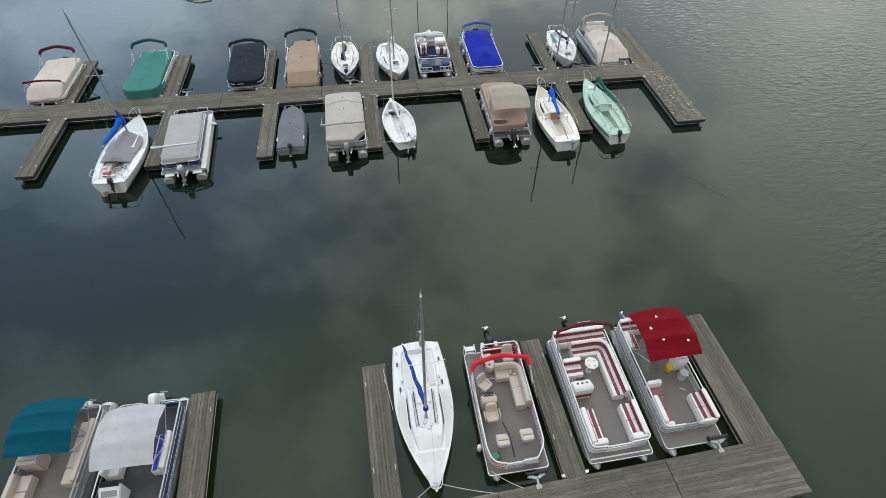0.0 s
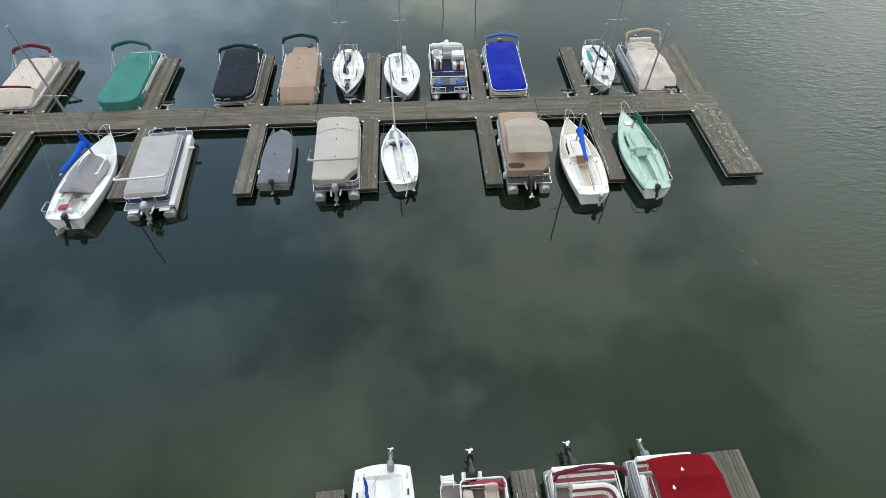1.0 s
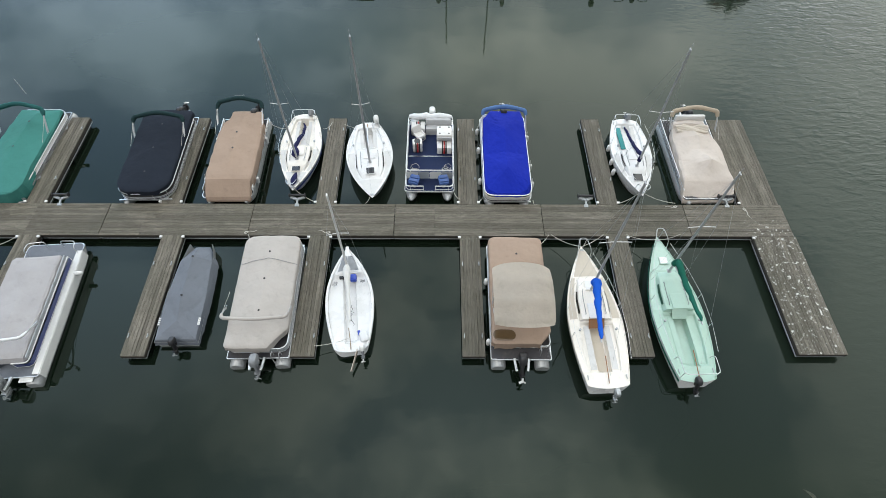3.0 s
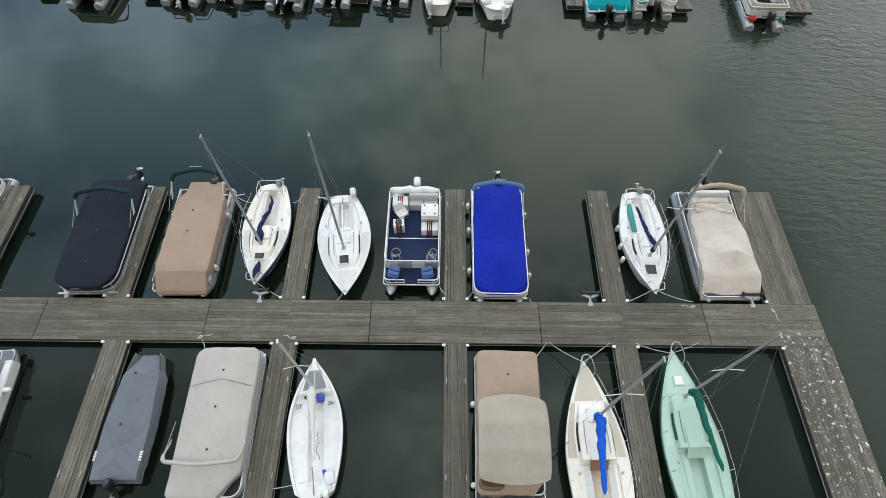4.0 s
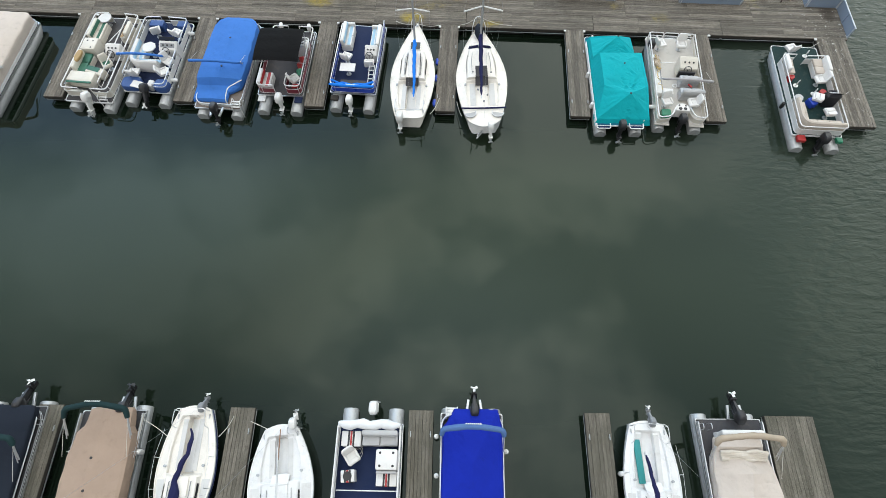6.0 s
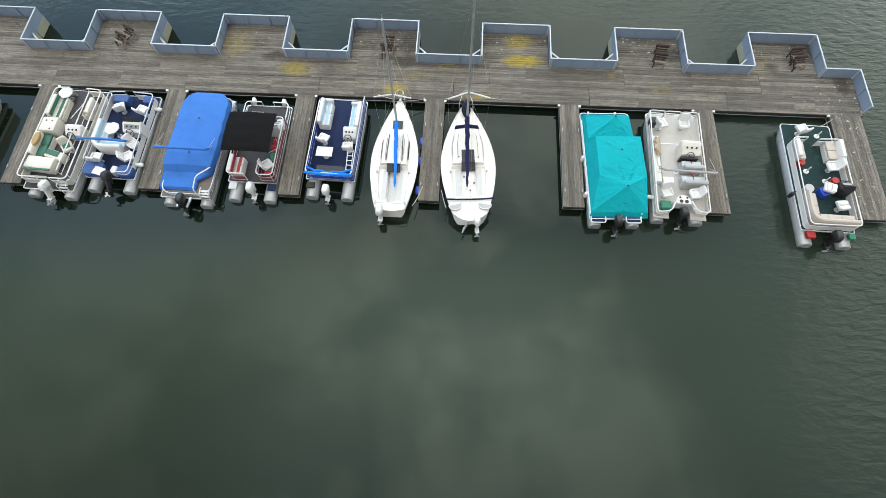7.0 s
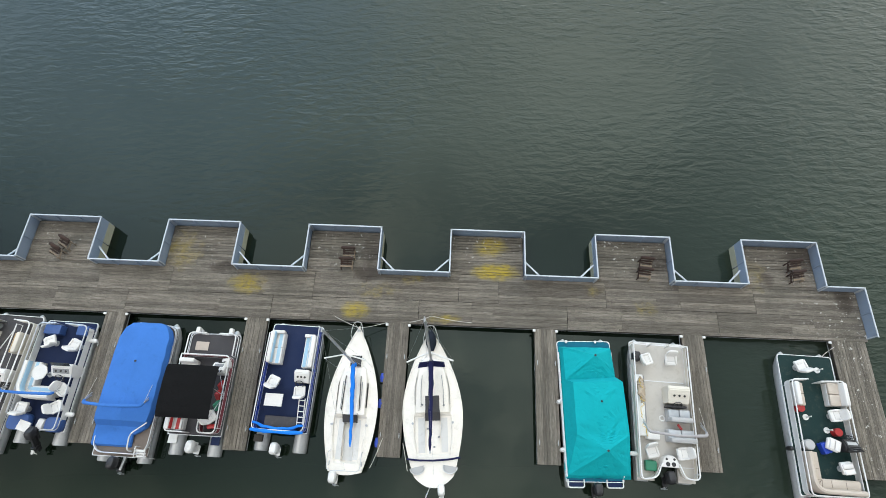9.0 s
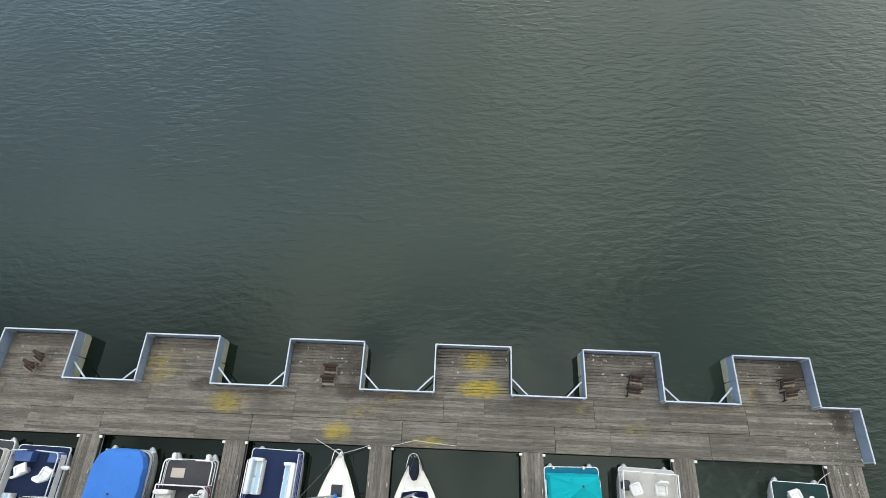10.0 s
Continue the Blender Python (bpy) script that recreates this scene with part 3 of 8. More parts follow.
underside(arm, -1.0, 1.05, 19.05, 25.0, "n")
bracket(arm, -1.0, 24.9)
platform = thing("end_platform", PB @ pose(15.0, 0, 0), "wide weathered plank end platform beside a beige covered boat", "dock")
planks(platform, -.95, .95, 26.9, 32.93, "y", rng=rng)
underside(platform, -.95, .95, 26.9, 32.93, "s")
bracket(platform, -1.0, 27.0)
for x0, x1 in ((-45.5, -38.4), (-38.4, -31.3), (-31.3, -24.2), (-24.2, -17.1), (-17.1, -10.05), (-10.05, -3.1), (-3.1, 4.1), (4.1, 11.15), (11.15, 16.05)):
    walkway(PB, x0, x1, 25.0, 26.9, WL, rng)

# fishing pier
for c in (-26.0, -19.05, -12.2, -5.35, 1.42, 8.38, 15.25):
    finger(PC, c - .51, c + .51, -5.95, 0, FL, "n", rng)
platform = thing("end_platform", PC @ pose(22.45, 0, 0), "plank side platform of the fishing pier with bird droppings", "dock")
planks(platform, -.8, .8, -5.95, 0, "y", rng=rng)
underside(platform, -.8, .8, -5.95, 0, "n")
bracket(platform, -.86, -.1)
for i in range(10):
    x0 = -47.5 + 7.12 * i
    x1 = min(x0 + 7.12, 23.4)
    walkway(PC, x0, x1, 0, 2.43, "wide weathered plank deck of the fishing pier", rng, strips=((0, 1.15), (1.162, 2.43)))
for k in range(-3, 6):
    s = -17.6 + 7.12 * k
    bay = thing("fishing_bay", PC @ pose(s + 1.82, 0, 0), "square plank fishing bay jutting from the pier over water", "dock", "fishing bays")
    planks(bay, -1.8, 1.8, 2.43, 4.66, "x", 9.0, rng=rng, gaps=(.005, .010, .016, .026))
    underside(bay, -1.8, 1.8, 2.43, 4.66, "s")


def railing(p, q, out, label):
    """Sheet-clad guard rail from p to q in the pier's plan; out points over the water."""
    p, q, out = Vector((*p, 0)), Vector((*q, 0)), Vector((*out, 0))
    d = q - p
    ob = thing("pier_railing", PC @ Matrix.Translation(p), label, "railing", "pier railings")
    k = max(1, round(d.length / 1.21))
    t = d.normalized()
    ang = math.degrees(math.atan2(t.y, t.x))
    for i in range(k):
        a, b = d * (i / k), d * ((i + 1) / k)
        c = (a + b) / 2 + out * 0.02
        bm = B()
        box(bm, (c.x, c.y, 0.62), ((b - a).length - .03, .018, 0.98), ang, bev=0)
        pn = part("panel", bm, PANEL, ob)
        bm = B()
        c = c + out * 0.016
        box(bm, (c.x, c.y, 0.27), ((b - a).length - .05, .012, 0.50), ang, bev=0)
        part("splash_board", bm, SPLASH, pn)
    for i in range(k + 1):
        a = d * (min(max(i / k, .02), .98)) - out * 0.02
        bm = B()
        box(bm, (a.x, a.y, 0.80), (.045, .045, 0.62), ang)
        part("post", bm, CAPRAIL if i in (0, k) else PANEL, ob)
    bm = B()
    c = d / 2
    box(bm, (c.x, c.y, 1.155), (d.length + .05, .065, .04), ang, bev=.01)
    part("top_rail", bm, CAPRAIL, ob)
    return ob


RL = "blue-grey sheet metal guard rail with pale top rail"
V0, V1 = 2.43, 4.70
for k in range(-3, 6):
    s = -17.6 + 7.12 * k
    e = s + 3.64
    railing((s, V0), (s, V1), (-1, 0), RL)
    railing((s, V1), (e, V1), (0, 1), RL)
    railing((e, V1), (e, V0), (1, 0), RL)
    if k < 5:
        r = railing((e, V0), (s + 7.12, V0), (0, 1), RL)
        for a, sx in ((.05, 1), (3.43, -1)):
            bm = B()
            box(bm, (a + sx * .42, .42, .74), (1.12, .07, .05), sx * -45, 0, 0)
            part("corner_brace", bm, CAPRAIL, r)
railing((21.64, V0), (23.4, V0), (0, 1), RL)
railing((23.4, V0), (23.4, .1), (1, 0), RL)


def rusty_seat(u, v, turn):
    """Two rusty slatted seats back to back on pale legs."""
    ob = thing("pier_bench", PC @ pose(u, v, DECK, 0, 0, turn), "rusty brown double bench with pale slats on the fishing pier", "bench", "pier benches")
    for oy, ox in ((-.28, 0.0), (.28, .06)):
        bm = B()
        tube(bm, [(ox - .34, oy + .14, .62), (ox - .28, oy + .14, .64), (ox + .26, oy + .14, .64), (ox + .34, oy + .14, .62)], .085, 8, False, [.06, .085, .085, .06])
        part("back_roll", bm, RUST, ob, "", True)
        for k in range(3):
            bm = B()
            box(bm, (ox, oy + .04 - k * .11, .50 - k * .05), (.56, .075, .03), 0, 24, .006)
            part("seat_slat", bm, RUST if k < 2 else BARELEG, ob)
        for x in (-.27, .27):
            bm = B()
            box(bm, (ox + x, oy - .02, .30), (.05, .46, .05), 0, 30, .008)
            box(bm, (ox + x, oy + .14, .30), (.05, .05, .60), 0, 0, .008)
            box(bm, (ox + x, oy - .24, .16), (.05, .05, .34), 0, 0, .008)
            part("leg", bm, RUST if x < 0 else BARELEG, ob)
    bm = B()
    rod(bm, (-.27, -.2, .12), (.27, -.2, .12), .02)
    rod(bm, (0, -.3, .12), (0, .4, .12), .02)
    part("stretcher", bm, RUST, ob)


for u, v, turn in ((-15.75, 3.15, -28), (-1.32, 3.1, 0), (13.25, 3.15, -6), (20.5, 3.3, 10)):
    rusty_seat(u, v, turn)


def bow_stop(m, x, y, facing):
    """A sloping dock arm with two padded wings that a bow rests against; facing 1: towards +y."""
    ob = thing("bow_stop", m @ pose(x, y, DECK, 0, 0, 0 if facing > 0 else 180), "grey galvanised bow stop bracket bolted to the dock edge", "bow stop", "bow stops")
    bm = B()
    box(bm, (0, .10, .06), (.09, .42, .06), 0, 10, .01)
    box(bm, (0, -.05, .02), (.2, .16, .04))
    part("arm", bm, GALV, ob)
    for s in (-1, 1):
        bm = B()
        box(bm, (s * .19, .30, .12), (.36, .13, .10), s * 22, 0, .02)
        part("wing_pad", bm, GALV, ob)
    bm = B()
    tube(bm, [(-.40, .40, .24), (-.36, .40, .24), (-.35, .40, .24), (.35, .40, .24), (.36, .40, .24), (.40, .40, .24)], .06, 10, False, [.11, .11, .06, .06, .11, .11])
    part("bow_roller", bm, BLACK, ob, "black rubber roller", True)


for x in (-7.95, 6.35, 13.35, -29.3, -19.6):
    bow_stop(PB, x, 26.86, 1)
for x in (-1.6, 5.9):
    bow_stop(PA, x, -.05, 1)


def rope_tail(x, y, turn, seed):
    """A spare end of mooring rope lying in a loose coil on the planks."""
    q = random.Random(seed)
    ob = thing("coiled_rope", pose(x, y, DECK + .018, 0, 0, turn), "pale mooring rope end lying coiled on the planks", "rope", "coiled ropes")
    pts, a = [], 0.0
    for i in range(34):
        a += .42
        r = .07 + .025 * math.sin(i * .9) + q.uniform(-.01, .01)
        pts.append((r * math.cos(a), r * math.sin(a) * .8, .004 * (i % 8)))
    for i in range(7):
        pts.append((.07 + .07 * i, .03 + .03 * math.sin(i * 1.3), .0))
    bm = B()
    tube(bm, pts, .014, 5)
    part("rope", bm, ROPE, ob, "", True)


for i, (x, y, turn) in enumerate(((14.15, 26.6, -80), (10.75, 26.75, 170), (-6.2, 25.15, 160), (-10.1, 25.15, 10))):
    rope_tail(x, y, turn, i)


# ---- parts of boats ----
def outboard(boat, x, y, z, cowl=BLACK, tilt=0.0, s=1.0, leg=None, arms=False, prop=None):
    """An outboard motor on the transom at y; its leg swings up by tilt degrees."""
    leg = leg or cowl
    m = pose(x, y, z, -tilt, 0, 0) @ Matrix.Scale(s, 4)
    bm = B()
    box(bm, (0, .02, -.12), (.22, .10, .32), bev=.02)
    box(bm, (0, -.08, -.10), (.12, .14, .22), bev=.02)
    bmesh.ops.transform(bm, matrix=m, verts=bm.verts)
    body = part("outboard_motor", bm, leg, boat)
    bm = B()
    rings = []
    for k, (w, d, h) in enumerate(((.26, .36, .02), (.34, .50, .06), (.36, .54, .20), (.34, .50, .34), (.26, .38, .42), (.12, .18, .44))):
        rings.append([(w / 2 * math.copysign(abs(math.cos(a)) ** .6, math.cos(a)), -.16 + d / 2 * math.copysign(abs(math.sin(a)) ** .6, math.sin(a)), h)
                      for a in [2 * math.pi * i / 16 for i in range(16)]])
    loft(bm, rings)
    bmesh.ops.transform(bm, matrix=m, verts=bm.verts)
    part("cowl", bm, cowl, body, "", True)
    bm = B()
    loft(bm, [[(wx, -.16 + sy, zz) for wx, sy in ((-w, 0), (-w * .6, .16), (w * .6, .16), (w, 0), (w * .6, -.14), (-w * .6, -.14))] for w, zz in ((.10, .02), (.075, -.35), (.05, -.62))])
    box(bm, (0, -.20, -.50), (.24, .36, .025), bev=.008)
    tube(bm, [(0, .02, -.68), (0, -.05, -.68), (0, -.28, -.68), (0, -.40, -.68)], .06, 8, radii=[.02, .055, .06, .035])
    box(bm, (0, -.1, -.80), (.025, .20, .22))
    bmesh.ops.transform(bm, matrix=m, verts=bm.verts)
    part("lower_leg", bm, leg, body)
    bm = B()
    for k in range(3):
        a = k * 120
        r = pose(0, -.43, -.68, 0, a, 0)
        q = B()
        box(q, (0, 0, .085), (.10, .02, .14), 25, 0, .006)
        bmesh.ops.transform(q, matrix=r, verts=q.verts)
        tmp = bpy.data.meshes.new("t")
        q.to_mesh(tmp)
        q.free()
        bm.from_mesh(tmp)
        bpy.data.meshes.remove(tmp)
    tube(bm, [(0, -.38, -.68), (0, -.48, -.68)], .04, 8)
    bmesh.ops.transform(bm, matrix=m, verts=bm.verts)
    part("propeller", bm, prop or (P_WHITE if tilt > 30 else GALV), body)
    if arms:
        for sx in (-1, 1):
            bm = B()
            box(bm, (x + sx * .26, y - .12, z - .12), (.10, .55, .10), sx * -8, 0, .015)
            part("motor_bracket", bm, ALU, boat)


def pontoon_hull(boat, W, L, carpet, edge=ALU, deck_y=None, r=.31, tail=.22, nose=.14, logs=(-1, 1), tube_mat=None, bow_r=.14):
    """Two logs with nose cones, cross beams and a carpeted deck. Returns deck height."""
    tube_mat = tube_mat or TUBE
    y0, y1 = deck_y or (-L / 2 + tail, L / 2 - nose)
    n = 14
    for s in logs:
        x = s * (W / 2 - r - .03)
        bm = B()
        rows = []
        for yy, k, dz in ((-L / 2, .86, 0), (-L / 2 + .05, 1, 0), (0, 1, 0), (L / 2 - 1.0, 1, 0), (L / 2 - .62, .93, .03), (L / 2 - .30, .70, .12), (L / 2 - .06, .34, .20), (L / 2, .1, .22)):
            rows.append([(x + r * k * math.cos(a), yy, .13 + dz + r * k * math.sin(a)) for a in [2 * math.pi * i / n for i in range(n)]])
        loft(bm, rows)
        log = part("pontoon", bm, tube_mat, boat, "", True)
        bm = B()
        box(bm, (x, (y0 + y1) / 2, .47), (.14, y1 - y0 - .3, .12))
        part("riser", bm, ALU, log)
    k = int((y1 - y0) / .6)
    shared = None
    for i in range(k + 1):
        if shared is None:
            bm = B()
            box(bm, (0, 0, 0), (W - .12, .07, .07))
            beam = part("cross_beam", bm, ALU, boat)
            shared = beam.data
        else:
            beam = new("cross_beam", shared)
            beam.parent = boat
        beam.location = (0, y0 + .08 + (y1 - y0 - .16) * i / k, .515)
    rb = bow_r
    out = []
    for px, py, rr in ((W / 2, y0, .06), (W / 2, y1, rb), (-W / 2, y1, rb), (-W / 2, y0, .06)):
        sx, sy = math.copysign(1, px), 1 if py == y1 else -1
        a0 = {(1, -1): -90, (1, 1): 0, (-1, 1): 90, (-1, -1): 180}[(sx, sy)]
        out += [(px - sx * rr + rr * math.cos(radians(a0 + 90 * i / 8)), py - sy * rr + rr * math.sin(radians(a0 + 90 * i / 8))) for i in range(9)]
    cy = (y0 + y1) / 2
    kx, ky = 1 - .06 / W, 1 - .06 / (y1 - y0)
    inner = [(x * kx, cy + (y - cy) * ky) for x, y in out]
    bm = B()
    loft(bm, [[(x, y, .555) for x, y in inner], [(x, y, .595) for x, y in inner]])
    part("deck", bm, carpet, boat)
    bm = B()
    loft(bm, [[(x, y, .53) for x, y in inner], [(x, y, .53) for x, y in out], [(x, y, .612) for x, y in out], [(x, y, .612) for x, y in inner], [(x, y, .53) for x, y in inner]], True, False)
    part("deck_trim", bm, edge, boat)
    return .597


def fence(boat, pts, z, h, panel, rail=None, stripe=None, posts=.85, closed=False, mid=True, rad=.22):
    """A railing along pts with sheet panels inside a tube frame."""
    rail = rail or ALU
    line = rounded([(p[0], p[1], 0) for p in pts], rad, 6)
    bm = B()
    top = [(p.x, p.y, z + h) for p in line]
    tube(bm, top, .03, 6, closed)
    tube(bm, [(p.x, p.y, z + .06) for p in line], .016, 6, closed)
    if mid and h > .45:
        tube(bm, [(p.x, p.y, z + h * .62) for p in line], .018, 6, closed)
    acc = 0.0
    for a, b in zip(line, line[1:]):
        acc += (b - a).length
        if acc > posts or a is line[0]:
            rod(bm, (a.x, a.y, z), (a.x, a.y, z + h), .016)
            acc = 0
    rod(bm, (line[-1].x, line[-1].y, z), (line[-1].x, line[-1].y, z + h), .018)
    fr = part("fence_rail", bm, rail, boat, "", True)
    if panel:
        bm = B()
        for a, b in zip(line, line[1:]):
            d = b - a
            if d.length > .005:
                c = (a + b) / 2
                box(bm, (c.x, c.y, z + .05 + (h * .60) / 2), (d.length + .004, .014, h * .56), math.degrees(math.atan2(d.y, d.x)))
        part("fence_panel", bm, panel, fr)
    if stripe:
        bm = B()
        for a, b in zip(line, line[1:]):
            d = b - a
            if d.length > .005:
                c = (a + b) / 2
                box(bm, (c.x, c.y, z + h * .36), (d.length + .004, .022, h * .16), math.degrees(math.atan2(d.y, d.x)))
        part("stripe", bm, stripe, fr)
    return fr


def seat(boat, x, y, w, d, turn, body=VINYL, accent=None, back=True, z=.6, arm=0, pad=None):
    """A padded bench on a moulded base; its back is at +y of its own plan, w wide, d deep."""
    m = pose(x, y, z, 0, 0, turn)
    bm = B()
    box(bm, (0, 0, .16), (w - .02, d - .04, .32), bev=.03)
    bmesh.ops.transform(bm, matrix=m, verts=bm.verts)
    base = part("bench_seat", bm, body, boat)
    k = max(1, round(w / .62))
    for i in range(k):
        bm = B()
        c = -w / 2 + (i + .5) * w / k
        box(bm, (c, -.07 if back else 0, .38), (w / k - .012, d - (.20 if back else .03), .14), bev=.045)
        bmesh.ops.transform(bm, matrix=m, verts=bm.verts)
        part("cushion", bm, pad or body, base, "", True)
    if back:
        bm = B()
        box(bm, (0, d / 2 - .10, .53), (w, .21, .46), 0, -6, .075)
        bmesh.ops.transform(bm, matrix=m, verts=bm.verts)
        part("backrest", bm, body, base, "", True)
    if accent:
        bm = B()
        if back:
            box(bm, (0, d / 2 - .20, .62), (w - .05, .05, .17), 0, -14, .012)
        box(bm, (0, -.12, .452), (w - .06, .15, .012), bev=.004)
        bmesh.ops.transform(bm, matrix=m, verts=bm.verts)
        part("accent_band", bm, accent, base)
    for s in ((-1, 1) if arm == 2 else (arm,) if arm else ()):
        bm = B()
        box(bm, (s * (w / 2 - .02), -.02, .46), (.15, d - .05, .34), bev=.05)
        bmesh.ops.transform(bm, matrix=m, verts=bm.verts)
        part("armrest", bm, body, base, "", True)
    return base


def lounge(boat, path, side, w=.60, body=VINYL, accent=None, z=.6, h=.44, back=.78, r=.38):
    """A wrap-round bench: path is its outer edge, side the way in (1: left of the path)."""
    pts = rounded([Vector((x, y, 0)) for x, y in path], max(r, w + .06), 8)
    fine = []
    for a, b in zip(pts, pts[1:]):
        k = max(1, int((b - a).length / .25))
        fine += [a.lerp(b, i / k) for i in range(k)]
    fine.append(pts[-1])
    ways = []
    for i, p in enumerate(fine):
        d = (fine[min(i + 1, len(fine) - 1)] - fine[max(i - 1, 0)]).normalized()
        ways.append(Vector((-d.y, d.x, 0)) * side)

    def sweep(profile, i0=0, i1=None):
        bm = B()
        rows = [[p + n * u + Vector((0, 0, z + v)) for u, v in profile] for p, n in list(zip(fine, ways))[i0:i1]]
        return loft(bm, rows)

    base = part("lounge_seat", sweep([(.14, 0), (w - .03, 0), (w, .06), (w + .015, h - .10), (w - .01, h - .03), (w - .07, h), (.22, h - .02), (.14, h - .05)]), body, boat, "", True)
    part("lounge_back", sweep([(0, .05), (.20, h - .08), (.235, h + .02), (.225, back - .14), (.18, back - .03), (.11, back), (.04, back - .03), (.0, back - .14)]), body, base, "", True)
    if accent:
        part("seat_stripe", sweep([(.36, h - .012), (.36, h + .004), (.50, h + .004), (.50, h - .012)]), accent, base)
        part("back_stripe", sweep([(.22, h + .06), (.246, h + .06), (.238, back - .13), (.205, back - .06), (.19, back - .06)]), accent, base)
    n = len(fine)
    for i in range(2, n - 2, 2):
        p, q = fine[i], ways[i]
        bm = B()
        tube(bm, [p + q * (.20) + Vector((0, 0, z + h + .002)), p + q * (w - .04) + Vector((0, 0, z + h + .002))], .007, 4)
        part("seam", bm, GREYV if body is VINYL else C_BROWN, base)
    return base


def swivel(boat, x, y, turn, body=VINYL, z=.6, low=False, accent=None):
    """A pedestal seat with a folded-over or upright back at +y of its own plan."""
    m = pose(x, y, z, 0, 0, turn)
    bm = B()
    disc(bm, (0, 0, 0), .13, .03)
    disc(bm, (0, 0, .02), .04, .36, 8)
    bmesh.ops.transform(bm, matrix=m, verts=bm.verts)
    base = part("swivel_seat", bm, GALV, boat)
    bm = B()
    box(bm, (0, -.03, .42), (.48, .50, .13), bev=.045)
    box(bm, (0, -.20, .46), (.46, .14, .10), 0, 6, .045)
    for k in (-1, 1):
        box(bm, (k * .215, -.02, .48), (.085, .42, .12), bev=.035)
    bmesh.ops.transform(bm, matrix=m, verts=bm.verts)
    pad = part("cushion", bm, body, base, "", True)
    bm = B()
    tube(bm, [(-.17, -.10, .486), (-.17, .14, .486), (.17, .14, .486), (.17, -.10, .486)], .007, 4, True)
    bmesh.ops.transform(bm, matrix=m, verts=bm.verts)
    part("seam", bm, GREYV, pad)
    bm = B()
    if low:
        box(bm, (0, .13, .54), (.45, .21, .10), 0, 10, .045)
        box(bm, (0, -.10, .53), (.45, .20, .09), 0, -4, .04)
    else:
        rows = []
        for h, w, y, d in ((.40, .20, .19, .05), (.46, .235, .20, .065), (.62, .245, .235, .07), (.78, .235, .275, .06), (.86, .205, .29, .045), (.875, .17, .293, .02)):
            rows.append([(w * math.copysign(abs(math.cos(a)) ** .4, math.cos(a)), y - .045 * math.cos(a) ** 2 + d * math.copysign(abs(math.sin(a)) ** .6, math.sin(a)), h) for a in [math.pi * 2 * (i + .5) / 16 for i in range(16)]])
        loft(bm, rows)
    bmesh.ops.transform(bm, matrix=m, verts=bm.verts)
    part("backrest", bm, accent or body, base, "", True)


def helm(boat, x, y, turn, body=VINYL, w=.75, d=.55, z=.6, dash=GREY, screen=True, accent=None, gauges=False):
    """A steering console; the wheel faces -y of its own plan."""
    m = pose(x, y, z, 0, 0, turn)
    bm = B()
    ring = [(-d / 2 + .06, 0), (d / 2, 0), (d / 2, .78), (d / 2 - .16, .86), (-d / 2, .62), (-d / 2 + .02, .4)]
    loft(bm, [[(-w / 2, a, b) for a, b in ring], [(w / 2, a, b) for a, b in ring]])
    bmesh.ops.bevel(bm, geom=bm.edges[:], offset=.035, segments=2, affect='EDGES')
    bmesh.ops.transform(bm, matrix=m, verts=bm.verts)
    con = part("helm_console", bm, body, boat, "", True)
    bm = B()
    box(bm, (0, -.05, .755), (w - .2, .22, .02), 0, 29, .006)
    bmesh.ops.transform(bm, matrix=m, verts=bm.verts)
    part("dashboard", bm, dash, con)
    if gauges:
        for k in (-1, 0, 1):
            bm = B()
            tube(bm, [(k * w * .24, -.05, .768), (k * w * .24, -.055, .782)], .05, 12)
            bmesh.ops.transform(bm, matrix=m, verts=bm.verts)
            part("gauge", bm, BLACK, con)
    bm = B()
    t = pose(-.06, -d / 2 - .06, .62, 55, 0, 0)
    tube(bm, [t @ Vector((.19 * math.cos(a), .19 * math.sin(a), 0)) for a in [math.pi * 2 * i / 16 for i in range(16)]], .018, 6, True)
    for k in range(3):
        a = math.pi * 2 * k / 3 + .5
        rod(bm, t @ Vector((0, 0, 0)), t @ Vector((.19 * math.cos(a), .19 * math.sin(a), 0)), .012)
    rod(bm, t @ Vector((0, 0, 0)), t @ Vector((0, 0, -.14)), .025)
    bmesh.ops.transform(bm, matrix=m, verts=bm.verts)
    part("steering_wheel", bm, BLACK, con)
    if screen:
        bm = B()
        box(bm, (0, d / 2 - .06, .95), (w - .1, .012, .22), 0, -28, .004)
        bmesh.ops.transform(bm, matrix=m, verts=bm.verts)
        part("windscreen", bm, DARKGLASS, con)
    if accent:
        bm = B()
        box(bm, (0, d / 2, .30), (w - .04, .03, .22), bev=.006)
        bmesh.ops.transform(bm, matrix=m, verts=bm.verts)
        part("accent_band", bm, accent, con)


def table(boat, x, y, r=.36, z=.6, mat=VINYL, square=False, h=.66):
    bm = B()
    if square:
        box(bm, (x, y, z + h), (2.2 * r, 1.5 * r, .04), bev=.015)
    else:
        tube(bm, [(x, y, z + h), (x, y, z + h + .04)], r, 8)
    top = part("table", bm, mat, boat)
    bm = B()
    disc(bm, (x, y, z), .035, h, 8)
    disc(bm, (x, y, z), .13, .02)
    part("table_leg", bm, GALV, top)


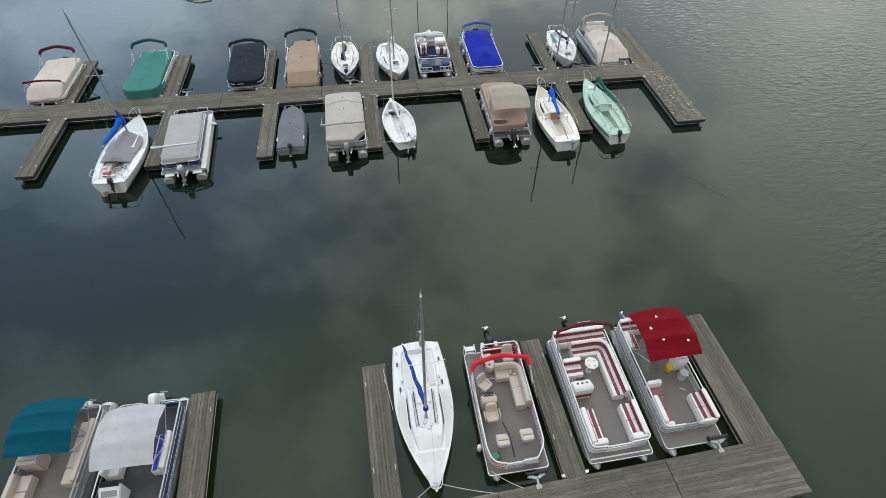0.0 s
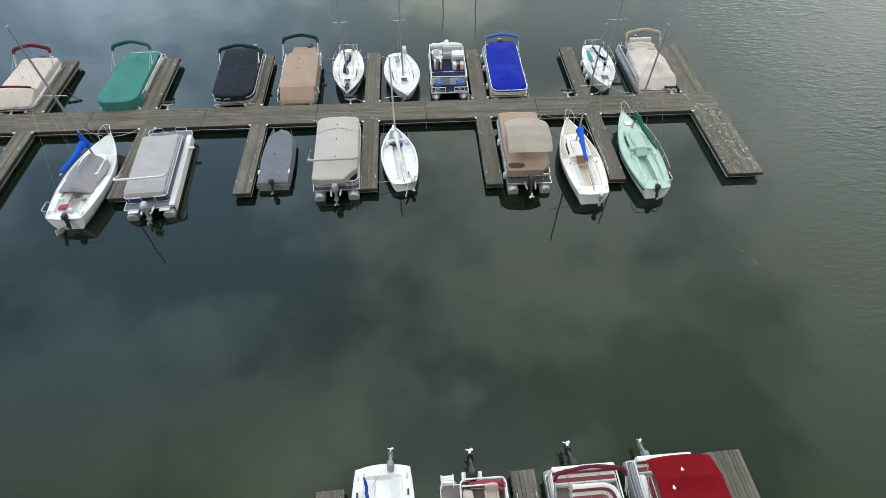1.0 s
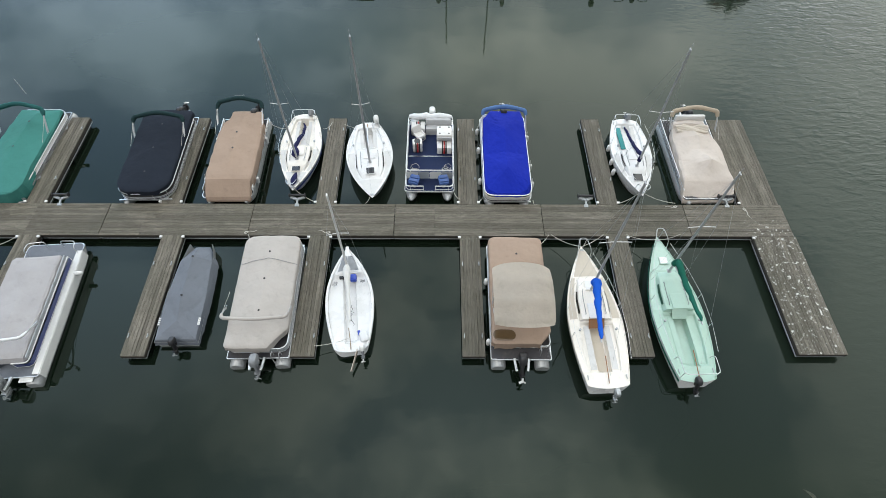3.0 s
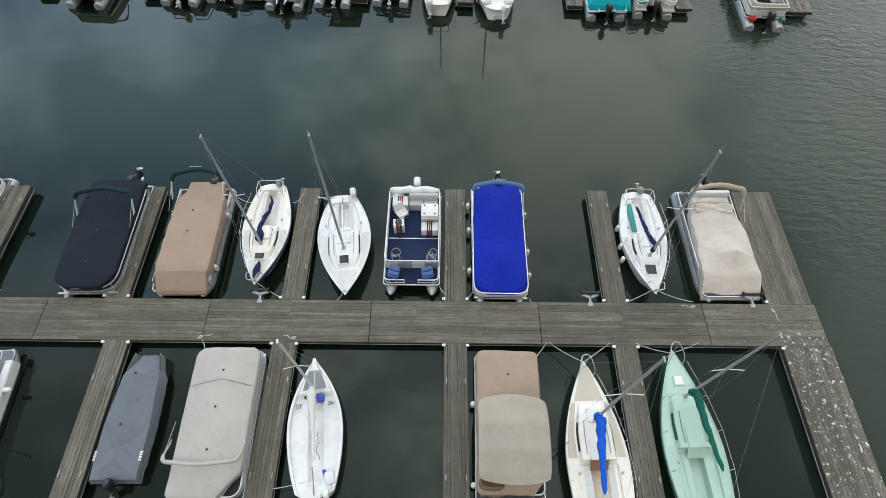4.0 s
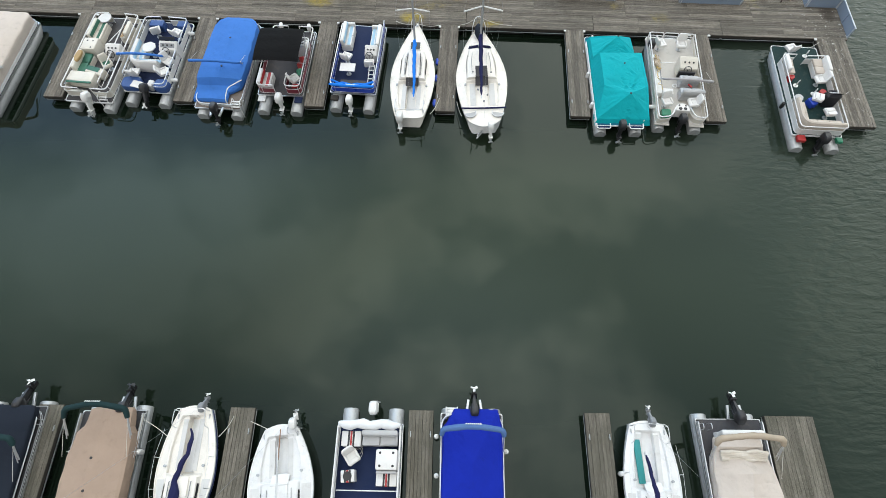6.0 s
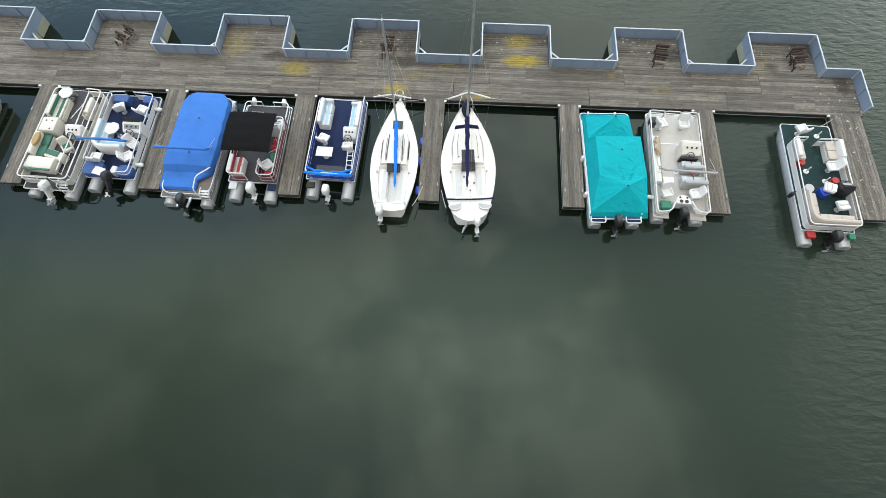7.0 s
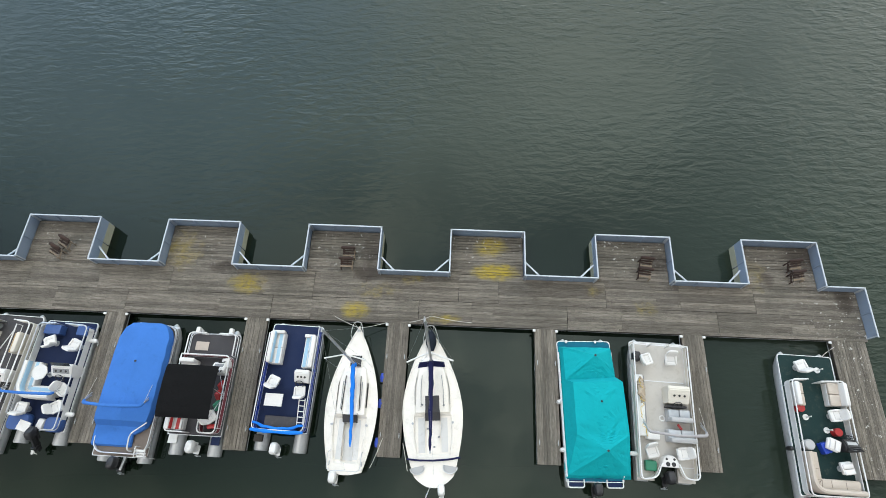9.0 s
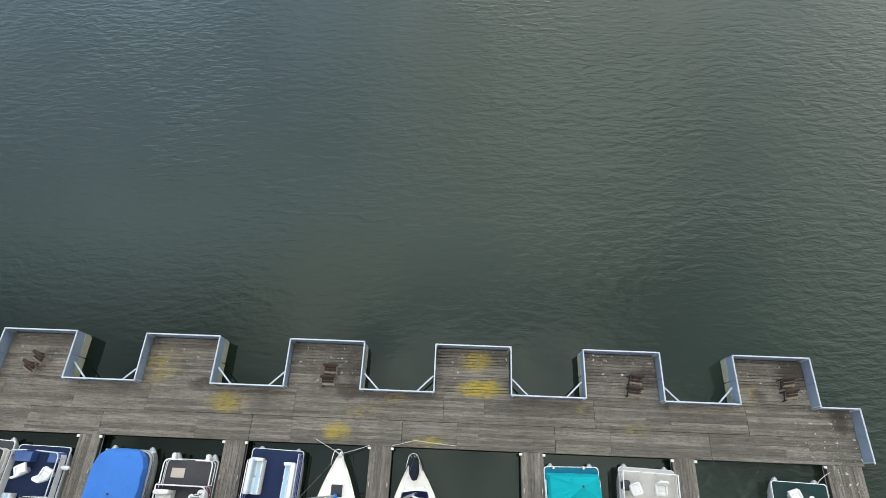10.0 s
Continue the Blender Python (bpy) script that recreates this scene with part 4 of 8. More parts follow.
def arch(boat, y, w, z0, z1, lean, cloth, r=.075, x=0.0, writing=False, tilt=0.0):
    """A folded sun top: bundled cloth over a raised hoop on tube legs."""
    h = w / 2
    rise = .10 * (z1 - z0)
    pts = [(x - h, y, z0), (x - h, y + lean * .6, z0 + (z1 - z0) * .68), (x - h * .95, y + lean * .92, z1 - rise), (x, y + lean * 1.12, z1 + rise + tilt / 2), (x + h * .95, y + lean * .92, z1 - rise + tilt), (x + h, y + lean * .6, z0 + (z1 - z0) * .68 + tilt), (x + h, y, z0)]
    bm = B()
    path0 = rounded([Vector(p) for p in pts], .42, 7)
    tube(bm, path0, .03)
    fr = part("sun_top_frame", bm, ALU, boat, "", True)
    for s in (0, -1):
        a, b = Vector(pts[s]), Vector(pts[1 if s == 0 else -2])
        bm = B()
        rod(bm, a + Vector((0, .12, .0)), b + Vector((0, .05, 0)), .018)
        part("strut", bm, ALU, fr)
        bm = B()
        rod(bm, b, a + Vector((0, .75, 0)), .008)
        part("strap", bm, ROPE, fr)
    bm = B()
    path = []
    line = rounded([Vector(p) for p in pts[1:6]], .42, 7)
    for a, b in zip(line, line[1:]):
        k = max(1, int((b - a).length / .2))
        path += [a.lerp(b, i / k) for i in range(k)]
    path.append(line[-1])
    q = random.Random(int(w * 100 + y * 10))
    rad = [r * (1 + q.uniform(-.10, .12)) * (1 - .25 * (i in (0, len(path) - 1))) for i in range(len(path))]
    bow = [Vector((p.x, p.y, p.z + .05 * math.cos((p.x - x) / h * 1.4))) for p in path]
    tube(bm, bow, r, 10, False, rad)
    part("folded_canopy", bm, cloth, fr, "", True)
    if writing:
        bm = B()
        for i in range(8):
            box(bm, (x - .26 + i * .075, y + lean * 1.1 - r * .62, z1 + rise + .04 + r * .86), (.05, .05, .006), 0, 38)
        part("lettering", bm, P_WHITE, fr)


def canopy(boat, x0, x1, y0, y1, z, cloth, z0=1.2, sag=.09, bows=4, droop=0.06, arc=.3, flat=1.0):
    """An opened sun top: cloth over bent bows on tube legs."""
    nx, ny = 14, 18
    rows = []
    for j in range(ny + 1):
        v = j / ny
        yy = y0 + (y1 - y0) * v
        row = []
        for i in range(nx + 1):
            u = i / nx * 2 - 1
            edge = abs(u) ** 6
            ripple = -sag * abs(math.sin(v * math.pi * (bows - 1))) * (1 - u * u * .6)
            bulge = arc * (y1 - y0) * .055 * (1 - u * u) * (2 * v - 1) - (y1 - y0) * .02 * arc * (2 * v - 1) * abs(u) ** 8
            roll = .13 * max(0.0, abs(2 * v - 1) - .82) / .18
            row.append(((x0 + x1) / 2 + (x1 - x0) / 2 * u * (1 - .03 * arc * abs(2 * v - 1) ** 10), yy + bulge, z + .05 + ripple - flat * .11 * u * u - edge * droop - flat * .42 * max(0.0, abs(2 * v - 1) - .34) - roll * roll * 4))
        rows.append(row)
    bm = B()
    loft(bm, rows, False)
    bmesh.ops.solidify(bm, geom=bm.faces[:], thickness=.012)
    cl = part("canopy", bm, cloth, boat, "", True)
    bm = B()
    for i in range(bows):
        v = i / (bows - 1)
        yy = y0 + (y1 - y0) * (.03 + v * .94)
        pts = [((x0 + x1) / 2 + (x1 - x0) / 2 * u, yy, z - .03 - sag - flat * .12 * u * u - droop * abs(u) ** 6 - flat * .42 * max(0.0, abs(2 * v - 1) - .34)) for u in (-.94, -.8, -.5, 0, .5, .8, .94)]
        tube(bm, pts, .016)
    mid = (y0 + y1) / 2
    for xx in (x0 + .08, x1 - .08):
        for yy in (y0 + .07, y1 - .07, mid + .15):
            rod(bm, (xx, mid, z0), (xx, yy, z - .16 - droop - sag - (.27 * flat if yy != mid + .15 else 0)), .016)
    part("canopy_frame", bm, ALU, cl)
    return cl


def cover(boat, x0, x1, y0, y1, zb, zt, cloth, crown=.12, peaks=(), corner=.35, bow=.0, step=None, sag=.03, seed=1, poles=True, flare=.0, cut=None, folds=.012, straps=()):
    """A fitted cloth cover: draped skirt, rounded shoulders and a top held up by poles."""
    cx, cy, hx, hy = (x0 + x1) / 2, (y0 + y1) / 2, (x1 - x0) / 2, (y1 - y0) / 2
    q = random.Random(seed)
    ph = [q.uniform(0, 6.3) for _ in range(6)]
    out = []
    for px, py, rr in ((hx, -hy, corner * .7), (hx, hy, corner + bow), (-hx, hy, corner + bow), (-hx, -hy, corner * .7)):
        sx, sy = math.copysign(1, px), math.copysign(1, py)
        if cut and sy < 0 and sx == cut[0]:
            ends = [(px, py + cut[2]), (px - sx * cut[1], py)]
            out += ends if sx < 0 else ends[::-1]
            continue
        a0 = {(1, -1): -90, (1, 1): 0, (-1, 1): 90, (-1, -1): 180}[(sx, sy)]
        for i in range(9):
            a = radians(a0 + 90 * i / 8)
            out.append((px - sx * rr + rr * math.cos(a), py - sy * rr + rr * math.sin(a)))
    dense = []
    for a, b in zip(out, out[1:] + out[:1]):
        d = math.hypot(b[0] - a[0], b[1] - a[1])
        k = max(1, int(d / .22))
        dense += [(a[0] + (b[0] - a[0]) * i / k, a[1] + (b[1] - a[1]) * i / k) for i in range(k)]

    def lift(x, y):
        z = zt + crown * (1 - (x / hx) ** 2) * (1 - abs(y / hy) ** 4)
        for px, py, ph_, pr, *way in peaks:
            if way:  # a pyramid with ridges to its corners
                d = pr * max(abs(x - px) / way[0], abs(y - py) / way[1])
            else:
                d = math.hypot((x - px), (y - py) * .8)
            z += ph_ * max(0.0, 1 - d / pr) ** 1.08
            if d < pr:
                z += folds * math.sin(math.atan2(y - py, x - px) * 7 + ph[5] + py) * (d / pr) * (1 - d / pr) * 3
        if step:
            for ys, dz, w in step:
                t = min(1, max(0, (y - ys) / w + .5))
                z += dz * (t if w > .6 else t * t * (3 - 2 * t))
        z += sag * .5 * math.sin(x * 2.7 + ph[0] + y * .8) * math.sin(y * 2.1 + ph[1]) + sag * .35 * math.sin(y * 5.3 + x * 3 + ph[2])
        z += .02 * noise.noise((x * 2.2 + ph[3], y * 2.2, ph[4]))
        return z

    rows = []
    for t in (0, .25, .5, .75, 1):
        row = []
        for i, (x, y) in enumerate(dense):
            w = (.014 * math.sin(i * 1.9 + ph[2]) + .018 * math.sin(i * .63 + ph[3])) * (1 - t * .8) * (1 - t * .2)
            f = 1 + (w + flare * (1 - t)) / max(hx, .6)
            z = zb + (lift(x * .99, y * .99) - .05 - zb) * t
            row.append((cx + x * f, cy + y * f, z))
        rows.append(row)
    for s in (.985, .955, .9, .82, .7, .57, .44, .31, .19, .08):
        rows.append([(cx + x * s, cy + y * s, lift(x * s, y * s) - (.02 if s > .98 else 0)) for x, y in dense])
    bm = B()
    loft(bm, rows, True, False)
    c = bm.verts.new((cx, cy, lift(0, 0)))
    bm.verts.ensure_lookup_table()
    k = len(dense)
    last = bm.verts[len(rows) * k - k:len(rows) * k]
    for i in range(k):
        bm.faces.new((last[i], last[(i + 1) % k], c))
    cv = part("boat_cover", bm, cloth, boat, "", True)
    if poles:
        for px, py, *_ in peaks:
            bm = B()
            disc(bm, (cx + px, cy + py, lift(px, py) - .012), .045, .02, 10)
            part("pole_cap", bm, BLACK, cv)
    for ys, dy in straps:
        bm = B()
        tube(bm, [(cx + hx * k, cy + ys + dy * (1 - abs(k)), lift(hx * k, ys + dy * (1 - abs(k))) + (.012 if abs(k) < .97 else -.02)) for k in [-1 + i / 10 for i in range(21)]], .011, 5)
        part("cover_strap", bm, GREY, cv)
    return cv


def draped(boat, rows, cloth, poles=(), folds=.03, seed=1, sag=.012, caps=True):
    """A taut cover over a frame, given by cross sections: y, half widths, hem height, shoulder inset, shoulder height, ridge rise, ridge offset.
    poles: x, y and reach of the wrinkles that run out from a tent pole."""
    q = random.Random(seed)
    ph = [q.uniform(0, 6.3) for _ in range(6)]
    fine = []
    for a, b in zip(rows, rows[1:]):
        k = max(1, int(math.ceil(abs(b[0] - a[0]) / .055)))
        fine += [[u + (v - u) * i / k for u, v in zip(a, b)] for i in range(k)]
    fine.append(list(rows[-1]))

    spokes = []
    for px, py, reach in poles:
        n = 13
        spokes.append([(2 * math.pi * (i + q.uniform(-.35, .35)) / n, q.uniform(.55, 1.0), q.uniform(.5, 1.2)) for i in range(n)])

    def skin(x, y):
        z = sag * (math.sin(x * 2.9 + ph[0] + y) * math.sin(y * 2.3 + ph[1]) + .7 * noise.noise((x * 2.4, y * 2.4, ph[2])))
        for (px, py, reach), rays in zip(poles, spokes):
            dx, dy = x - px, y - py
            d = math.hypot(dx, dy)
            if .02 < d < reach:
                g = math.atan2(dy, dx)
                for a, far, k in rays:
                    off = abs((g - a + math.pi) % (2 * math.pi) - math.pi) * d
                    if off < .12 and d < reach * far:
                        z += folds * k * max(0.0, 1 - off / .085) * min(1.0, d / .18) * (1 - d / (reach * far)) ** .6
                z -= folds * .5 * math.sin(math.pi * d / reach)
        return z

    grid = []
    for j, (y, hl, hr, zb, inset, zs, rise, rx) in enumerate(fine):
        rx = max(-hl * .8, min(hr * .8, rx))
        i = min(inset, .45 * min(hl, hr))
        key = [(-hl, zb), (-hl - .015, (zb + zs) * .5 - .02), (-hl + i * .10, zs - .035), (-hl + i, zs + rise * .12), (rx, zs + rise), (hr - i, zs + rise * .12), (hr - i * .10, zs - .035), (hr + .015, (zb + zs) * .5 - .02), (hr, zb)]
        row = []
        for m, ((xa, za), (xb, zc)) in enumerate(zip(key, key[1:])):
            k = (2, 2, 3, 18, 18, 3, 2, 2)[m]
            for n in range(k):
                x, z = xa + (xb - xa) * n / k, za + (zc - za) * n / k
                top = 1.0 if 2 <= m <= 5 else 0.0
                w = .014 * math.sin(y * 7.3 + ph[5] + m) * (1 - top)
                row.append((x + w, y, z + skin(x, y) * (1.0 if 2 <= m <= 5 else 0)))
        row.append((key[-1][0], y, key[-1][1]))
        grid.append(row)
    bm = B()
    loft(bm, grid, False)
    for end in (0, -1):
        bm.faces.new([bm.verts.new(p) for p in grid[end]])
    bmesh.ops.remove_doubles(bm, verts=bm.verts, dist=.0008)
    cv = part("boat_cover", bm, cloth, boat, "", True)
    cv.data.set_sharp_from_angle(angle=radians(15))
    for px, py, reach in poles if caps else ():
        k = min(range(len(fine)), key=lambda i: abs(fine[i][0] - py))
        bm = B()
        disc(bm, (px, py, fine[k][5] + fine[k][6] * (1 - abs(px - fine[k][7]) / 1.2) - .01), .05, .03, 10)
        part("pole_cap", bm, BLACK, cv)
    return cv


def tent(boat, points, faces, poles, cloth, seed=1, wrinkle=.02, caps=True):
    """A cover stretched over tent poles: flat facets with creased edges, wrinkles that run out from the poles, a hem that hangs in folds."""
    bm = B()
    vs = [bm.verts.new(p) for p in points]
    for f in faces:
        bm.faces.new([vs[i] for i in f])
    bmesh.ops.triangulate(bm, faces=bm.faces)
    for _ in range(4):
        bmesh.ops.subdivide_edges(bm, edges=bm.edges, cuts=1, use_grid_fill=True)
    low = min(p[2] for p in points)
    for v in bm.verts:
        x, y, h = v.co
        lift = .015 * noise.noise((x * 2.1, y * 2.1, seed)) + .006 * noise.noise((x * 6, y * 6, seed + 3))
        for px, py, reach in poles:
            d = math.hypot(x - px, y - py)
            if .02 < d < reach:
                g = math.atan2(y - py, x - px)
                ray = noise.noise((math.cos(g) * 4.5 + px, math.sin(g) * 4.5, seed)) + .5 * noise.noise((math.cos(g) * 10, math.sin(g) * 10 + py, seed + 7))
                lift += wrinkle * ray * min(1, d / .7) ** 1.5 * (1 - d / reach) ** .6 * 1.6
        hang = max(0, 1 - (h - low) / .35)
        v.co.x += .035 * hang * noise.noise((y * 5.5, x, seed + .5))
        v.co.y += .035 * hang * noise.noise((x * 5.5, y, seed + 1.5))
        pucker = max(0, 1 - abs(h - low - .42) / .4)
        lift += .022 * pucker * noise.noise((x * 7.5, y * 7.5, seed + 11))
        v.co.z += lift * (1 - hang * .6)
    cv = part("boat_cover", bm, cloth, boat, "", True)
    cv.data.set_sharp_from_angle(angle=radians(18))
    for px, py, reach in poles if caps else ():
        top = max(p[2] for p in points if math.hypot(p[0] - px, p[1] - py) < .05)
        bm = B()
        disc(bm, (px, py, top - .02), .05, .03, 10)
        part("pole_cap", bm, BLACK, cv)
    return cv


def ladder(boat, x, y, z=.6):
    bm = B()
    for s in (-1, 1):
        tube(bm, rounded([(x + s * .16, y + .12, z), (x + s * .16, y + .12, z + .42), (x + s * .16, y - .10, z + .42), (x + s * .16, y - .14, -.1)], .1), .016)
    for k in range(4):
        rod(bm, (x - .16, y - .12, .42 - k * .2), (x + .16, y - .12, .42 - k * .2), .016)
    part("boarding_ladder", bm, ALU, boat, "", True)


def stern_ladder(boat, x, y, z):
    """White steps that go down over the stern between two bent rails."""
    bm = B()
    for s in (-1, 1):
        tube(bm, rounded([(x + s * .22, y + .3, z), (x + s * .22, y + .3, z + .34), (x + s * .22, y - .12, z + .30), (x + s * .22, y - .16, .0)], .08), .022, 6)
    rails = part("boarding_ladder", bm, P_WHITE, boat, "", True)
    for k in range(3):
        bm = B()
        box(bm, (x, y + .14 - .11 * k, z + .26 - .07 * k), (.44, .085, .03), bev=.01)
        part("ladder_step", bm, P_WHITE, rails)


def fender(boat, x, y, z=.35, mat=None, lie=False):
    bm = B()
    rad = [.03, .085, .10, .10, .085, .03]
    zs = [-.22, -.18, -.08, .08, .18, .22]
    pts = [(x + (k if lie else 0), y, z + (0 if lie else k)) for k in zs]
    tube(bm, pts, .1, 10, False, rad)
    rod(bm, (x, y, z + (.08 if lie else .2)), (x * .96, y, 1.0), .008)
    part("fender", bm, mat or P_WHITE, boat, "", True)


def pontoon(bow, stern, label, W=2.5):
    L = math.dist(bow, stern)
    return thing("pontoon_boat", spot(bow, stern), label, "pontoon boat", "pontoon boats"), W, L


def line(name, pts, r=.014, mat=None, label="", sag=.15):
    """A mooring line that hangs between its points."""
    out = []
    for a, b in zip(pts, pts[1:]):
        a, b = Vector(a), Vector(b)
        for i in range(8):
            t = i / 8
            p = a.lerp(b, t)
            out.append((p.x, p.y, max(.03, p.z - sag * 4 * t * (1 - t))))
    out.append(pts[-1])
    ob = part(name, tube(B(), out, r, 5), mat or ROPE, None, label or "pale mooring rope tied from boat to dock", True)
    return tagged(ob, category="rope", group="mooring lines")


# ---- sailing boats ----
def sailboat(bow, stern, beam, label, hull=WHITE, deck=WHITE, sheer=.75, mast=(0.05, 8.0), cabin=(-.12, .62), cockpit=(-.88, -.14),
             sail=K_COBALT, sail_len=2.4, boom_z=.95, swing=0.0, fullness=2.1, transom=.70, round_stern=.14, hatch=(.42, .18), stripe=None,
             well=.42, spreader=.55, motor=None, tiller=True, windows=BLACK, pulpit=True, pushpit=True, lifelines=False, cabin_mat=None,
             floor=None, cabin_h=.30, hatch_mat=DARKGLASS, companion=TEAK, rudder=False, rail=True, boom=True, spread_at=.52, sweep=.06, spread_r=.016, slide_rails=False, slide=None, sail_r=.085, panels=NONSKID, bunch=.4):
    """A small keelboat: lofted hull, sunk cockpit, cabin trunk, mast with wires, boom and furled sail. Lengthwise places run from -1 (stern) to 1 (bow)."""
    L = math.dist(bow, stern)
    ob = thing("sailing_boat", spot(bow, stern), label, "sailboat", "sailing boats")
    hL, hb = L / 2, beam / 2

    def half(t):  # half breadth of the deck edge
        u = (t + 1) / 2
        wide = .42
        if u < wide:
            return hb * (transom + (1 - transom) * math.sin(u / wide * math.pi / 2) ** .9)
        return max(.015, hb * (1 - ((u - wide) / (1 - wide)) ** fullness))

    def edge(t):  # height of the deck edge
        return sheer + .16 * max(0, t) ** 2 + .02 * t * t

    ts = [-1 + 2 * i / 26 for i in range(27)]
    rows = []
    for t in ts:
        b, z, y = half(t), edge(t), t * hL
        rake = .0 if t < .35 else ((t - .35) / .65) ** 1.7 * .95
        fl = 1 - .30 * max(0, t) ** 1.5
        ring = [(b, z), (b * (.4 + .585 * fl), z * .72), (b * .90 * fl, z * .34), (b * .74 * fl, .02), (b * .45 * fl, -.22)]
        if t < -.999:
            y0s = y
            full = [(x, y0s - round_stern * (1 - (x / b) ** 2), h) for x, h in ring] + [(0, y0s - round_stern, -.3)] + [(-x, y0s - round_stern * (1 - (x / b) ** 2), h) for x, h in reversed(ring)]
            rows.append(full)
            continue
        full = [(x, y - rake * (z - h) * .9, h) for x, h in ring] + [(0, y - rake * (z + .3) * .9, -.3)] + [(-x, y - rake * (z - h) * .9, h) for x, h in reversed(ring)]
        rows.append(full)
    bm = B()
    loft(bm, rows, False)
    bm.faces.new([bm.verts.new(p) for p in rows[0]])
    bmesh.ops.remove_doubles(bm, verts=bm.verts, dist=.0005)
    part("hull", bm, hull, ob, "", True)
    if stripe:
        bm = B()
        for s in (-1, 1):
            loft(bm, [[(s * (half(t) + .006) * .995, t * hL, edge(t) * .86), (s * (half(t) + .006) * .995, t * hL, edge(t) * .70)] for t in ts[:-1]], False)
        part("hull_stripe", bm, stripe, ob)

    # deck with a sunk cockpit: the same count of points across at each station
    c0, c1 = cockpit

    def across(t, inside):
        b, z = half(t), edge(t)
        cam = .05 * b
        if inside:
            ci = min(b * .66, hb * .62)
            f = ci * .44
            seat_z, floor_z = z - .06, z - well
            return [(0, floor_z), (f - .005, floor_z), (f, seat_z), (ci - .03, seat_z), (ci, z + .055), (ci + .05, z + .07), (ci + .12, z + .03), (b, z)]
        xs = [0, .2, .35, .5, .65, .78, .9, 1.0]
        return [(b * k, z + cam * (1 - k * k)) for k in xs]

    st = []
    for t in ts:
        if c0 < t < c1:
            st.append((t, True))
        else:
            st.append((t, False))
    st = [(t, k) for t, k in st if not (k and (t < c0 + .05 or t > c1 - .05))] + [(c0, False), (c0 + .03, True), (c1 - .03, True), (c1, False)]
    st.sort()
    rows = []
    for t, ins in st:
        pr = across(t, ins)
        y = t * hL
        if t < -.999:
            b = half(t)
            rows.append([(-x, y - round_stern * (1 - (x / b) ** 2), z) for x, z in reversed(pr[1:])] + [(x, y - round_stern * (1 - (x / b) ** 2), z) for x, z in pr])
            continue
        rows.append([(-x, y, z) for x, z in reversed(pr[1:])] + [(x, y, z) for x, z in pr])
    bm = B()
    loft(bm, rows, False)
    part("deck", bm, deck, ob, "", True)
    ci, zc = min(half(c1) * .66, hb * .62), edge((c0 + c1) / 2)
    # cockpit sole and seat pads
    bm = B()
    box(bm, (0, (c0 + c1) / 2 * hL, zc - well + .012), (min(ci, half(c0) * .66) * .80, (c1 - c0) * hL - .24, .015))
    part("cockpit_sole", bm, floor or NONSKID, ob)
    for s in (-1, 1):
        bm = B()
        cm = min(half(c0) * .66, ci)
        box(bm, (s * cm * .70, (c0 + c1) / 2 * hL, zc - .045), (cm * .40, (c1 - c0) * hL - .3, .015))
        part("cockpit_seat", bm, NONSKID if deck is not MINT else MINT, ob)
    if rail:
        for s in (-1, 1):
            bm = B()
            tube(bm, [(s * (half(t) - .012), t * hL, edge(t) + .02) for t in ts if t < .97], .022, 5)
            part("toe_rail", bm, cabin_mat or deck, ob)
    if panels:
        f0 = (cabin[1] if cabin else cockpit[1]) + .02
        rows = []
        for i in range(9):
            t = f0 + (.93 - f0) * i / 8
            b, z = half(t) * .80, edge(t)
            rows.append([(b * k, t * hL, z + .05 * half(t) * (1 - (.8 * k) ** 2) + .006) for k in (-1, -.5, 0, .5, 1)])
        bm = B()
        loft(bm, rows, False)
        part("foredeck_panel", bm, panels, ob)
        if cabin:
            for s in (-1, 1):
                rows = []
                for i in range(11):
                    t = cabin[0] + .03 + (cabin[1] - cabin[0] - .03) * i / 10
                    b, z = half(t), edge(t)
                    inner = min(b * .66, hb * .60) + .05
                    rows.append([(s * x, t * hL, z + .05 * b * (1 - (x / b) ** 2) + .006) for x in (inner, b * .93)])
                bm = B()
                loft(bm, rows, False)
                part("side_deck_panel", bm, panels, ob)
    bm = B()
    box(bm, (0, hL * .93, edge(.93) + .05), (.16, .10, .03), bev=.012)
    for s in (-1, 1):
        box(bm, (s * half(-.9) * .86, -.9 * hL, edge(-.9) + .05), (.04, .18, .04), bev=.01)
    part("deck_cleat", bm, GALV, ob)
    # cabin trunk
    if cabin:
        k0, k1 = cabin
        rows = []
        n = 12
        top = None
        for i in range(n + 1):
            t = k0 + (k1 - k0) * i / n
            front = max(0, (i / n - .72) / .28)
            h = cabin_h * (1 - front ** 1.6 * .95)
            wb = min(half(t) * .66, hb * .60) * (1 - .12 * front)
            z = edge(t)
            rows.append([(-wb, t * hL, z - .02), (-wb * .97, t * hL, z + h * .55), (-wb * .86, t * hL, z + h * .94), (-wb * .45, t * hL, z + h * 1.08), (0, t * hL, z + h * 1.13),
                         (wb * .45, t * hL, z + h * 1.08), (wb * .86, t * hL, z + h * .94), (wb * .97, t * hL, z + h * .55), (wb, t * hL, z - .02)])
        bm = B()
        loft(bm, rows, False)
        bm.faces.new([bm.verts.new(p) for p in rows[0]])
        bmesh.ops.remove_doubles(bm, verts=bm.verts, dist=.0005)
        cab = part("cabin", bm, cabin_mat or deck, ob, "", True)
        zc0 = edge(k0)
        # thin dark outlines that draw shade along the foot of the cabin
        for sd in (0, -1):
            bm = B()
            tube(bm, [(r[sd][0] * 1.01, r[sd][1], r[sd][2] + .035) for r in rows], .011, 5)
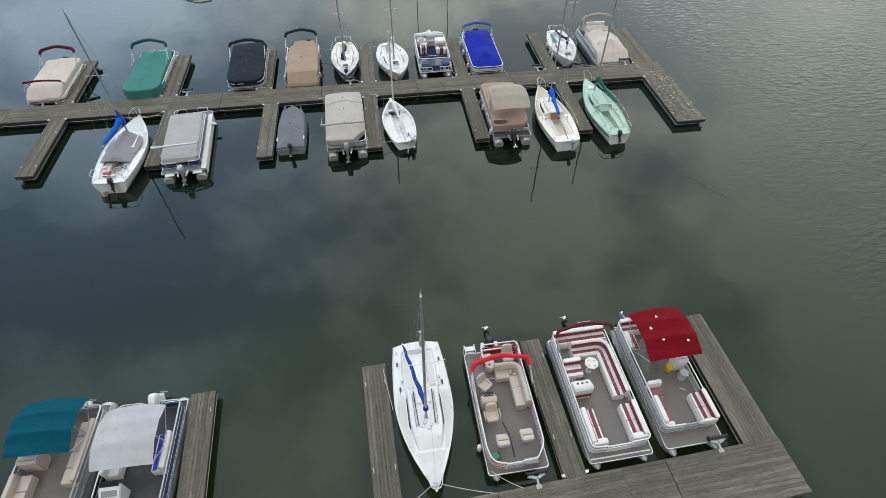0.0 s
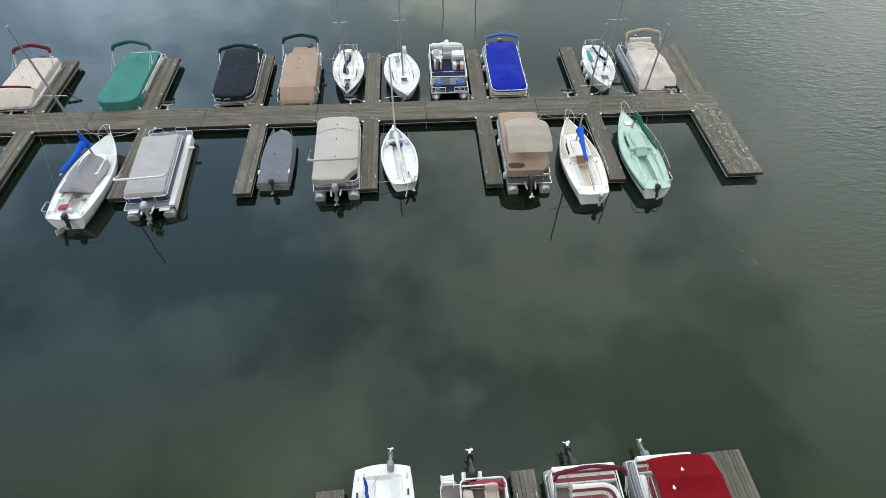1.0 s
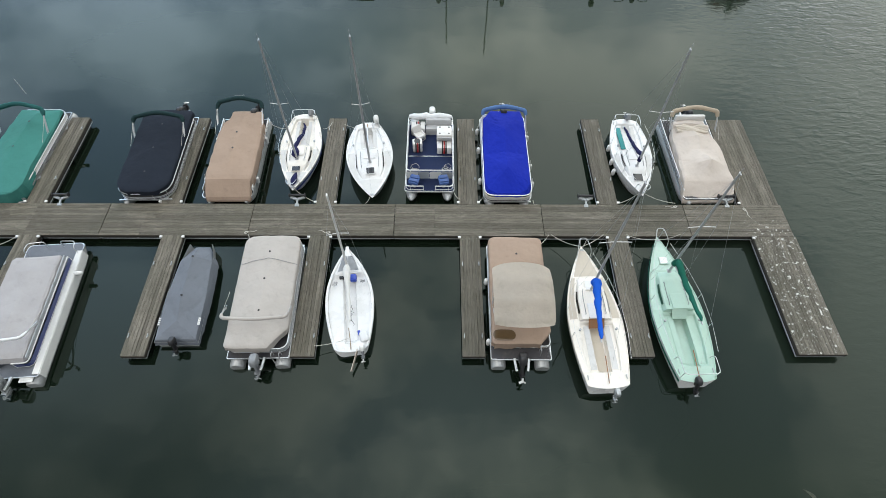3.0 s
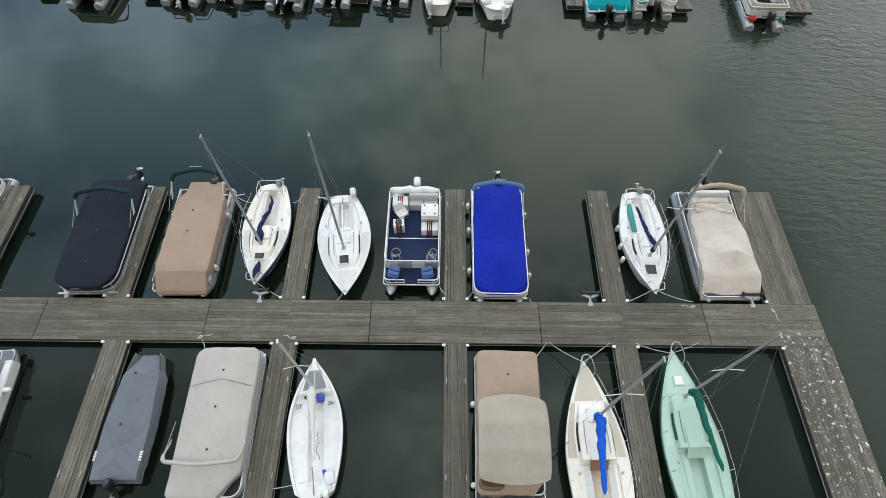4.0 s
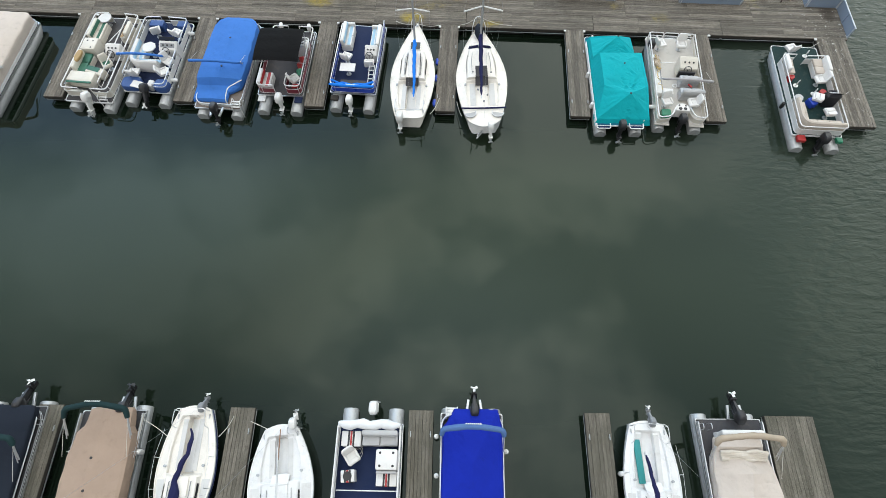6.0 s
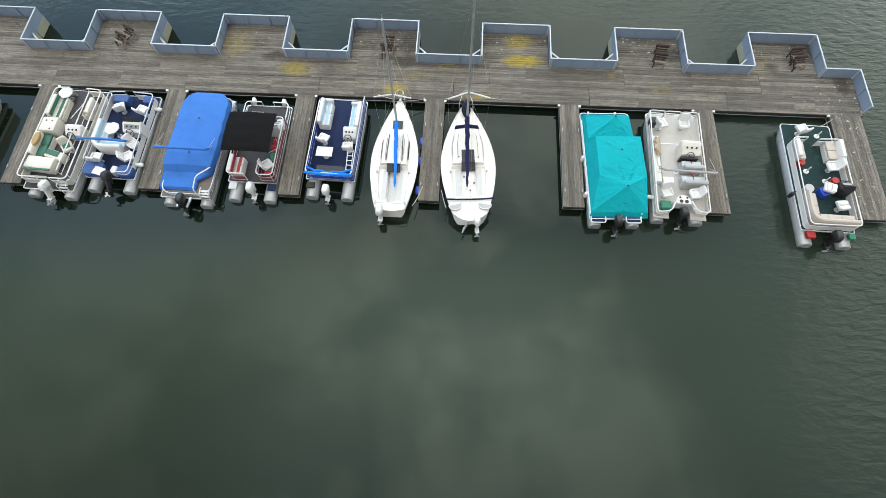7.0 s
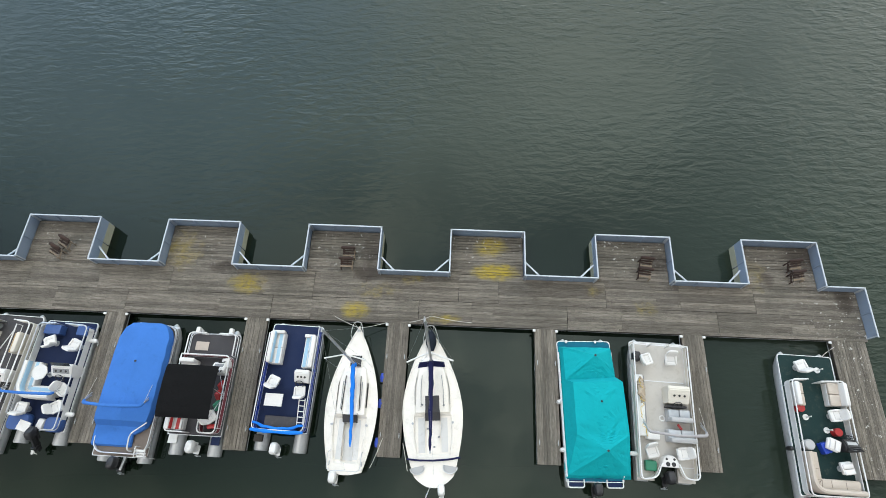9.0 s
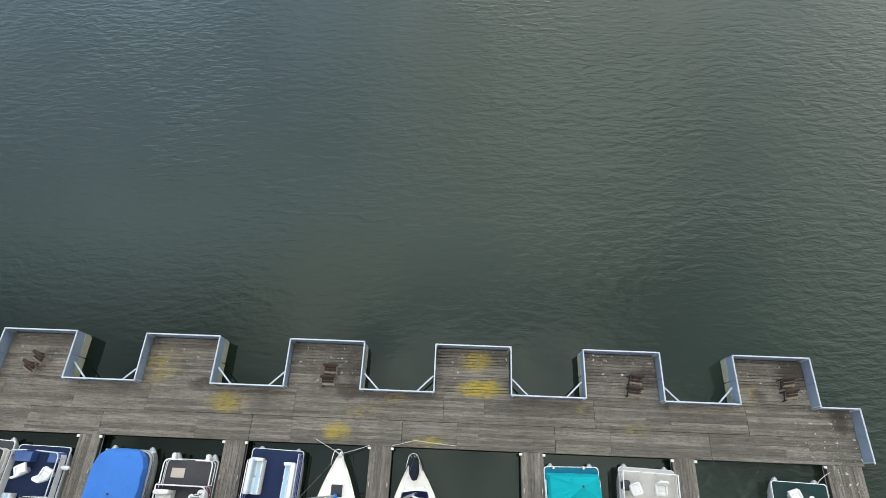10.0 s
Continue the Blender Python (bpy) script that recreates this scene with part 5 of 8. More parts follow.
            part("cabin_trim", bm, GREY if deck is not MINT else GREENV, cab)
        if companion:
            bm = B()
            box(bm, (0, k0 * hL - .13, zc0 + cabin_h * .5), (.66, .50, .03), 0, 40, .004)
            part("companionway_board", bm, companion, cab)
        bm = B()
        yl = (k0 * hL + .34)
        box(bm, (0, yl, zc0 + cabin_h * 1.15 + .012), (.62, .72, .04), bev=.012)
        part("sliding_hatch", bm, slide or cabin_mat or deck, cab)
        for s in (-1, 1) if slide_rails else ():
            bm = B()
            box(bm, (s * .36, yl + .55, zc0 + cabin_h * 1.13 + .02), (.035, 1.5, .03), s * 2, 1.2, .006)
            part("slide_rail", bm, BLACK, cab)
        for s in (-1, 1):
            bm = B()
            rows2 = []
            for i in range(9):
                t = k0 + (k1 - k0) * (.14 + .50 * i / 8)
                wb = min(half(t) * .66, hb * .60)
                z = edge(t)
                hh = cabin_h * (.33 if 0 < i < 8 else .22)
                rows2.append([(s * (wb * .985 + .006), t * hL, z + cabin_h * .48 - hh / 2 + .02), (s * (wb * .93 + .006), t * hL, z + cabin_h * .48 + hh / 2 + .06)])
            loft(bm, rows2, False)
            bmesh.ops.solidify(bm, geom=bm.faces[:], thickness=.006)
            part("cabin_window", bm, windows, cab)
            bm = B()
            pts = []
            for i in range(7):
                t = k0 + (k1 - k0) * (.1 + .55 * i / 6)
                wb = min(half(t) * .66, hb * .60)
                pts.append((s * wb * .62, t * hL, edge(t) + cabin_h * 1.08 + .045))
            tube(bm, pts, .014, 5)
            for p in pts[::2]:
                rod(bm, p, (p[0], p[1], p[2] - .06), .012)
            part("grab_rail", bm, TEAK if cabin_mat is CREAM or deck is CREAM else GREY, cab)
    if hatch:
        ht, hs = hatch
        zt = edge(ht) + (cabin_h * .35 if cabin and ht < cabin[1] else .06)
        if cabin and cabin[0] < ht < cabin[1]:
            f = max(0, ((ht - cabin[0]) / (cabin[1] - cabin[0]) - .72) / .28)
            zt = edge(ht) + cabin_h * (1 - f ** 1.6 * .95) * 1.13 + .01
        bm = B()
        box(bm, (0, ht * hL, zt), (hs * 2 + .07, hs * 2 + .07, .045), bev=.015)
        fr = part("fore_hatch", bm, cabin_mat or deck, ob)
        bm = B()
        box(bm, (0, ht * hL, zt + .026), (hs * 2 + .0, hs * 2 + .0, .014), bev=.005)
        part("hatch_lid", bm, hatch_mat, fr)
    # rig
    mt, mh = mast
    my = mt * hL
    mz = edge(mt) + (cabin_h * 1.1 if cabin and cabin[0] < mt < cabin[1] else .02)
    bm = B()
    tube(bm, [(0, my, mz), (0, my, mz + (mh - mz) * .6), (0, my - .03, mh)], .05, 8, False, [.055, .052, .042])
    box(bm, (0, my, mz + .01), (.18, .18, .03), bev=.01)
    box(bm, (0, my - .04, mh), (.05, .16, .04))
    rod(bm, (0, my - .03, mh), (0, my - .03, mh + .28), .008)
    ms = part("mast", bm, MASTALU, ob, "", True)
    zs = mz + (mh - mz) * spread_at
    for s in (-1, 1):
        bm = B()
        tube(bm, [(0, my, zs), (s * spreader, my - sweep, zs + .03)], spread_r, 8)
        part("spreader", bm, P_WHITE, ms)
    bm = B()
    for s in (-1, 1):
        chain = (s * half(mt - .05) * .96, my - .12, edge(mt) + .02)
        tube(bm, [(0, my, mh - .12), (s * spreader, my - sweep, zs + .03), chain], .004, 4)
        rod(bm, (0, my, zs - .1), (s * half(mt - .12) * .96, my - .34, edge(mt)), .0035, 4)
    rod(bm, (0, my, mh - .3), (0, hL * .97, edge(.97) + .05), .004, 4)
    rod(bm, (0, my - .06, mh), (0, -hL * .98, edge(-1) + .05), .0035, 4)
    part("rigging_wire", bm, GALV, ms)
    if boom:
        a = radians(swing)
        zb = mz + boom_z - .25
        d = Vector((math.sin(a), -math.cos(a), -.03))
        p0 = Vector((0, my - .08, zb))
        bm = B()
        tube(bm, [p0, p0 + d * (sail_len + .12)], .035, 8)
        bmn = part("boom", bm, ALU, ms, "", True)
        if sail:
            q = random.Random(int(abs(bow[0]) * 10))
            pts, rad = [], []
            n = 16
            for i in range(n + 1):
                t = i / n
                pts.append(p0 + d * (sail_len * t) + Vector((q.uniform(-.02, .02), 0, .07 + (1 - t) ** 3 * .28 + q.uniform(-.01, .01))))
                rad.append(sail_r * (1.45 - .75 * t) * (1 + q.uniform(-.12, .15)))
            rad[0] *= .8
            rad[-1] *= .4
            bm = B()
            tube(bm, pts, .1, 10, False, rad)
            tube(bm, [p0 + Vector((0, .06, -.02)), p0 + Vector((0, .05, bunch * .4)), p0 + Vector((0, .03, bunch))], .1, 10, False, [sail_r * 1.5, sail_r * 1.2, .05])
            part("furled_sail", bm, sail, bmn, "", True)
    if pulpit:
        bm = B()
        t0 = .80
        loop = [(-half(t0) * .9, t0 * hL, edge(t0)), (-half(t0) * .92, (t0 + .04) * hL, edge(t0) + .5), (-.16, hL * 1.02, edge(1) + .56), (.16, hL * 1.02, edge(1) + .56),
                (half(t0) * .92, (t0 + .04) * hL, edge(t0) + .5), (half(t0) * .9, t0 * hL, edge(t0))]
        tube(bm, rounded(loop, .22, 5), .016, 6)
        for s in (-1, 1):
            rod(bm, (s * .05, hL * .96, edge(.96)), (s * .15, hL * 1.0, edge(1) + .55), .014)
        part("bow_pulpit", bm, ALU, ob, "", True)
    if pushpit:
        bm = B()
        b = half(-.96) * .95
        loop = [(-b, -.74 * hL, edge(-.7)), (-b, -.76 * hL, edge(-.7) + .5), (-b * .98, -hL * .99, edge(-1) + .5), (b * .98, -hL * .99, edge(-1) + .5), (b, -.76 * hL, edge(-.7) + .5), (b, -.74 * hL, edge(-.7))]
        tube(bm, rounded(loop, .2, 5), .016, 6)
        for s in (-1, 1):
            rod(bm, (s * b * .97, -hL * .97, edge(-1)), (s * b * .97, -hL * .97, edge(-1) + .5), .014)
        part("stern_rail", bm, ALU, ob, "", True)
    if lifelines:
        for s in (-1, 1):
            bm = B()
            post = [-.72, -.35, .05, .42, .80]
            for t in post[1:-1]:
                rod(bm, (s * half(t) * .97, t * hL, edge(t)), (s * half(t) * .97, t * hL, edge(t) + .5), .012)
            tube(bm, [(s * half(t) * .96, t * hL, edge(t) + .5) for t in post], .007, 4)
            part("lifeline", bm, ALU, ob)
    if tiller:
        bm = B()
        tube(bm, [(0, -hL + .05, edge(-1) + .12), (.02, -hL + .5, edge(-1) + .16), (.04, -hL + 1.15, edge(-1) + .22)], .02, 6)
        part("tiller", bm, TEAK, ob, "", True)
    if rudder:
        bm = B()
        box(bm, (rudder[0], -hL - .42, .25), (.05, 1.0, .28), rudder[1], -35, .015)
        part("rudder", bm, rudder[2], ob)
    for s in (-1, 1):
        bm = B()
        disc(bm, (s * min(half(c1) * .66, hb * .62) + s * .05, (c1 - .12) * hL, zc + .12), .05, .09, 10)
        part("winch", bm, GALV, ob)
    if motor:
        outboard(ob, *motor)
    return ob, half, edge, hL


# ---- boats at the near dock ----
ob, W, L = pontoon((-19.75, -2.9), (-19.6, 3.15), "pontoon boat with dark teal sun top and taupe seats", 2.5)
z = pontoon_hull(ob, W, L, C_GREY)
fence(ob, [(-1.2, 2.5), (-1.2, -2.5), (1.2, -2.5), (1.2, 2.5)], z, .62, P_GREY, stripe=None)
seat(ob, 0.75, -1.9, .9, .7, 180, TAUPE)
seat(ob, -.85, -.7, 2.4, .65, 90, TAUPE)
seat(ob, .85, .6, 1.2, .65, -90, TAUPE)
seat(ob, -.85, 1.9, 1.2, .6, 90, TAUPE)
seat(ob, .85, 2.0, 1.0, .6, -90, TAUPE)
helm(ob, .75, -.55, 0, TAUPE)
canopy(ob, -1.15, 1.15, -2.35, -.25, 2.5, K_PETROL)
outboard(ob, -.1, -2.65, .7, P_WHITE, 20)

ob, W, L = pontoon((-16.55, -3.1), (-16.5, 2.9), "pontoon boat with white sun top and blue seat", 2.5)
z = pontoon_hull(ob, W, L, C_DARK, tube_mat=TUBE)
fence(ob, [(-1.2, 2.5), (-1.2, -2.5), (-.4, -2.5)], z, .62, P_NAVY)
fence(ob, [(.4, -2.5), (1.2, -2.5), (1.2, 2.5)], z, .62, P_NAVY)
seat(ob, -.84, -.45, 1.45, .58, 90, VINYL, P_BLUE)
seat(ob, .85, -.2, .9, .6, -90, VINYL)
helm(ob, .55, .95, 180, VINYL, accent=REDP)
swivel(ob, .6, 1.5, 10, GREYV)
swivel(ob, -.5, 1.9, 10, GREYV)
canopy(ob, -1.08, 1.12, -1.9, .4, 2.45, K_WHITE, sag=.03)
outboard(ob, 0, -2.7, .72, P_WHITE, 30)
ladder(ob, .6, -2.55)

ob, half, edge, hL = sailboat((-5.45, -2.55), (-5.57, 3.85), 2.4, "white sailing boat with furled blue sail moored bow to the dock", mast=(.11, 9.1), cabin=(-.30, .50), cockpit=(-.92, -.32),
         sail=K_MARINE, sail_len=3.0, swing=11, transom=.84, well=.16, hatch=None, fullness=1.8, pulpit=True, pushpit=False, companion=WHITE, sail_r=.075, spreader=.75, floor=WHITE,
         motor=(-.3, -3.28, .75, GREY, 58, .75), tiller=False, slide_rails=True)
for x, y in ((.16, .72), (-.05, .82), (-.16, .70), (.08, .58)):
    bm = B()
    tube(bm, [(x, y, 1.05), (x, y, 1.12)], .075, 12)
    vent = part("deck_vent", bm, GALV, ob, "", True)
    bm = B()
    disc(bm, (x, y, 1.115), .05, .012, 12)
    part("vent_cap", bm, WHITE, vent)
for x, y in ((.92, -2.3), (.90, -1.1), (-.92, -2.3), (-.90, -1.2)):
    bm = B()
    box(bm, (x, y, .835), (.07, .22, .02), bev=.006)
    part("deck_slot", bm, BLACK, ob)

ob, W, L = pontoon((-2.22, -2.3), (-2.28, 3.4), "open pontoon boat with red trim and taupe lounges", 2.4)
z = pontoon_hull(ob, W, L, C_GREY)
fence(ob, [(-1.12, -2.55), (-1.12, 2.0), (-.72, 2.48)], z, .58, P_RED, WHITE, stripe=P_WHITE, rad=.4)
fence(ob, [(-.70, 2.49), (-.15, 2.52)], z, .58, TAUPE, WHITE)
fence(ob, [(-.13, 2.52), (.45, 2.52)], z, .50, P_GREY, WHITE)
fence(ob, [(.47, 2.52), (.95, 2.40), (1.12, 1.9), (1.12, -1.25)], z, .58, P_RED, WHITE, stripe=P_WHITE, rad=.4)
fence(ob, [(.48, -1.95), (.48, -2.62), (-1.16, -2.62), (-1.16, -1.7)], z, .62, P_RED, WHITE)
fence(ob, [(.42, -2.42), (-1.08, -2.42)], z, .50, None, WHITE, mid=False)
bm = B()
box(bm, (-.45, -2.50, z + .30), (1.20, .16, .34), bev=.04)
part("stern_cushion", bm, P_RED, ob, "", True)
bm = B()
q = random.Random(71)
tube(bm, [(-.98 + .13 * math.cos(i * .9) + q.uniform(-.03, .03), -2.33 + .13 * math.sin(i * .9) + q.uniform(-.03, .03), z + .50 + .006 * i) for i in range(26)], .022, 6)
part("rope_coil", bm, P_RED, ob, "loose red rope coil", True)
bm = B()
loft(bm, [[(.40, -2.32, z + h), (.40, -1.62, z + h), (.16, -1.50, z + h), (-.02, -1.78, z + h), (.06, -2.32, z + h)] for h in (0, .40)])
bmesh.ops.bevel(bm, geom=bm.edges[:], offset=.04, segments=2, affect='EDGES')
well = part("rod_locker", bm, TAUPE, ob, "", True)
bm = B()
disc(bm, (.24, -1.75, z + .40), .05, .01, 12)
part("drink_holder", bm, BLACK, well)
bm = B()
box(bm, (.30, -1.28, z + .008), (.66, .05, .012))
part("floor_strip", bm, TAUPE, ob)
bm = B()
tube(bm, [(.30, .95, z + .62), (.15, 1.6, z + .60), (.12, 2.3, z + .45)], .03, 6)
part("trolling_motor_shaft", bm, BLACK, ob, "", True)
lounge(ob, [(.08, -1.62), (-1.06, -1.62), (-1.06, .28)], -1, .60, TAUPE, z=z, r=.45)
swivel(ob, -.62, -2.05, 180, TAUPE)
swivel(ob, .66, -.84, 215, TAUPE)
helm(ob, .64, -.08, 0, TAUPE, .62, .42, dash=BLACK, screen=False)
swivel(ob, .63, .52, 180, TAUPE)
for s in (-1, 1):
    bm = B()
    tube(bm, rounded([(.63 + s * .29, .34, z + .45), (.63 + s * .31, .36, z + .62), (.63 + s * .31, .72, z + .62), (.63 + s * .29, .74, z + .45)], .07), .022, 6)
    part("armrest", bm, TAUPE, ob, "", True)
swivel(ob, .42, 1.62, 0, TAUPE, low=True)
swivel(ob, -.55, 1.55, 0, TAUPE, low=True)
arch(ob, -.63, 2.45, z + .6, 1.85, -.87, K_SCARLET, .10, x=-.1)
for s in (-1, 1):
    bm = B()
    box(bm, (.0 + s * .30, -2.82, .66), (.16, .34, .30), bev=.03)
    part("motor_bracket", bm, P_WHITE, ob, "", True)
outboard(ob, .0, -2.95, .78, BLACK, 58)
stern_ladder(ob, .92, -2.80, z)
fender(ob, 1.3, 1.5)
bm = B()
box(bm, (.78, 2.05, z + .12), (.34, .30, .2), 20, 0, .05)
part("green_bag", bm, GREENP, ob)
bm = B()
box(bm, (-.5, 2.48, z + .2), (.55, .25, .34), 0, 0, .03)
part("trolling_motor_tray", bm, GREY, ob)

ob, W, L = pontoon((1.87, -2.4), (1.74, 3.55), "open white pontoon boat with burgundy striped lounges", 2.62)
z = pontoon_hull(ob, W, L, C_GREY)
fence(ob, [(-.35, 2.46), (-1.2, 2.42), (-1.2, -2.72), (1.2, -2.72), (1.2, 2.42), (.55, 2.46)], z, .62, P_WHITE, WHITE, stripe=P_GREY)
fence(ob, [(-.33, 2.47), (.53, 2.47)], z, .58, P_WHITE, WHITE)
fence(ob, [(-1.22, 2.66), (1.22, 2.66)], z - .3, .30, P_WHITE, WHITE, mid=False)
seat(ob, 0.0, -2.52, 2.36, .58, 180, VINYL, WINE)
lounge(ob, [(.55, -2.20), (-1.14, -2.20), (-1.14, .45)], -1, .64, VINYL, WINE, z=z)
seat(ob, .78, -1.02, .78, .74, 180, VINYL, WINE)
helm(ob, .74, -.10, 0, VINYL, .82, .55, dash=VINYL, accent=WINE, gauges=True, screen=False)
table(ob, .0, -1.03, .30)
for k in range(4):
    bm = B()
    disc(bm, (.17 * math.cos(k * 1.57 + .6), -1.03 + .17 * math.sin(k * 1.57 + .6), z + .701), .035, .006, 10)
    part("drink_holder", bm, GREY, ob)
for sx in (-1, 1):
    seat(ob, sx * .84, 1.55, 1.45, .62, 90 if sx < 0 else -90, VINYL, WINE)
    bm = B()
    box(bm, (sx * .82, 2.24, z + .36), (.66, .26, .62), 0, 0, .09)
    part("bolster", bm, VINYL, ob, "", True)
arch(ob, -1.82, 2.55, z + .62, 1.95, -.66, K_WINE, .07, writing=True, x=-.05)
outboard(ob, .25, -3.0, .75, BLACK, 58)

ob, W, L = pontoon((4.95, -2.35), (4.81, 3.72), "pontoon boat with bright red sun top and white burgundy seats", 2.45)
z = pontoon_hull(ob, W, L, C_GREY, deck_y=(-2.95, 2.81))
fence(ob, [(.3, 2.16), (1.12, 2.16), (1.12, -2.88), (-1.12, -2.88), (-1.12, 2.16), (-.3, 2.16)], z, .62, P_GREY, WHITE)
fence(ob, [(.28, 2.17), (-.28, 2.17)], z, .58, P_GREY, ALU)
seat(ob, .0, -2.62, 2.1, .56, 180, VINYL, WINE)
seat(ob, .82, -1.85, .85, .55, -90, VINYL, WINE)
seat(ob, .78, .52, .60, .62, 180, VINYL, None, pad=ROSE)
seat(ob, .86, 1.42, 1.15, .50, -90, VINYL, None, pad=ROSE)
bm = B()
box(bm, (.86, 2.0, z + .34), (.48, .20, .36), bev=.08)
part("bolster", bm, VINYL, ob, "", True)
seat(ob, -.82, 1.52, 1.28, .62, 90, VINYL, WINE, arm=1)
helm(ob, -.80, -.62, 0, VINYL, .55, .48)
bm = B()
bmesh.ops.create_grid(bm, x_segments=26, y_segments=34, size=1.0, matrix=Matrix.Diagonal((.54, .84, 1, 1)))
for v in bm.verts:  # cloth thrown over a seat: ridges between a few high points, a hem that touches the deck
    x, y = v.co.x, v.co.y
    rim = max(abs(x) / .54, abs(y) / .84)
    hill = max(0, 1 - math.hypot(x * 1.1, (y + .30) * 1.2)) * .95 + max(0, .8 - math.hypot(x - .1, y - .4)) * .45
    fold = abs(noise.noise((x * 2.3, y * 2.3, 4.0))) * .12 + abs(noise.noise((x * 5, y * 5, 9.0))) * .04
    k = 1 - .34 * max(0, y / .84) ** 3
    v.co = (.55 + x * k * (1 - .10 * math.sin(y * 4)), -.72 + y, z + .03 + (hill + fold) * (1 - rim ** 6))
part("draped_tarpaulin", bm, K_DRAB, ob, "crumpled drab grey cloth over a seat", True)
bm = B()
tube(bm, [(-.40, -.48, z), (-.40, -.48, z + .06), (-.40, -.48, z + .3), (-.40, -.48, z + .36)], .17, 12, False, [.1, .17, .17, .1])
part("water_cooler", bm, YELP, ob, "yellow drinks cooler", True)
bm = B()
disc(bm, (-.82, -.06, z), .19, .42, 16)
part("bucket", bm, GREYV, ob)
bm = B()
rod(bm, (-.50, .42, z + .02), (-.72, .55, z + .02), .015)
part("stick", bm, P_WHITE, ob)
canopy(ob, -1.20, 1.10, -2.50, -.14, 2.72, K_RED)
for x, y in ((.35, -.85), (-.45, -1.7), (.1, -2.0), (-.7, -.7), (.62, -1.45)):
    bm = B()
    loft(bm, [[(x + .05 * r * math.cos(a) * (1 + .4 * math.sin(3 * a)), y + .07 * r * math.sin(a), 2.725 + h - .10 * x * x - .42 * max(0.0, abs((y + 1.27) / 1.15) - .34)) for a in [math.pi * 2 * i / 12 for i in range(12)]] for r, h in ((1.0, 0.0), (.9, .02), (.2, .022))])
    part("dropping", bm, P_WHITE, ob)
outboard(ob, .45, -3.12, .62, GREY, 60, .7)

# ---- boats on the far side of the middle dock ----
def covered(bow, stern, label, cloth, W=2.5, carpet=C_DARK, panel=P_WHITE, stripe=None, zb=.72, zt=1.22, hood=None, hood_y=-1.9, motor=BLACK, tilt=55, inset=.06, y_end=.0,
            crown=.10, peaks=((0, -1.6, .10, 1.5), (0, .1, .10, 1.5), (0, 1.7, .08, 1.4)), corner=.32, bow_r=.1, seed=1, lean=-.7, hz=2.15, fences=True, writing=False, step=None, sag=.02, poles=True, mx=.0, flare=.0, cut=None, folds=.012, straps=(), sections=None, pole_at=(), prop=None, tent_of=None):
    ob, W, L = pontoon(bow, stern, label, W)
    z = pontoon_hull(ob, W, L, carpet, bow_r=max(.14, corner + bow_r - .05))
    yb = L / 2 - .20
    if fences == "sides":
        for sx in (-1, 1):
            fence(ob, [(sx * (W / 2 - .04), -L / 2 + .35), (sx * (W / 2 - .04), yb - .35)], z, max(.2, zb + .06 - z), panel, stripe=stripe, mid=False)
    elif fences:
        ys = -L / 2 + .32 + y_end
        fence(ob, [(0, ys), (-W / 2 + .04, ys), (-W / 2 + .04, yb), (W / 2 - .04, yb), (W / 2 - .04, ys), (0, ys)], z, max(.2, zb + .06 - z), panel, stripe=stripe, mid=False, rad=corner + bow_r)
    if tent_of:
        pts, faces, tips, depth = tent_of
        tent(ob, pts, faces, tips, cloth, seed, depth, poles)
    elif sections:
        draped(ob, sections, cloth, pole_at, folds, seed, sag, poles)
    else:
        cover(ob, -W / 2 + inset, W / 2 - inset, -L / 2 + .25 + y_end, yb + .04, zb, zt, cloth, crown, peaks, corner, bow_r, step, sag, seed, poles, flare, cut, folds, straps)
    if hood is not None:
        arch(ob, hood_y, W - .12, z + .62, hz, lean, hood, .11, writing=writing)
    if motor:
        outboard(ob, mx, -L / 2 + .10, .78, motor, tilt, arms=True, prop=prop)
    return ob, W, L, z


ob, W, L, z = covered((-29.2, 26.95), (-29.25, 32.45), "pontoon boat under a fitted beige cover with wine-red folded sun tops", K_BEIGE, 2.5, hood=K_WINE, hood_y=-1.5, seed=3, motor=BLACK, zt=1.2, stripe=P_RED, step=((2.1, -.35, .9),))
arch(ob, 1.3, 2.4, z + .62, 1.75, .5, K_WINE, .07)
ob, W, L, z = covered((-22.68, 26.95), (-22.68, 33.45), "pontoon boat under a sea-green cover with folded green sun top", K_GREEN, 2.6, hood=K_PINE, hood_y=-.85, seed=5, zb=.82, zt=1.18, flare=.06, corner=.45, bow_r=.3, peaks=((0, -1.4, .22, 1.3), (0.1, .3, .12, 1.2), (0, 1.9, .06, 1.2)), motor=None, lean=-.8, hz=2.25, folds=.018,
                          sections=((-2.85, .95, 1.16, .85, .05, .90, .0, .1), (-2.70, 1.05, 1.18, .85, .08, 1.0, .03, .0), (-2.15, 1.12, 1.20, .85, .30, 1.02, .28, -.15), (-1.45, 1.18, 1.22, .85, .34, 1.08, .32, -.1), (.3, 1.22, 1.22, .82, .28, 1.14, .22, .0), (1.45, 1.25, 1.26, .78, .22, 1.15, .18, .0), (2.0, 1.28, 1.29, .35, .18, 1.15, .16, .0),
                                    (2.55, 1.29, 1.31, .10, .14, 1.14, .06, .0), (2.92, 1.18, 1.20, .06, .12, 1.13, .02, .0), (3.14, 1.00, 1.02, .06, .10, 1.12, .0, .0), (3.24, .80, .82, .06, .08, 1.08, .0, .0), (3.28, .70, .72, .06, .05, .6, .0, .0)),
                          pole_at=((-.1, -1.45, .7), (0, .3, .6), (0, 2.0, .5)))
bm = B()
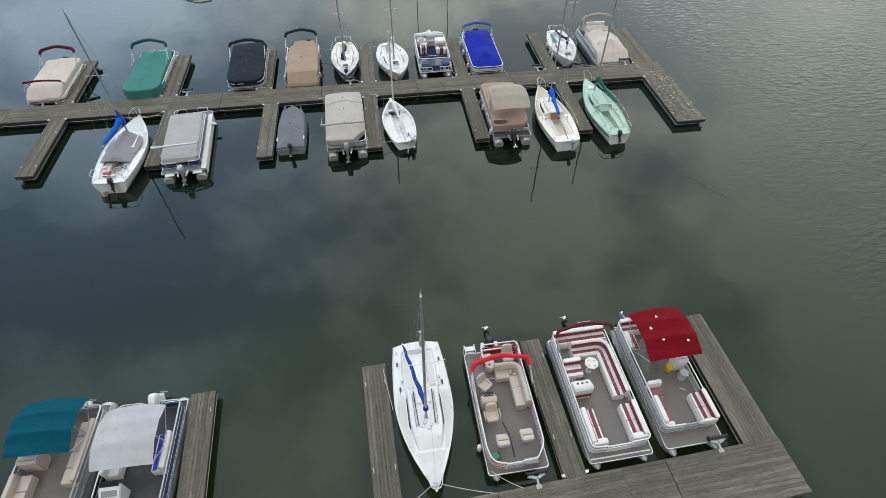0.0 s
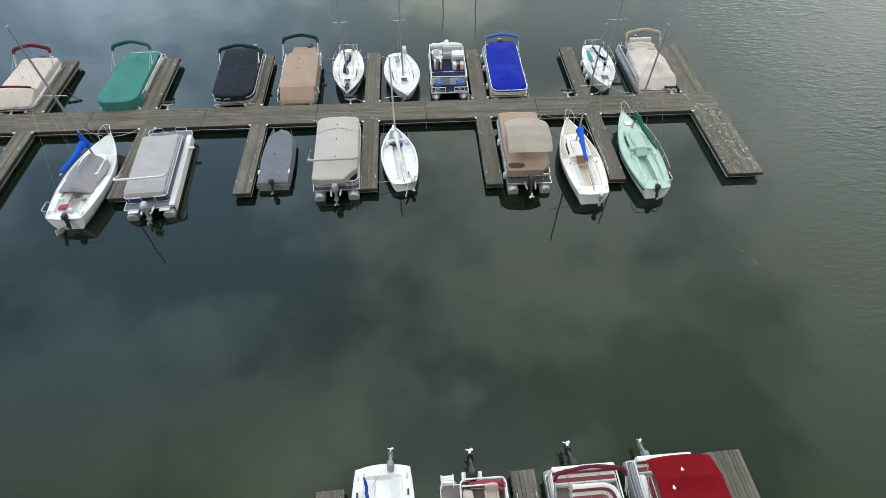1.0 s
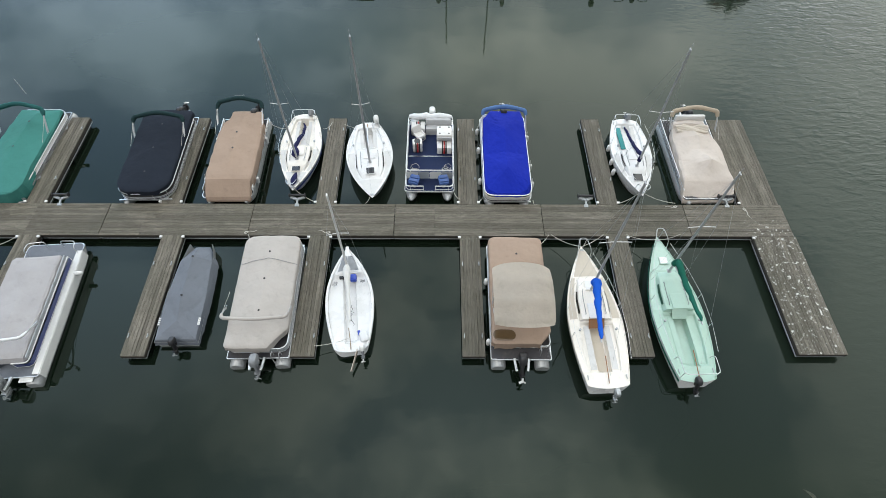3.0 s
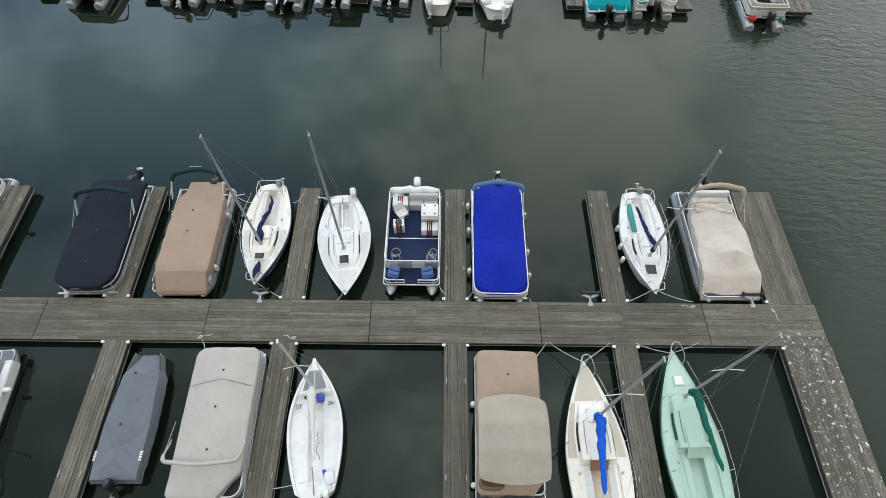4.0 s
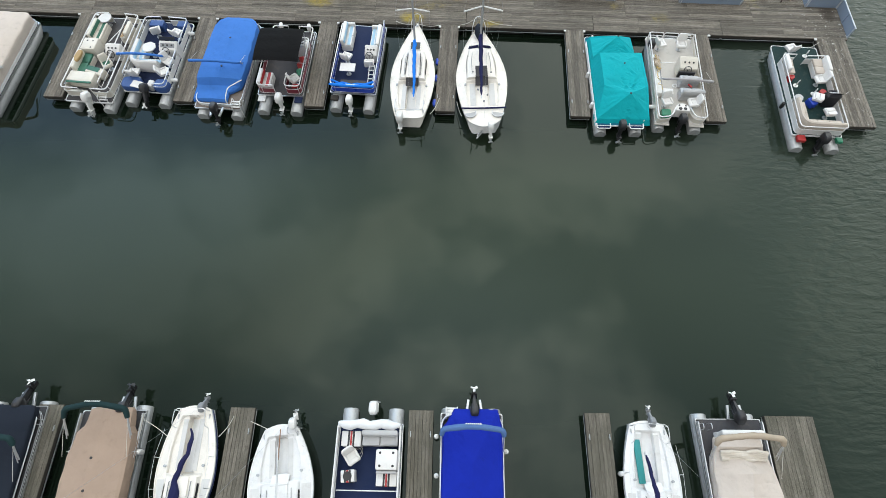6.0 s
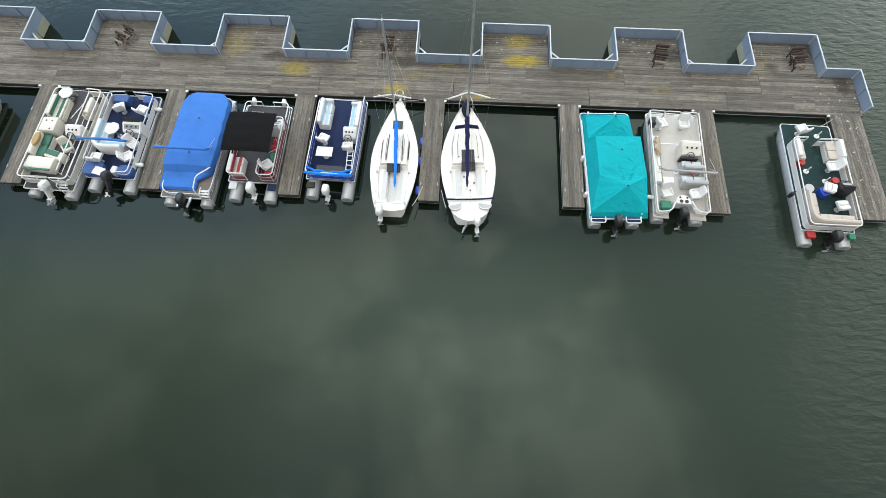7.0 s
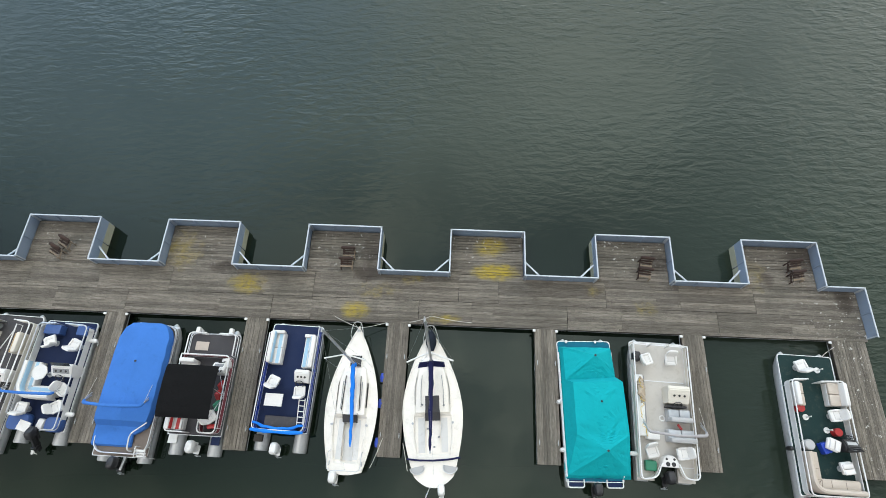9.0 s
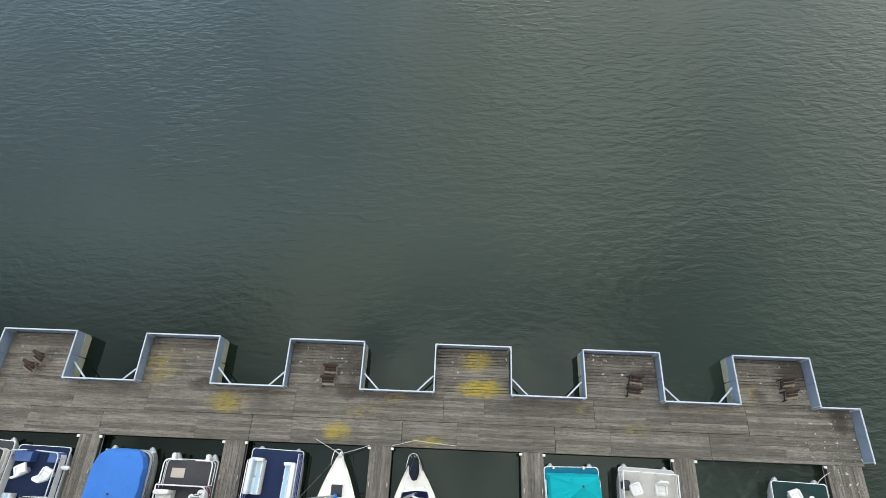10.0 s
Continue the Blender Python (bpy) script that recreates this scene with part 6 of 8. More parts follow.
rod(bm, (0, -2.6, 2.25), (.08, -2.7, 3.1), .01)
part("aerial", bm, P_WHITE, ob)
ob, W, L, z = covered((-15.45, 26.9), (-15.6, 33.05), "pontoon boat under a black-navy cover with silver rails", K_NIGHT, 2.7, hood=K_BOTTLE, hood_y=-.85, seed=7, panel=P_BLACK, stripe=P_GREY, corner=.5, bow_r=.35, zb=.92, zt=1.2, crown=.08, lean=-.75, hz=1.95, tilt=62, mx=-.5, inset=.05)
ladder(ob, .75, -2.5)
ob, W, L, z = covered((-11.45, 27.05), (-11.55, 32.95), "pontoon boat under a tan cover with lettered dark green sun top", K_TAN, 2.5, hood=K_BOTTLE, hood_y=-1.75, seed=9, panel=P_CREAM, corner=.22, bow_r=.05, zb=.68, zt=1.22, lean=-.95, hz=1.95, writing=True, tilt=62, mx=-.5, inset=.1, folds=.01, prop=BLACK,
                          fences="sides",
                          sections=((-2.80, .90, .55, .9, .05, .98, .0, -.1), (-2.70, .98, .62, .85, .08, 1.16, .05, -.1), (-2.10, 1.04, .70, .78, .10, 1.19, .10, -.1), (-1.85, 1.20, .92, .72, .10, 1.20, .11, -.05), (-.95, 1.24, 1.04, .66, .12, 1.22, .15, .0), (.15, 1.25, 1.06, .64, .12, 1.22, .14, .0),
                                    (1.85, 1.25, 1.08, .64, .10, 1.20, .06, .0), (2.10, 1.22, 1.05, .62, .08, 1.17, .03, .0), (2.20, 1.18, 1.02, .60, .06, 1.11, .01, .0), (2.80, 1.16, 1.05, .42, .05, .66, .0, .0), (2.90, 1.10, 1.0, .38, .03, .50, .0, .0)),
                          pole_at=((0, -.95, .4), (0, .15, .4)))
for x in (-1.28, 1.28):
    for y in (-1.2, 1.6):
        fender(ob, x, y, .5)

ob, half, edge, hL = sailboat((-8.17, 27.4), (-8.3, 32.8), 2.15, "small white sailing boat with navy sail lying on deck", mast=(.25, 7.9), cabin=(-.10, .50), cockpit=(-.92, -.12), deck=PEARL, sail=None, boom=False,
         hatch=(.45, .2), transom=.55, fullness=1.8, windows=BLACK, stripe=P_NAVY, cabin_h=.22, pushpit=True, motor=(-.3, -2.75, .8, GREY, 40, .7), spreader=.42, tiller=False, floor=WHITE, companion=None, lifelines=True)
bm = B()
q = random.Random(4)
pts = [(.02 + .15 * math.sin(i * .42) + .03 * math.sin(i * 1.9), .62 - i * .185, 1.12 - .012 * i + q.uniform(-.02, .02)) for i in range(15)]
tube(bm, pts, .1, 8, False, [.10, .20, .19, .14, .10, .11, .09, .11, .10, .08, .08, .09, .07, .05, .03])
part("dropped_sail", bm, K_NAVY, ob, "crumpled navy sail on deck", True)
bm = B()
tube(bm, [(-.05, 1.55, .93), (-.02, 1.8, .95), (.0, 2.1, .97), (.04, 2.4, 1.0)], .1, 8, False, [.03, .12, .17, .06])
part("sail_bag", bm, K_NAVY, ob, "", True)

ob, half, edge, hL = sailboat((-4.2, 26.95), (-4.85, 32.15), 2.42, "white sailing boat with bare mast and dark hatch", mast=(.11, 8.2), cabin=(-.25, .50), cockpit=(-.90, -.27), sail=None, sail_len=2.0, hatch=(.34, .2), transom=.50,
         fullness=1.85, cabin_h=.18, pulpit=False, pushpit=False, motor=(-.5, -2.68, .85, P_WHITE, 30, .8), spreader=.4, floor=WHITE, companion=WHITE, swing=0, boom_z=.6)
ladder(ob, -.45, -2.5, .6)

ob, W, L = pontoon((-1.42, 27.25), (-1.40, 33.0), "open white pontoon boat with navy carpet and folded white cloth", 2.5)
z = pontoon_hull(ob, W, L, C_NAVY, WHITE, deck_y=(-2.28, 2.50))
fence(ob, [(-1.18, 1.64), (-1.18, -2.24), (1.18, -2.24), (1.18, 1.64), (-1.18, 1.64)], z, .62, None, WHITE)
fence(ob, [(-1.18, 1.78), (-1.18, 2.42), (-.3, 2.42)], z, .32, None, WHITE, mid=False)
fence(ob, [(1.18, 1.78), (1.18, 2.42), (.3, 2.42)], z, .32, None, WHITE, mid=False)
for s in (-1, 1):
    bm = B()
    box(bm, (s * 1.195, -.3, z + .22), (.012, 3.8, .40))
    part("fence_panel", bm, P_WHITE, ob)
for i in range(4):
    bm = B()
    box(bm, (-.88 + i * .585, 1.665, z + .28), (.55, .012, .50))
    part("front_panel", bm, P_WHITE if i % 2 else P_GREY, ob)


def banded(name, x, y, w, d, h, turn=0, label=""):
    """A white moulded locker seat with a black and red band over it."""
    bm = B()
    box(bm, (x, y, z + h / 2), (w, d, h), turn, 0, .04)
    body = part(name, bm, VINYL, ob, label, True)
    for dx, mat in ((-.09, BLACK), (.0, REDP), (.09, BLACK)):
        bm = B()
        box(bm, (x + dx, y + .01, z + h / 2 + .006), (.085, d + .012, h), turn, 0, .02)
        part("seat_band", bm, mat, body)
    return body


bm = B()
box(bm, (-.74, -.94, z + .42), (.80, .72, .84), 0, 0, .07)
con = part("console", bm, VINYL, ob, "", True)
for x in (-.98, -.50):
    for y in (-1.17, -.72):
        bm = B()
        disc(bm, (x, y, z + .835), .045, .012, 12)
        part("drink_holder", bm, BLACK, con)
bm = B()
box(bm, (-.74, -.55, z + .60), (.74, .08, .34), 0, -18, .03)
part("windscreen_panel", bm, GREYV, con, "", True)
banded("locker_seat", -.74, -.29, .76, .50, .46)
banded("small_console", .67, -.36, .50, .42, .62, 6)
bm = B()
disc(bm, (.67, -.36, z + .62), .16, .03, 18)
part("steering_wheel", bm, BLACK, ob)
swivel(ob, .60, -1.04, 215, VINYL)
banded("corner_seat", .66, -1.66, .74, .55, .52, 0)
seat(ob, -.42, -1.68, 1.35, .55, 180, GREYV)
bm = B()
pts = [(-1.15 + i * .23, -2.16 + .04 * math.sin(i * 1.7), z + .66 + .03 * math.sin(i * 2.3)) for i in range(11)]
tube(bm, pts, .1, 10, False, [.08, .16, .20, .17, .19, .17, .20, .16, .19, .16, .09])
part("folded_canopy", bm, K_WHITE, ob, "bundled white cloth on the stern rail", True)
for x in (-.7, .75):
    swivel(ob, x, 2.12, 190 if x < 0 else 165, BLUEV, low=True)
bm = B()
box(bm, (0, .12, z + .012), (2.3, .04, .02))
part("floor_strip", bm, ALU, ob)
q = random.Random(8)
for cx, cy, n in ((-.86, 1.05, 26), (.80, 1.05, 14), (.50, -1.3, 26)):
    bm = B()
    pts, a = [], 0.0
    for i in range(n * 3):
        a += q.uniform(.25, .55)
        r = .14 + .10 * math.sin(i * .21) + q.uniform(-.02, .02)
        pts.append((cx + r * math.cos(a), cy + (i / n - 1.5) * .16 + r * math.sin(a) * 1.1, z + .02 + i * .0008))
    tube(bm, pts, .010, 5)
    part("rope_coil", bm, YELP if cx == .62 else ROPE, ob, "", True)
outboard(ob, -.08, -2.66, .80, P_WHITE, 5)

ob, W, L, z = covered((2.47, 26.85), (2.50, 33.05), "pontoon boat under a royal blue cover with blue folded sun top", K_ROYAL, 2.42, hood=K_LAKE, hood_y=-1.6, seed=11, panel=P_CREAM, stripe=P_GREY, corner=.25, bow_r=.25, zb=.95, zt=1.18, crown=.05, lean=-.6, hz=1.95,
                          peaks=((0, -.9, .16, 1.0, 1.2, 1.6), (0, 1.4, .08, 1.0, 1.2, 1.3)), sag=.012, poles=False, tilt=62, inset=.02, writing=True, mx=-.1, y_end=.0, folds=.012,
                          tent_of=([(-1.0, -3.0, .95), (.68, -3.0, .95), (-.98, -2.94, 1.10), (.66, -2.94, 1.10), (-1.20, -2.25, .92), (1.14, -2.25, .92), (-1.10, -2.25, 1.16), (1.06, -2.25, 1.16), (0, -1.0, 1.62), (0, .35, 1.42), (0, 1.50, 1.56), (-1.20, .35, .92), (1.20, .35, .92), (-1.10, .35, 1.14), (1.10, .35, 1.14),
                                    (-1.20, 2.25, .92), (1.20, 2.25, .92), (-1.10, 2.18, 1.13), (1.10, 2.18, 1.13), (-.62, 2.92, .90), (.62, 2.92, .90), (-.56, 2.80, 1.06), (.56, 2.80, 1.06), (-1.06, 2.66, .91), (1.06, 2.66, .91), (-.96, 2.56, 1.09), (.96, 2.56, 1.09)],
                                   [(0, 1, 3, 2), (0, 2, 6, 4), (1, 5, 7, 3), (2, 3, 8), (2, 8, 6), (3, 7, 8), (4, 6, 13, 11), (5, 12, 14, 7), (6, 8, 9, 13), (7, 14, 9, 8), (13, 9, 10, 17), (14, 18, 10, 9), (11, 13, 17, 15), (12, 16, 18, 14), (17, 10, 25), (25, 10, 21), (18, 26, 10), (26, 22, 10), (21, 10, 22), (15, 17, 25, 23), (23, 25, 21, 19), (16, 24, 26, 18), (24, 20, 22, 26), (19, 21, 22, 20)],
                                   ((0, -1.0, .9), (0, 1.50, .9)), .012))
stern_ladder(ob, .78, -2.95, z)
for x, y in ((-1.33, -1.5), (-1.33, .55), (-1.33, 1.75), (1.33, -.6), (1.33, 1.55), (1.36, -2.0)):
    fender(ob, x, y, .45)

ob, half, edge, hL = sailboat((9.1, 27.12), (9.25, 32.5), 2.08, "white sailing boat with teal cockpit cushion and navy sail", mast=(.30, 7.85), cabin=(-.12, .50), cockpit=(-.92, -.14), sail=K_NAVY, sail_len=2.3, hatch=(.54, .23),
         transom=.62, fullness=1.8, cabin_h=.22, pulpit=True, pushpit=True, motor=(-.15, -2.8, .85, GREY, 50, .7), spreader=.55, lifelines=True, swing=9, windows=BLACK, sail_r=.07, boom_z=.65, tiller=False, companion=WHITE, floor=WHITE, well=.3)
bm = B()
box(bm, (.42, -1.35, .78), (.26, 1.55, .07), 3, 0, .03)
part("cushion", bm, TEALV, ob, "teal cockpit cushion", True)
for y in (-.9, .1, .8):
    fender(ob, 1.05, y, .5)

ob, W, L, z = covered((12.55, 27.05), (12.5, 33.0), "pontoon boat under a creased beige cover with folded tan sun top", K_BEIGE, 2.55, hood=K_OAT, hood_y=-1.35, seed=13, panel=P_GREY, corner=.2, bow_r=.05, zb=.66, zt=1.15, crown=.12, lean=-.6, hz=2.1, y_end=1.0,
                          peaks=((0, -.8, .22, 1.2), (.05, .95, .34, 1.0, 1.25, 1.3)), sag=.04, poles=False, tilt=62, mx=-.3, inset=.1, folds=.03,
                          fences="sides",
                          sections=((-2.05, .72, .86, .95, .05, 1.05, .0, .1), (-1.95, .76, .90, .92, .08, 1.26, .10, .1), (-1.68, .78, .92, .88, .10, 1.30, .10, .1), (-1.52, .85, .98, .80, .10, 1.16, .04, .1), (-1.30, .98, 1.06, .72, .12, 1.12, .12, .05), (-.75, 1.14, 1.12, .68, .14, 1.12, .34, -.1),
                                    (.10, 1.22, 1.16, .66, .14, 1.14, .20, .0), (1.10, 1.27, 1.20, .62, .12, 1.06, .55, -.15), (1.85, 1.29, 1.24, .55, .08, 1.10, .06, .1), (2.05, 1.29, 1.25, .48, .06, 1.04, .02, .0), (2.80, 1.29, 1.30, .32, .04, .52, .0, 0.0), (2.86, 1.28, 1.29, .28, .03, .40, .0, .0)),
                          pole_at=((-.15, 1.10, .9),))
seat(ob, -.05, -1.95, 1.6, .6, 180, VINYL, z=.75)
ladder(ob, 1.0, -2.45)
bm = B()
q = random.Random(2)
for k in range(5):
    tube(bm, [(-.85 + i * .19, -1.5 + .06 * k + q.uniform(-.03, .03), 1.33 - .03 * k + .05 * math.sin(i * 1.1 + k)) for i in range(10)], .07, 8)
part("bunched_cloth", bm, K_SAND, ob, "", True)

# ---- boats on the near side of the middle dock ----
ob, half, edge, hL = sailboat((-22.05, 24.1), (-22.3, 17.35), 2.6, "white sailing boat with blue sail cover and grey cockpit tarpaulin", mast=(.33, 8.8), cabin=(-.1, .45), cockpit=(-.92, -.12), sail=K_COBALT, sail_len=2.2, hatch=None, swing=-14,
         transom=.72, fullness=2.1, lifelines=False, pulpit=True, pushpit=True, rudder=(-.25, 12, TAUPE), spreader=.7, sail_r=.14, bunch=.95, boom_z=1.0, motor=(.2, -3.4, .8, BLACK, 15, .7))
tent(ob, [(-.55, 1.25, .95), (.62, 1.05, .95), (-.08, 1.05, 1.34), (-.12, -.30, 1.30), (-.16, -1.45, 1.20), (-1.05, .10, .88), (1.02, .0, .90), (-1.02, -1.55, .84), (.80, -1.62, .84), (-.30, -1.66, 1.02), (.92, .75, .93), (-.85, .85, .92)],
     [(0, 1, 2), (1, 10, 2), (2, 10, 6, 3), (11, 0, 2), (5, 11, 2, 3), (3, 6, 8, 4), (7, 5, 3, 4), (4, 8, 9), (7, 4, 9)],
     (), K_ASH, 21, .03)
bm = B()
q = random.Random(31)
tube(bm, [(.25 + q.uniform(-.22, .22), -2.3 + q.uniform(-.2, .2), .82 + .006 * i) for i in range(26)], .016, 5)
part("rope_coil", bm, ROPE, ob, "", True)
for x, y, w in ((.55, -2.05, .26), (-.6, -2.05, .22), (.1, -2.85, .3)):
    bm = B()
    box(bm, (x, y, .84), (w, w * .7, .12), x * 40, 0, .03)
    part("loose_gear", bm, GREY if x > .2 else NONSKID, ob)
bm = B()
box(bm, (-.32, -2.6, .80), (.45, .35, .12), 10, 0, .04)
part("red_cushion", bm, P_RED, ob, "", True)

ob, W, L, z = covered((-18.7, 24.55), (-18.2, 17.75), "pontoon boat under a light grey cover with white folded sun top", K_SILVER, 2.56, carpet=K_SLATE, panel=P_NAVY, stripe=None, seed=15, zb=.95, zt=1.3, crown=.06, corner=.22, bow_r=.05, hood=None, fences=False,
                          peaks=(), sag=.02, poles=False, motor=GALV, tilt=10, inset=.16, y_end=.35, folds=.01,
                          sections=((-2.72, 1.10, .82, .95, .04, 1.0, .0, 0.0), (-2.62, 1.15, .88, .95, .07, 1.22, .02, .0), (-2.4, 1.18, .92, .95, .08, 1.28, .04, -.1), (-.75, 1.18, .93, .95, .09, 1.30, .15, -.1), (.6, 1.18, .93, .95, .09, 1.30, .08, -.1), (1.35, 1.18, .92, .95, .09, 1.30, .13, -.1),
                                    (2.05, 1.16, .90, .95, .08, 1.28, .03, -.1), (2.2, 1.10, .84, .92, .05, 1.20, .0, -.1), (2.26, 1.06, .80, .90, .03, .95, .0, -.1)))
fence(ob, [(1.0, 2.26), (1.0, -2.75), (.35, -2.75)], z, .42, P_NAVY, WHITE, mid=False)
fence(ob, [(-1.2, 2.26), (-1.2, -2.75), (-.35, -2.75)], z, .42, P_NAVY, WHITE, mid=False)
bm = B()
for y0, y1 in ((-2.6, -.95), (-.9, .75), (.8, 2.2)):
    box(bm, (.965, (y0 + y1) / 2, z + .53), (.05, y1 - y0, .16), 0, 0, .01)
part("silver_panel", bm, P_GREY, ob)
bm = B()
box(bm, (1.16, -.15, z + .035), (.26, 5.9, .05), 0, 0, .012)
box(bm, (1.30, -.15, z - .20), (.025, 5.9, .44), 0, 0, .008)
part("side_deck", bm, P_WHITE, ob)
arch(ob, -1.1, 2.6, z + .62, 1.75, -.95, K_WHITE, .06, x=-.35)
for s in (-1, 1):
    bm = B()
    tube(bm, rounded([(s * .35, 3.1, .6), (s * .35, 3.15, 1.0), (s * 1.05, 3.1, 1.0), (s * 1.1, 2.7, 1.0), (s * 1.1, 2.7, .6)], .15), .02)
    part("bow_rail", bm, ALU, ob, "", True)
fender(ob, 1.42, 1.6, .6, P_WHITE, True)
for x in (-.8, .8):
    bm = B()
    box(bm, (x, -3.15, .52), (.55, .45, .05), 0, 0, .02)
    box(bm, (x, -3.15, .552), (.38, .28, .02), 0, 0, .01)
    part("stern_step", bm, P_WHITE, ob)

def jon_boat(bow, stern, W, label):
    L = math.dist(bow, stern)
    ob = thing("fishing_boat", spot(bow, stern), label, "fishing boat")
    hL = L / 2
    rows = []
    for i in range(13):
        t = i / 12
        y = -hL + L * t
        b = W / 2 * (.92 if t < .5 else .92 - .42 * ((t - .5) / .5) ** 1.8)
        z = .45 + .22 * t ** 3
        rows.append([(-b, y, z), (-b * .98, y, z * .6), (-b * .86, y, 0), (-b * .5, y, -.15), (b * .5, y, -.15), (b * .86, y, 0), (b * .98, y, z * .6), (b, y, z)])
    bm = B()
    loft(bm, rows, False)
    bm.faces.new([bm.verts.new(p) for p in rows[0]])
    part("hull", bm, TUBE, ob, "", True)
    cv = tent(ob, [(-.34, 2.40, .36), (.34, 2.40, .36), (0, 2.18, .72), (.04, 1.42, 1.16), (-.84, 1.45, .30), (.92, 1.40, .30), (-.66, 1.45, .74), (.74, 1.40, .74), (-.97, -.45, .28), (1.0, -.45, .28), (-.84, -.45, .70), (.88, -.45, .70), (.0, -.50, 1.08),
                   (-.93, -2.46, .26), (.93, -2.46, .26), (-.84, -2.34, .58), (.84, -2.34, .58), (0, -1.6, .86)],
              [(0, 1, 2), (0, 2, 6, 4), (1, 5, 7, 2), (2, 7, 3), (2, 3, 6), (4, 6, 10, 8), (5, 9, 11, 7), (6, 3, 12, 10), (7, 11, 12, 3), (8, 10, 15, 13), (9, 14, 16, 11), (10, 12, 17, 15), (11, 16, 17, 12), (15, 17, 16), (13, 15, 16, 14)],
              ((.04, 1.42, .9), (.0, -.50, .9)), K_SLATE, 31, .03)
    for s in (-1, 1):
        bm = B()
        for i in range(4):
            box(bm, (s * .84, -hL + .72 + i * .09, .66), (.10, .06, .02), 0, 0, .002, s * 12)
        part("lettering", bm, P_WHITE, cv)
    outboard(ob, .0, -hL - .05, .62, BLACK, 20, .7)


jon_boat((-12.0, 24.4), (-11.93, 19.6), 2.0, "narrow fishing boat under a fitted slate-grey cover")

ob, W, L, z = covered((-8.45, 24.6), (-8.32, 18.6), "pontoon boat under a pale stone cover with folded sun top", K_STONE, 2.55, panel=P_GREY, seed=17, zb=.92, zt=1.3, crown=.08, corner=.3, bow_r=.1, hood=None,
                          peaks=((0, -1.15, .12, 1.4), (0, .35, .12, 1.4), (0, 1.75, .10, 1.2)), sag=.02, motor=GREY, tilt=12, inset=.03, y_end=.15, cut=(1, .75, .85), straps=((1.15, .25),))
arch(ob, -.75, 2.7, z + .62, 1.7, -.75, K_STONE, .07, x=-.12)
ladder(ob, .8, -2.75)


def daysailer(bow, stern, beam, label):
    """An open sailing dinghy: rounded gunwale, moulded side benches, narrow sole, small foredeck with a grey cuddy lid."""
    L = math.dist(bow, stern)
    ob = thing("sailing_dinghy", spot(bow, stern), label, "sailboat", "sailing boats")
    hL, hb, sheer = L / 2, beam / 2, .56

    def half(t):
        u = (t + 1) / 2
        if u < .44:
            return hb * (.66 + .34 * math.sin(u / .44 * math.pi / 2) ** .85)
        return max(.03, hb * (1 - ((u - .44) / .56) ** 2.05))

    def edge(t):
        return sheer + .14 * max(0, t) ** 2

    ts = [-1 + i / 20 for i in range(41)]

    def aft(t, x, b):  # the transom is rounded in plan
        return t * hL - .20 * (1 - min(1, abs(x) / b) ** 2.4) * max(0, (-t - .86) / .14)

    rows = []
    for t in ts:
        b, z = half(t), edge(t)
        rake = .7 * max(0, (t - .3) / .7) ** 2
        fl = 1 - .3 * max(0, t) ** 1.5
        ring = [(b * k * (1 if h > .99 else fl), z * h) for k, h in ((1, 1), (.985, .7), (.9, .35), (.72, .03), (.4, -.3))]
        pts = ring + [(0, -.25)] + [(-x, h) for x, h in reversed(ring)]
        rows.append([(x, aft(t, x, b) - rake * (z - h), h) for x, h in pts])
    bm = B()
    loft(bm, rows, False)
    bm.faces.new([bm.verts.new(p) for p in rows[0]])
    bmesh.ops.remove_doubles(bm, verts=bm.verts, dist=.0005)
    part("hull", bm, WHITE, ob, "", True)
    # the inside: gunwale, benches that run round the stern, sole, foredeck
    rows = []
    for t in ts:
        b, z = half(t), edge(t)
        open_ = min(1, max(0, (.46 - t) / .05)) * min(1, max(0, (t + .90) / .08))
        g = max(b - .13, b * .6)
        sole = min(.24, g * .34)
        deep = .40 * open_
        prof = [(b, z), (b - .03, z + .035), (g + .02, z + .03), (g, z - .02 - .10 * open_), (g * .82, z + .04 * (1 - open_) - .16 * open_), (sole + .06, z + .06 * (1 - open_) - .15 * open_), (sole + .02, z + .06 * (1 - open_) - .19 * open_), (sole, z + .06 - .06 * open_ - deep), (0, z + .07 - .07 * open_ - deep)]
        row = prof + [(-x, h) for x, h in reversed(prof[:-1])]
        rows.append([(x, aft(t, x, b), h) for x, h in row])
    bm = B()
    loft(bm, rows, False)
    part("inner_moulding", bm, WHITE, ob, "", True)
    bm = B()
    loft(bm, [[(x * half(t) * .62, t * hL, edge(t) + .045 + .04 * (1 - abs(x))) for x in (-1, -.4, .4, 1)] for t in (.50, .58, .66, .74, .80)], False)
    bmesh.ops.solidify(bm, geom=bm.faces[:], thickness=.02)
    part("cuddy_lid", bm, P_GREY, ob, "pale grey foredeck lid")
    bm = B()
    box(bm, (0, .455 * hL, sheer - .12), (1.15, .05, .34), bev=.015)
    part("bulkhead", bm, WHITE, ob)
    bm = B()
    box(bm, (-.22, .41 * hL, sheer - .14), (.42, .14, .22), bev=.02)
    part("locker_opening", bm, DARKGLASS, ob)
    bm = B()
    box(bm, (.20, .37 * hL, sheer - .08), (.30, .34, .26), 0, 0, .07)
    part("storage_box", bm, P_BLUE, ob, "", True)
    for sx in (-1, 1):
        bm = B()
        q = random.Random(5 + sx)
        tube(bm, [(sx * .62 + q.uniform(-.14, .14), .26 * hL + q.uniform(-.12, .12), sheer + .0 + .008 * i) for i in range(16)], .012, 5)
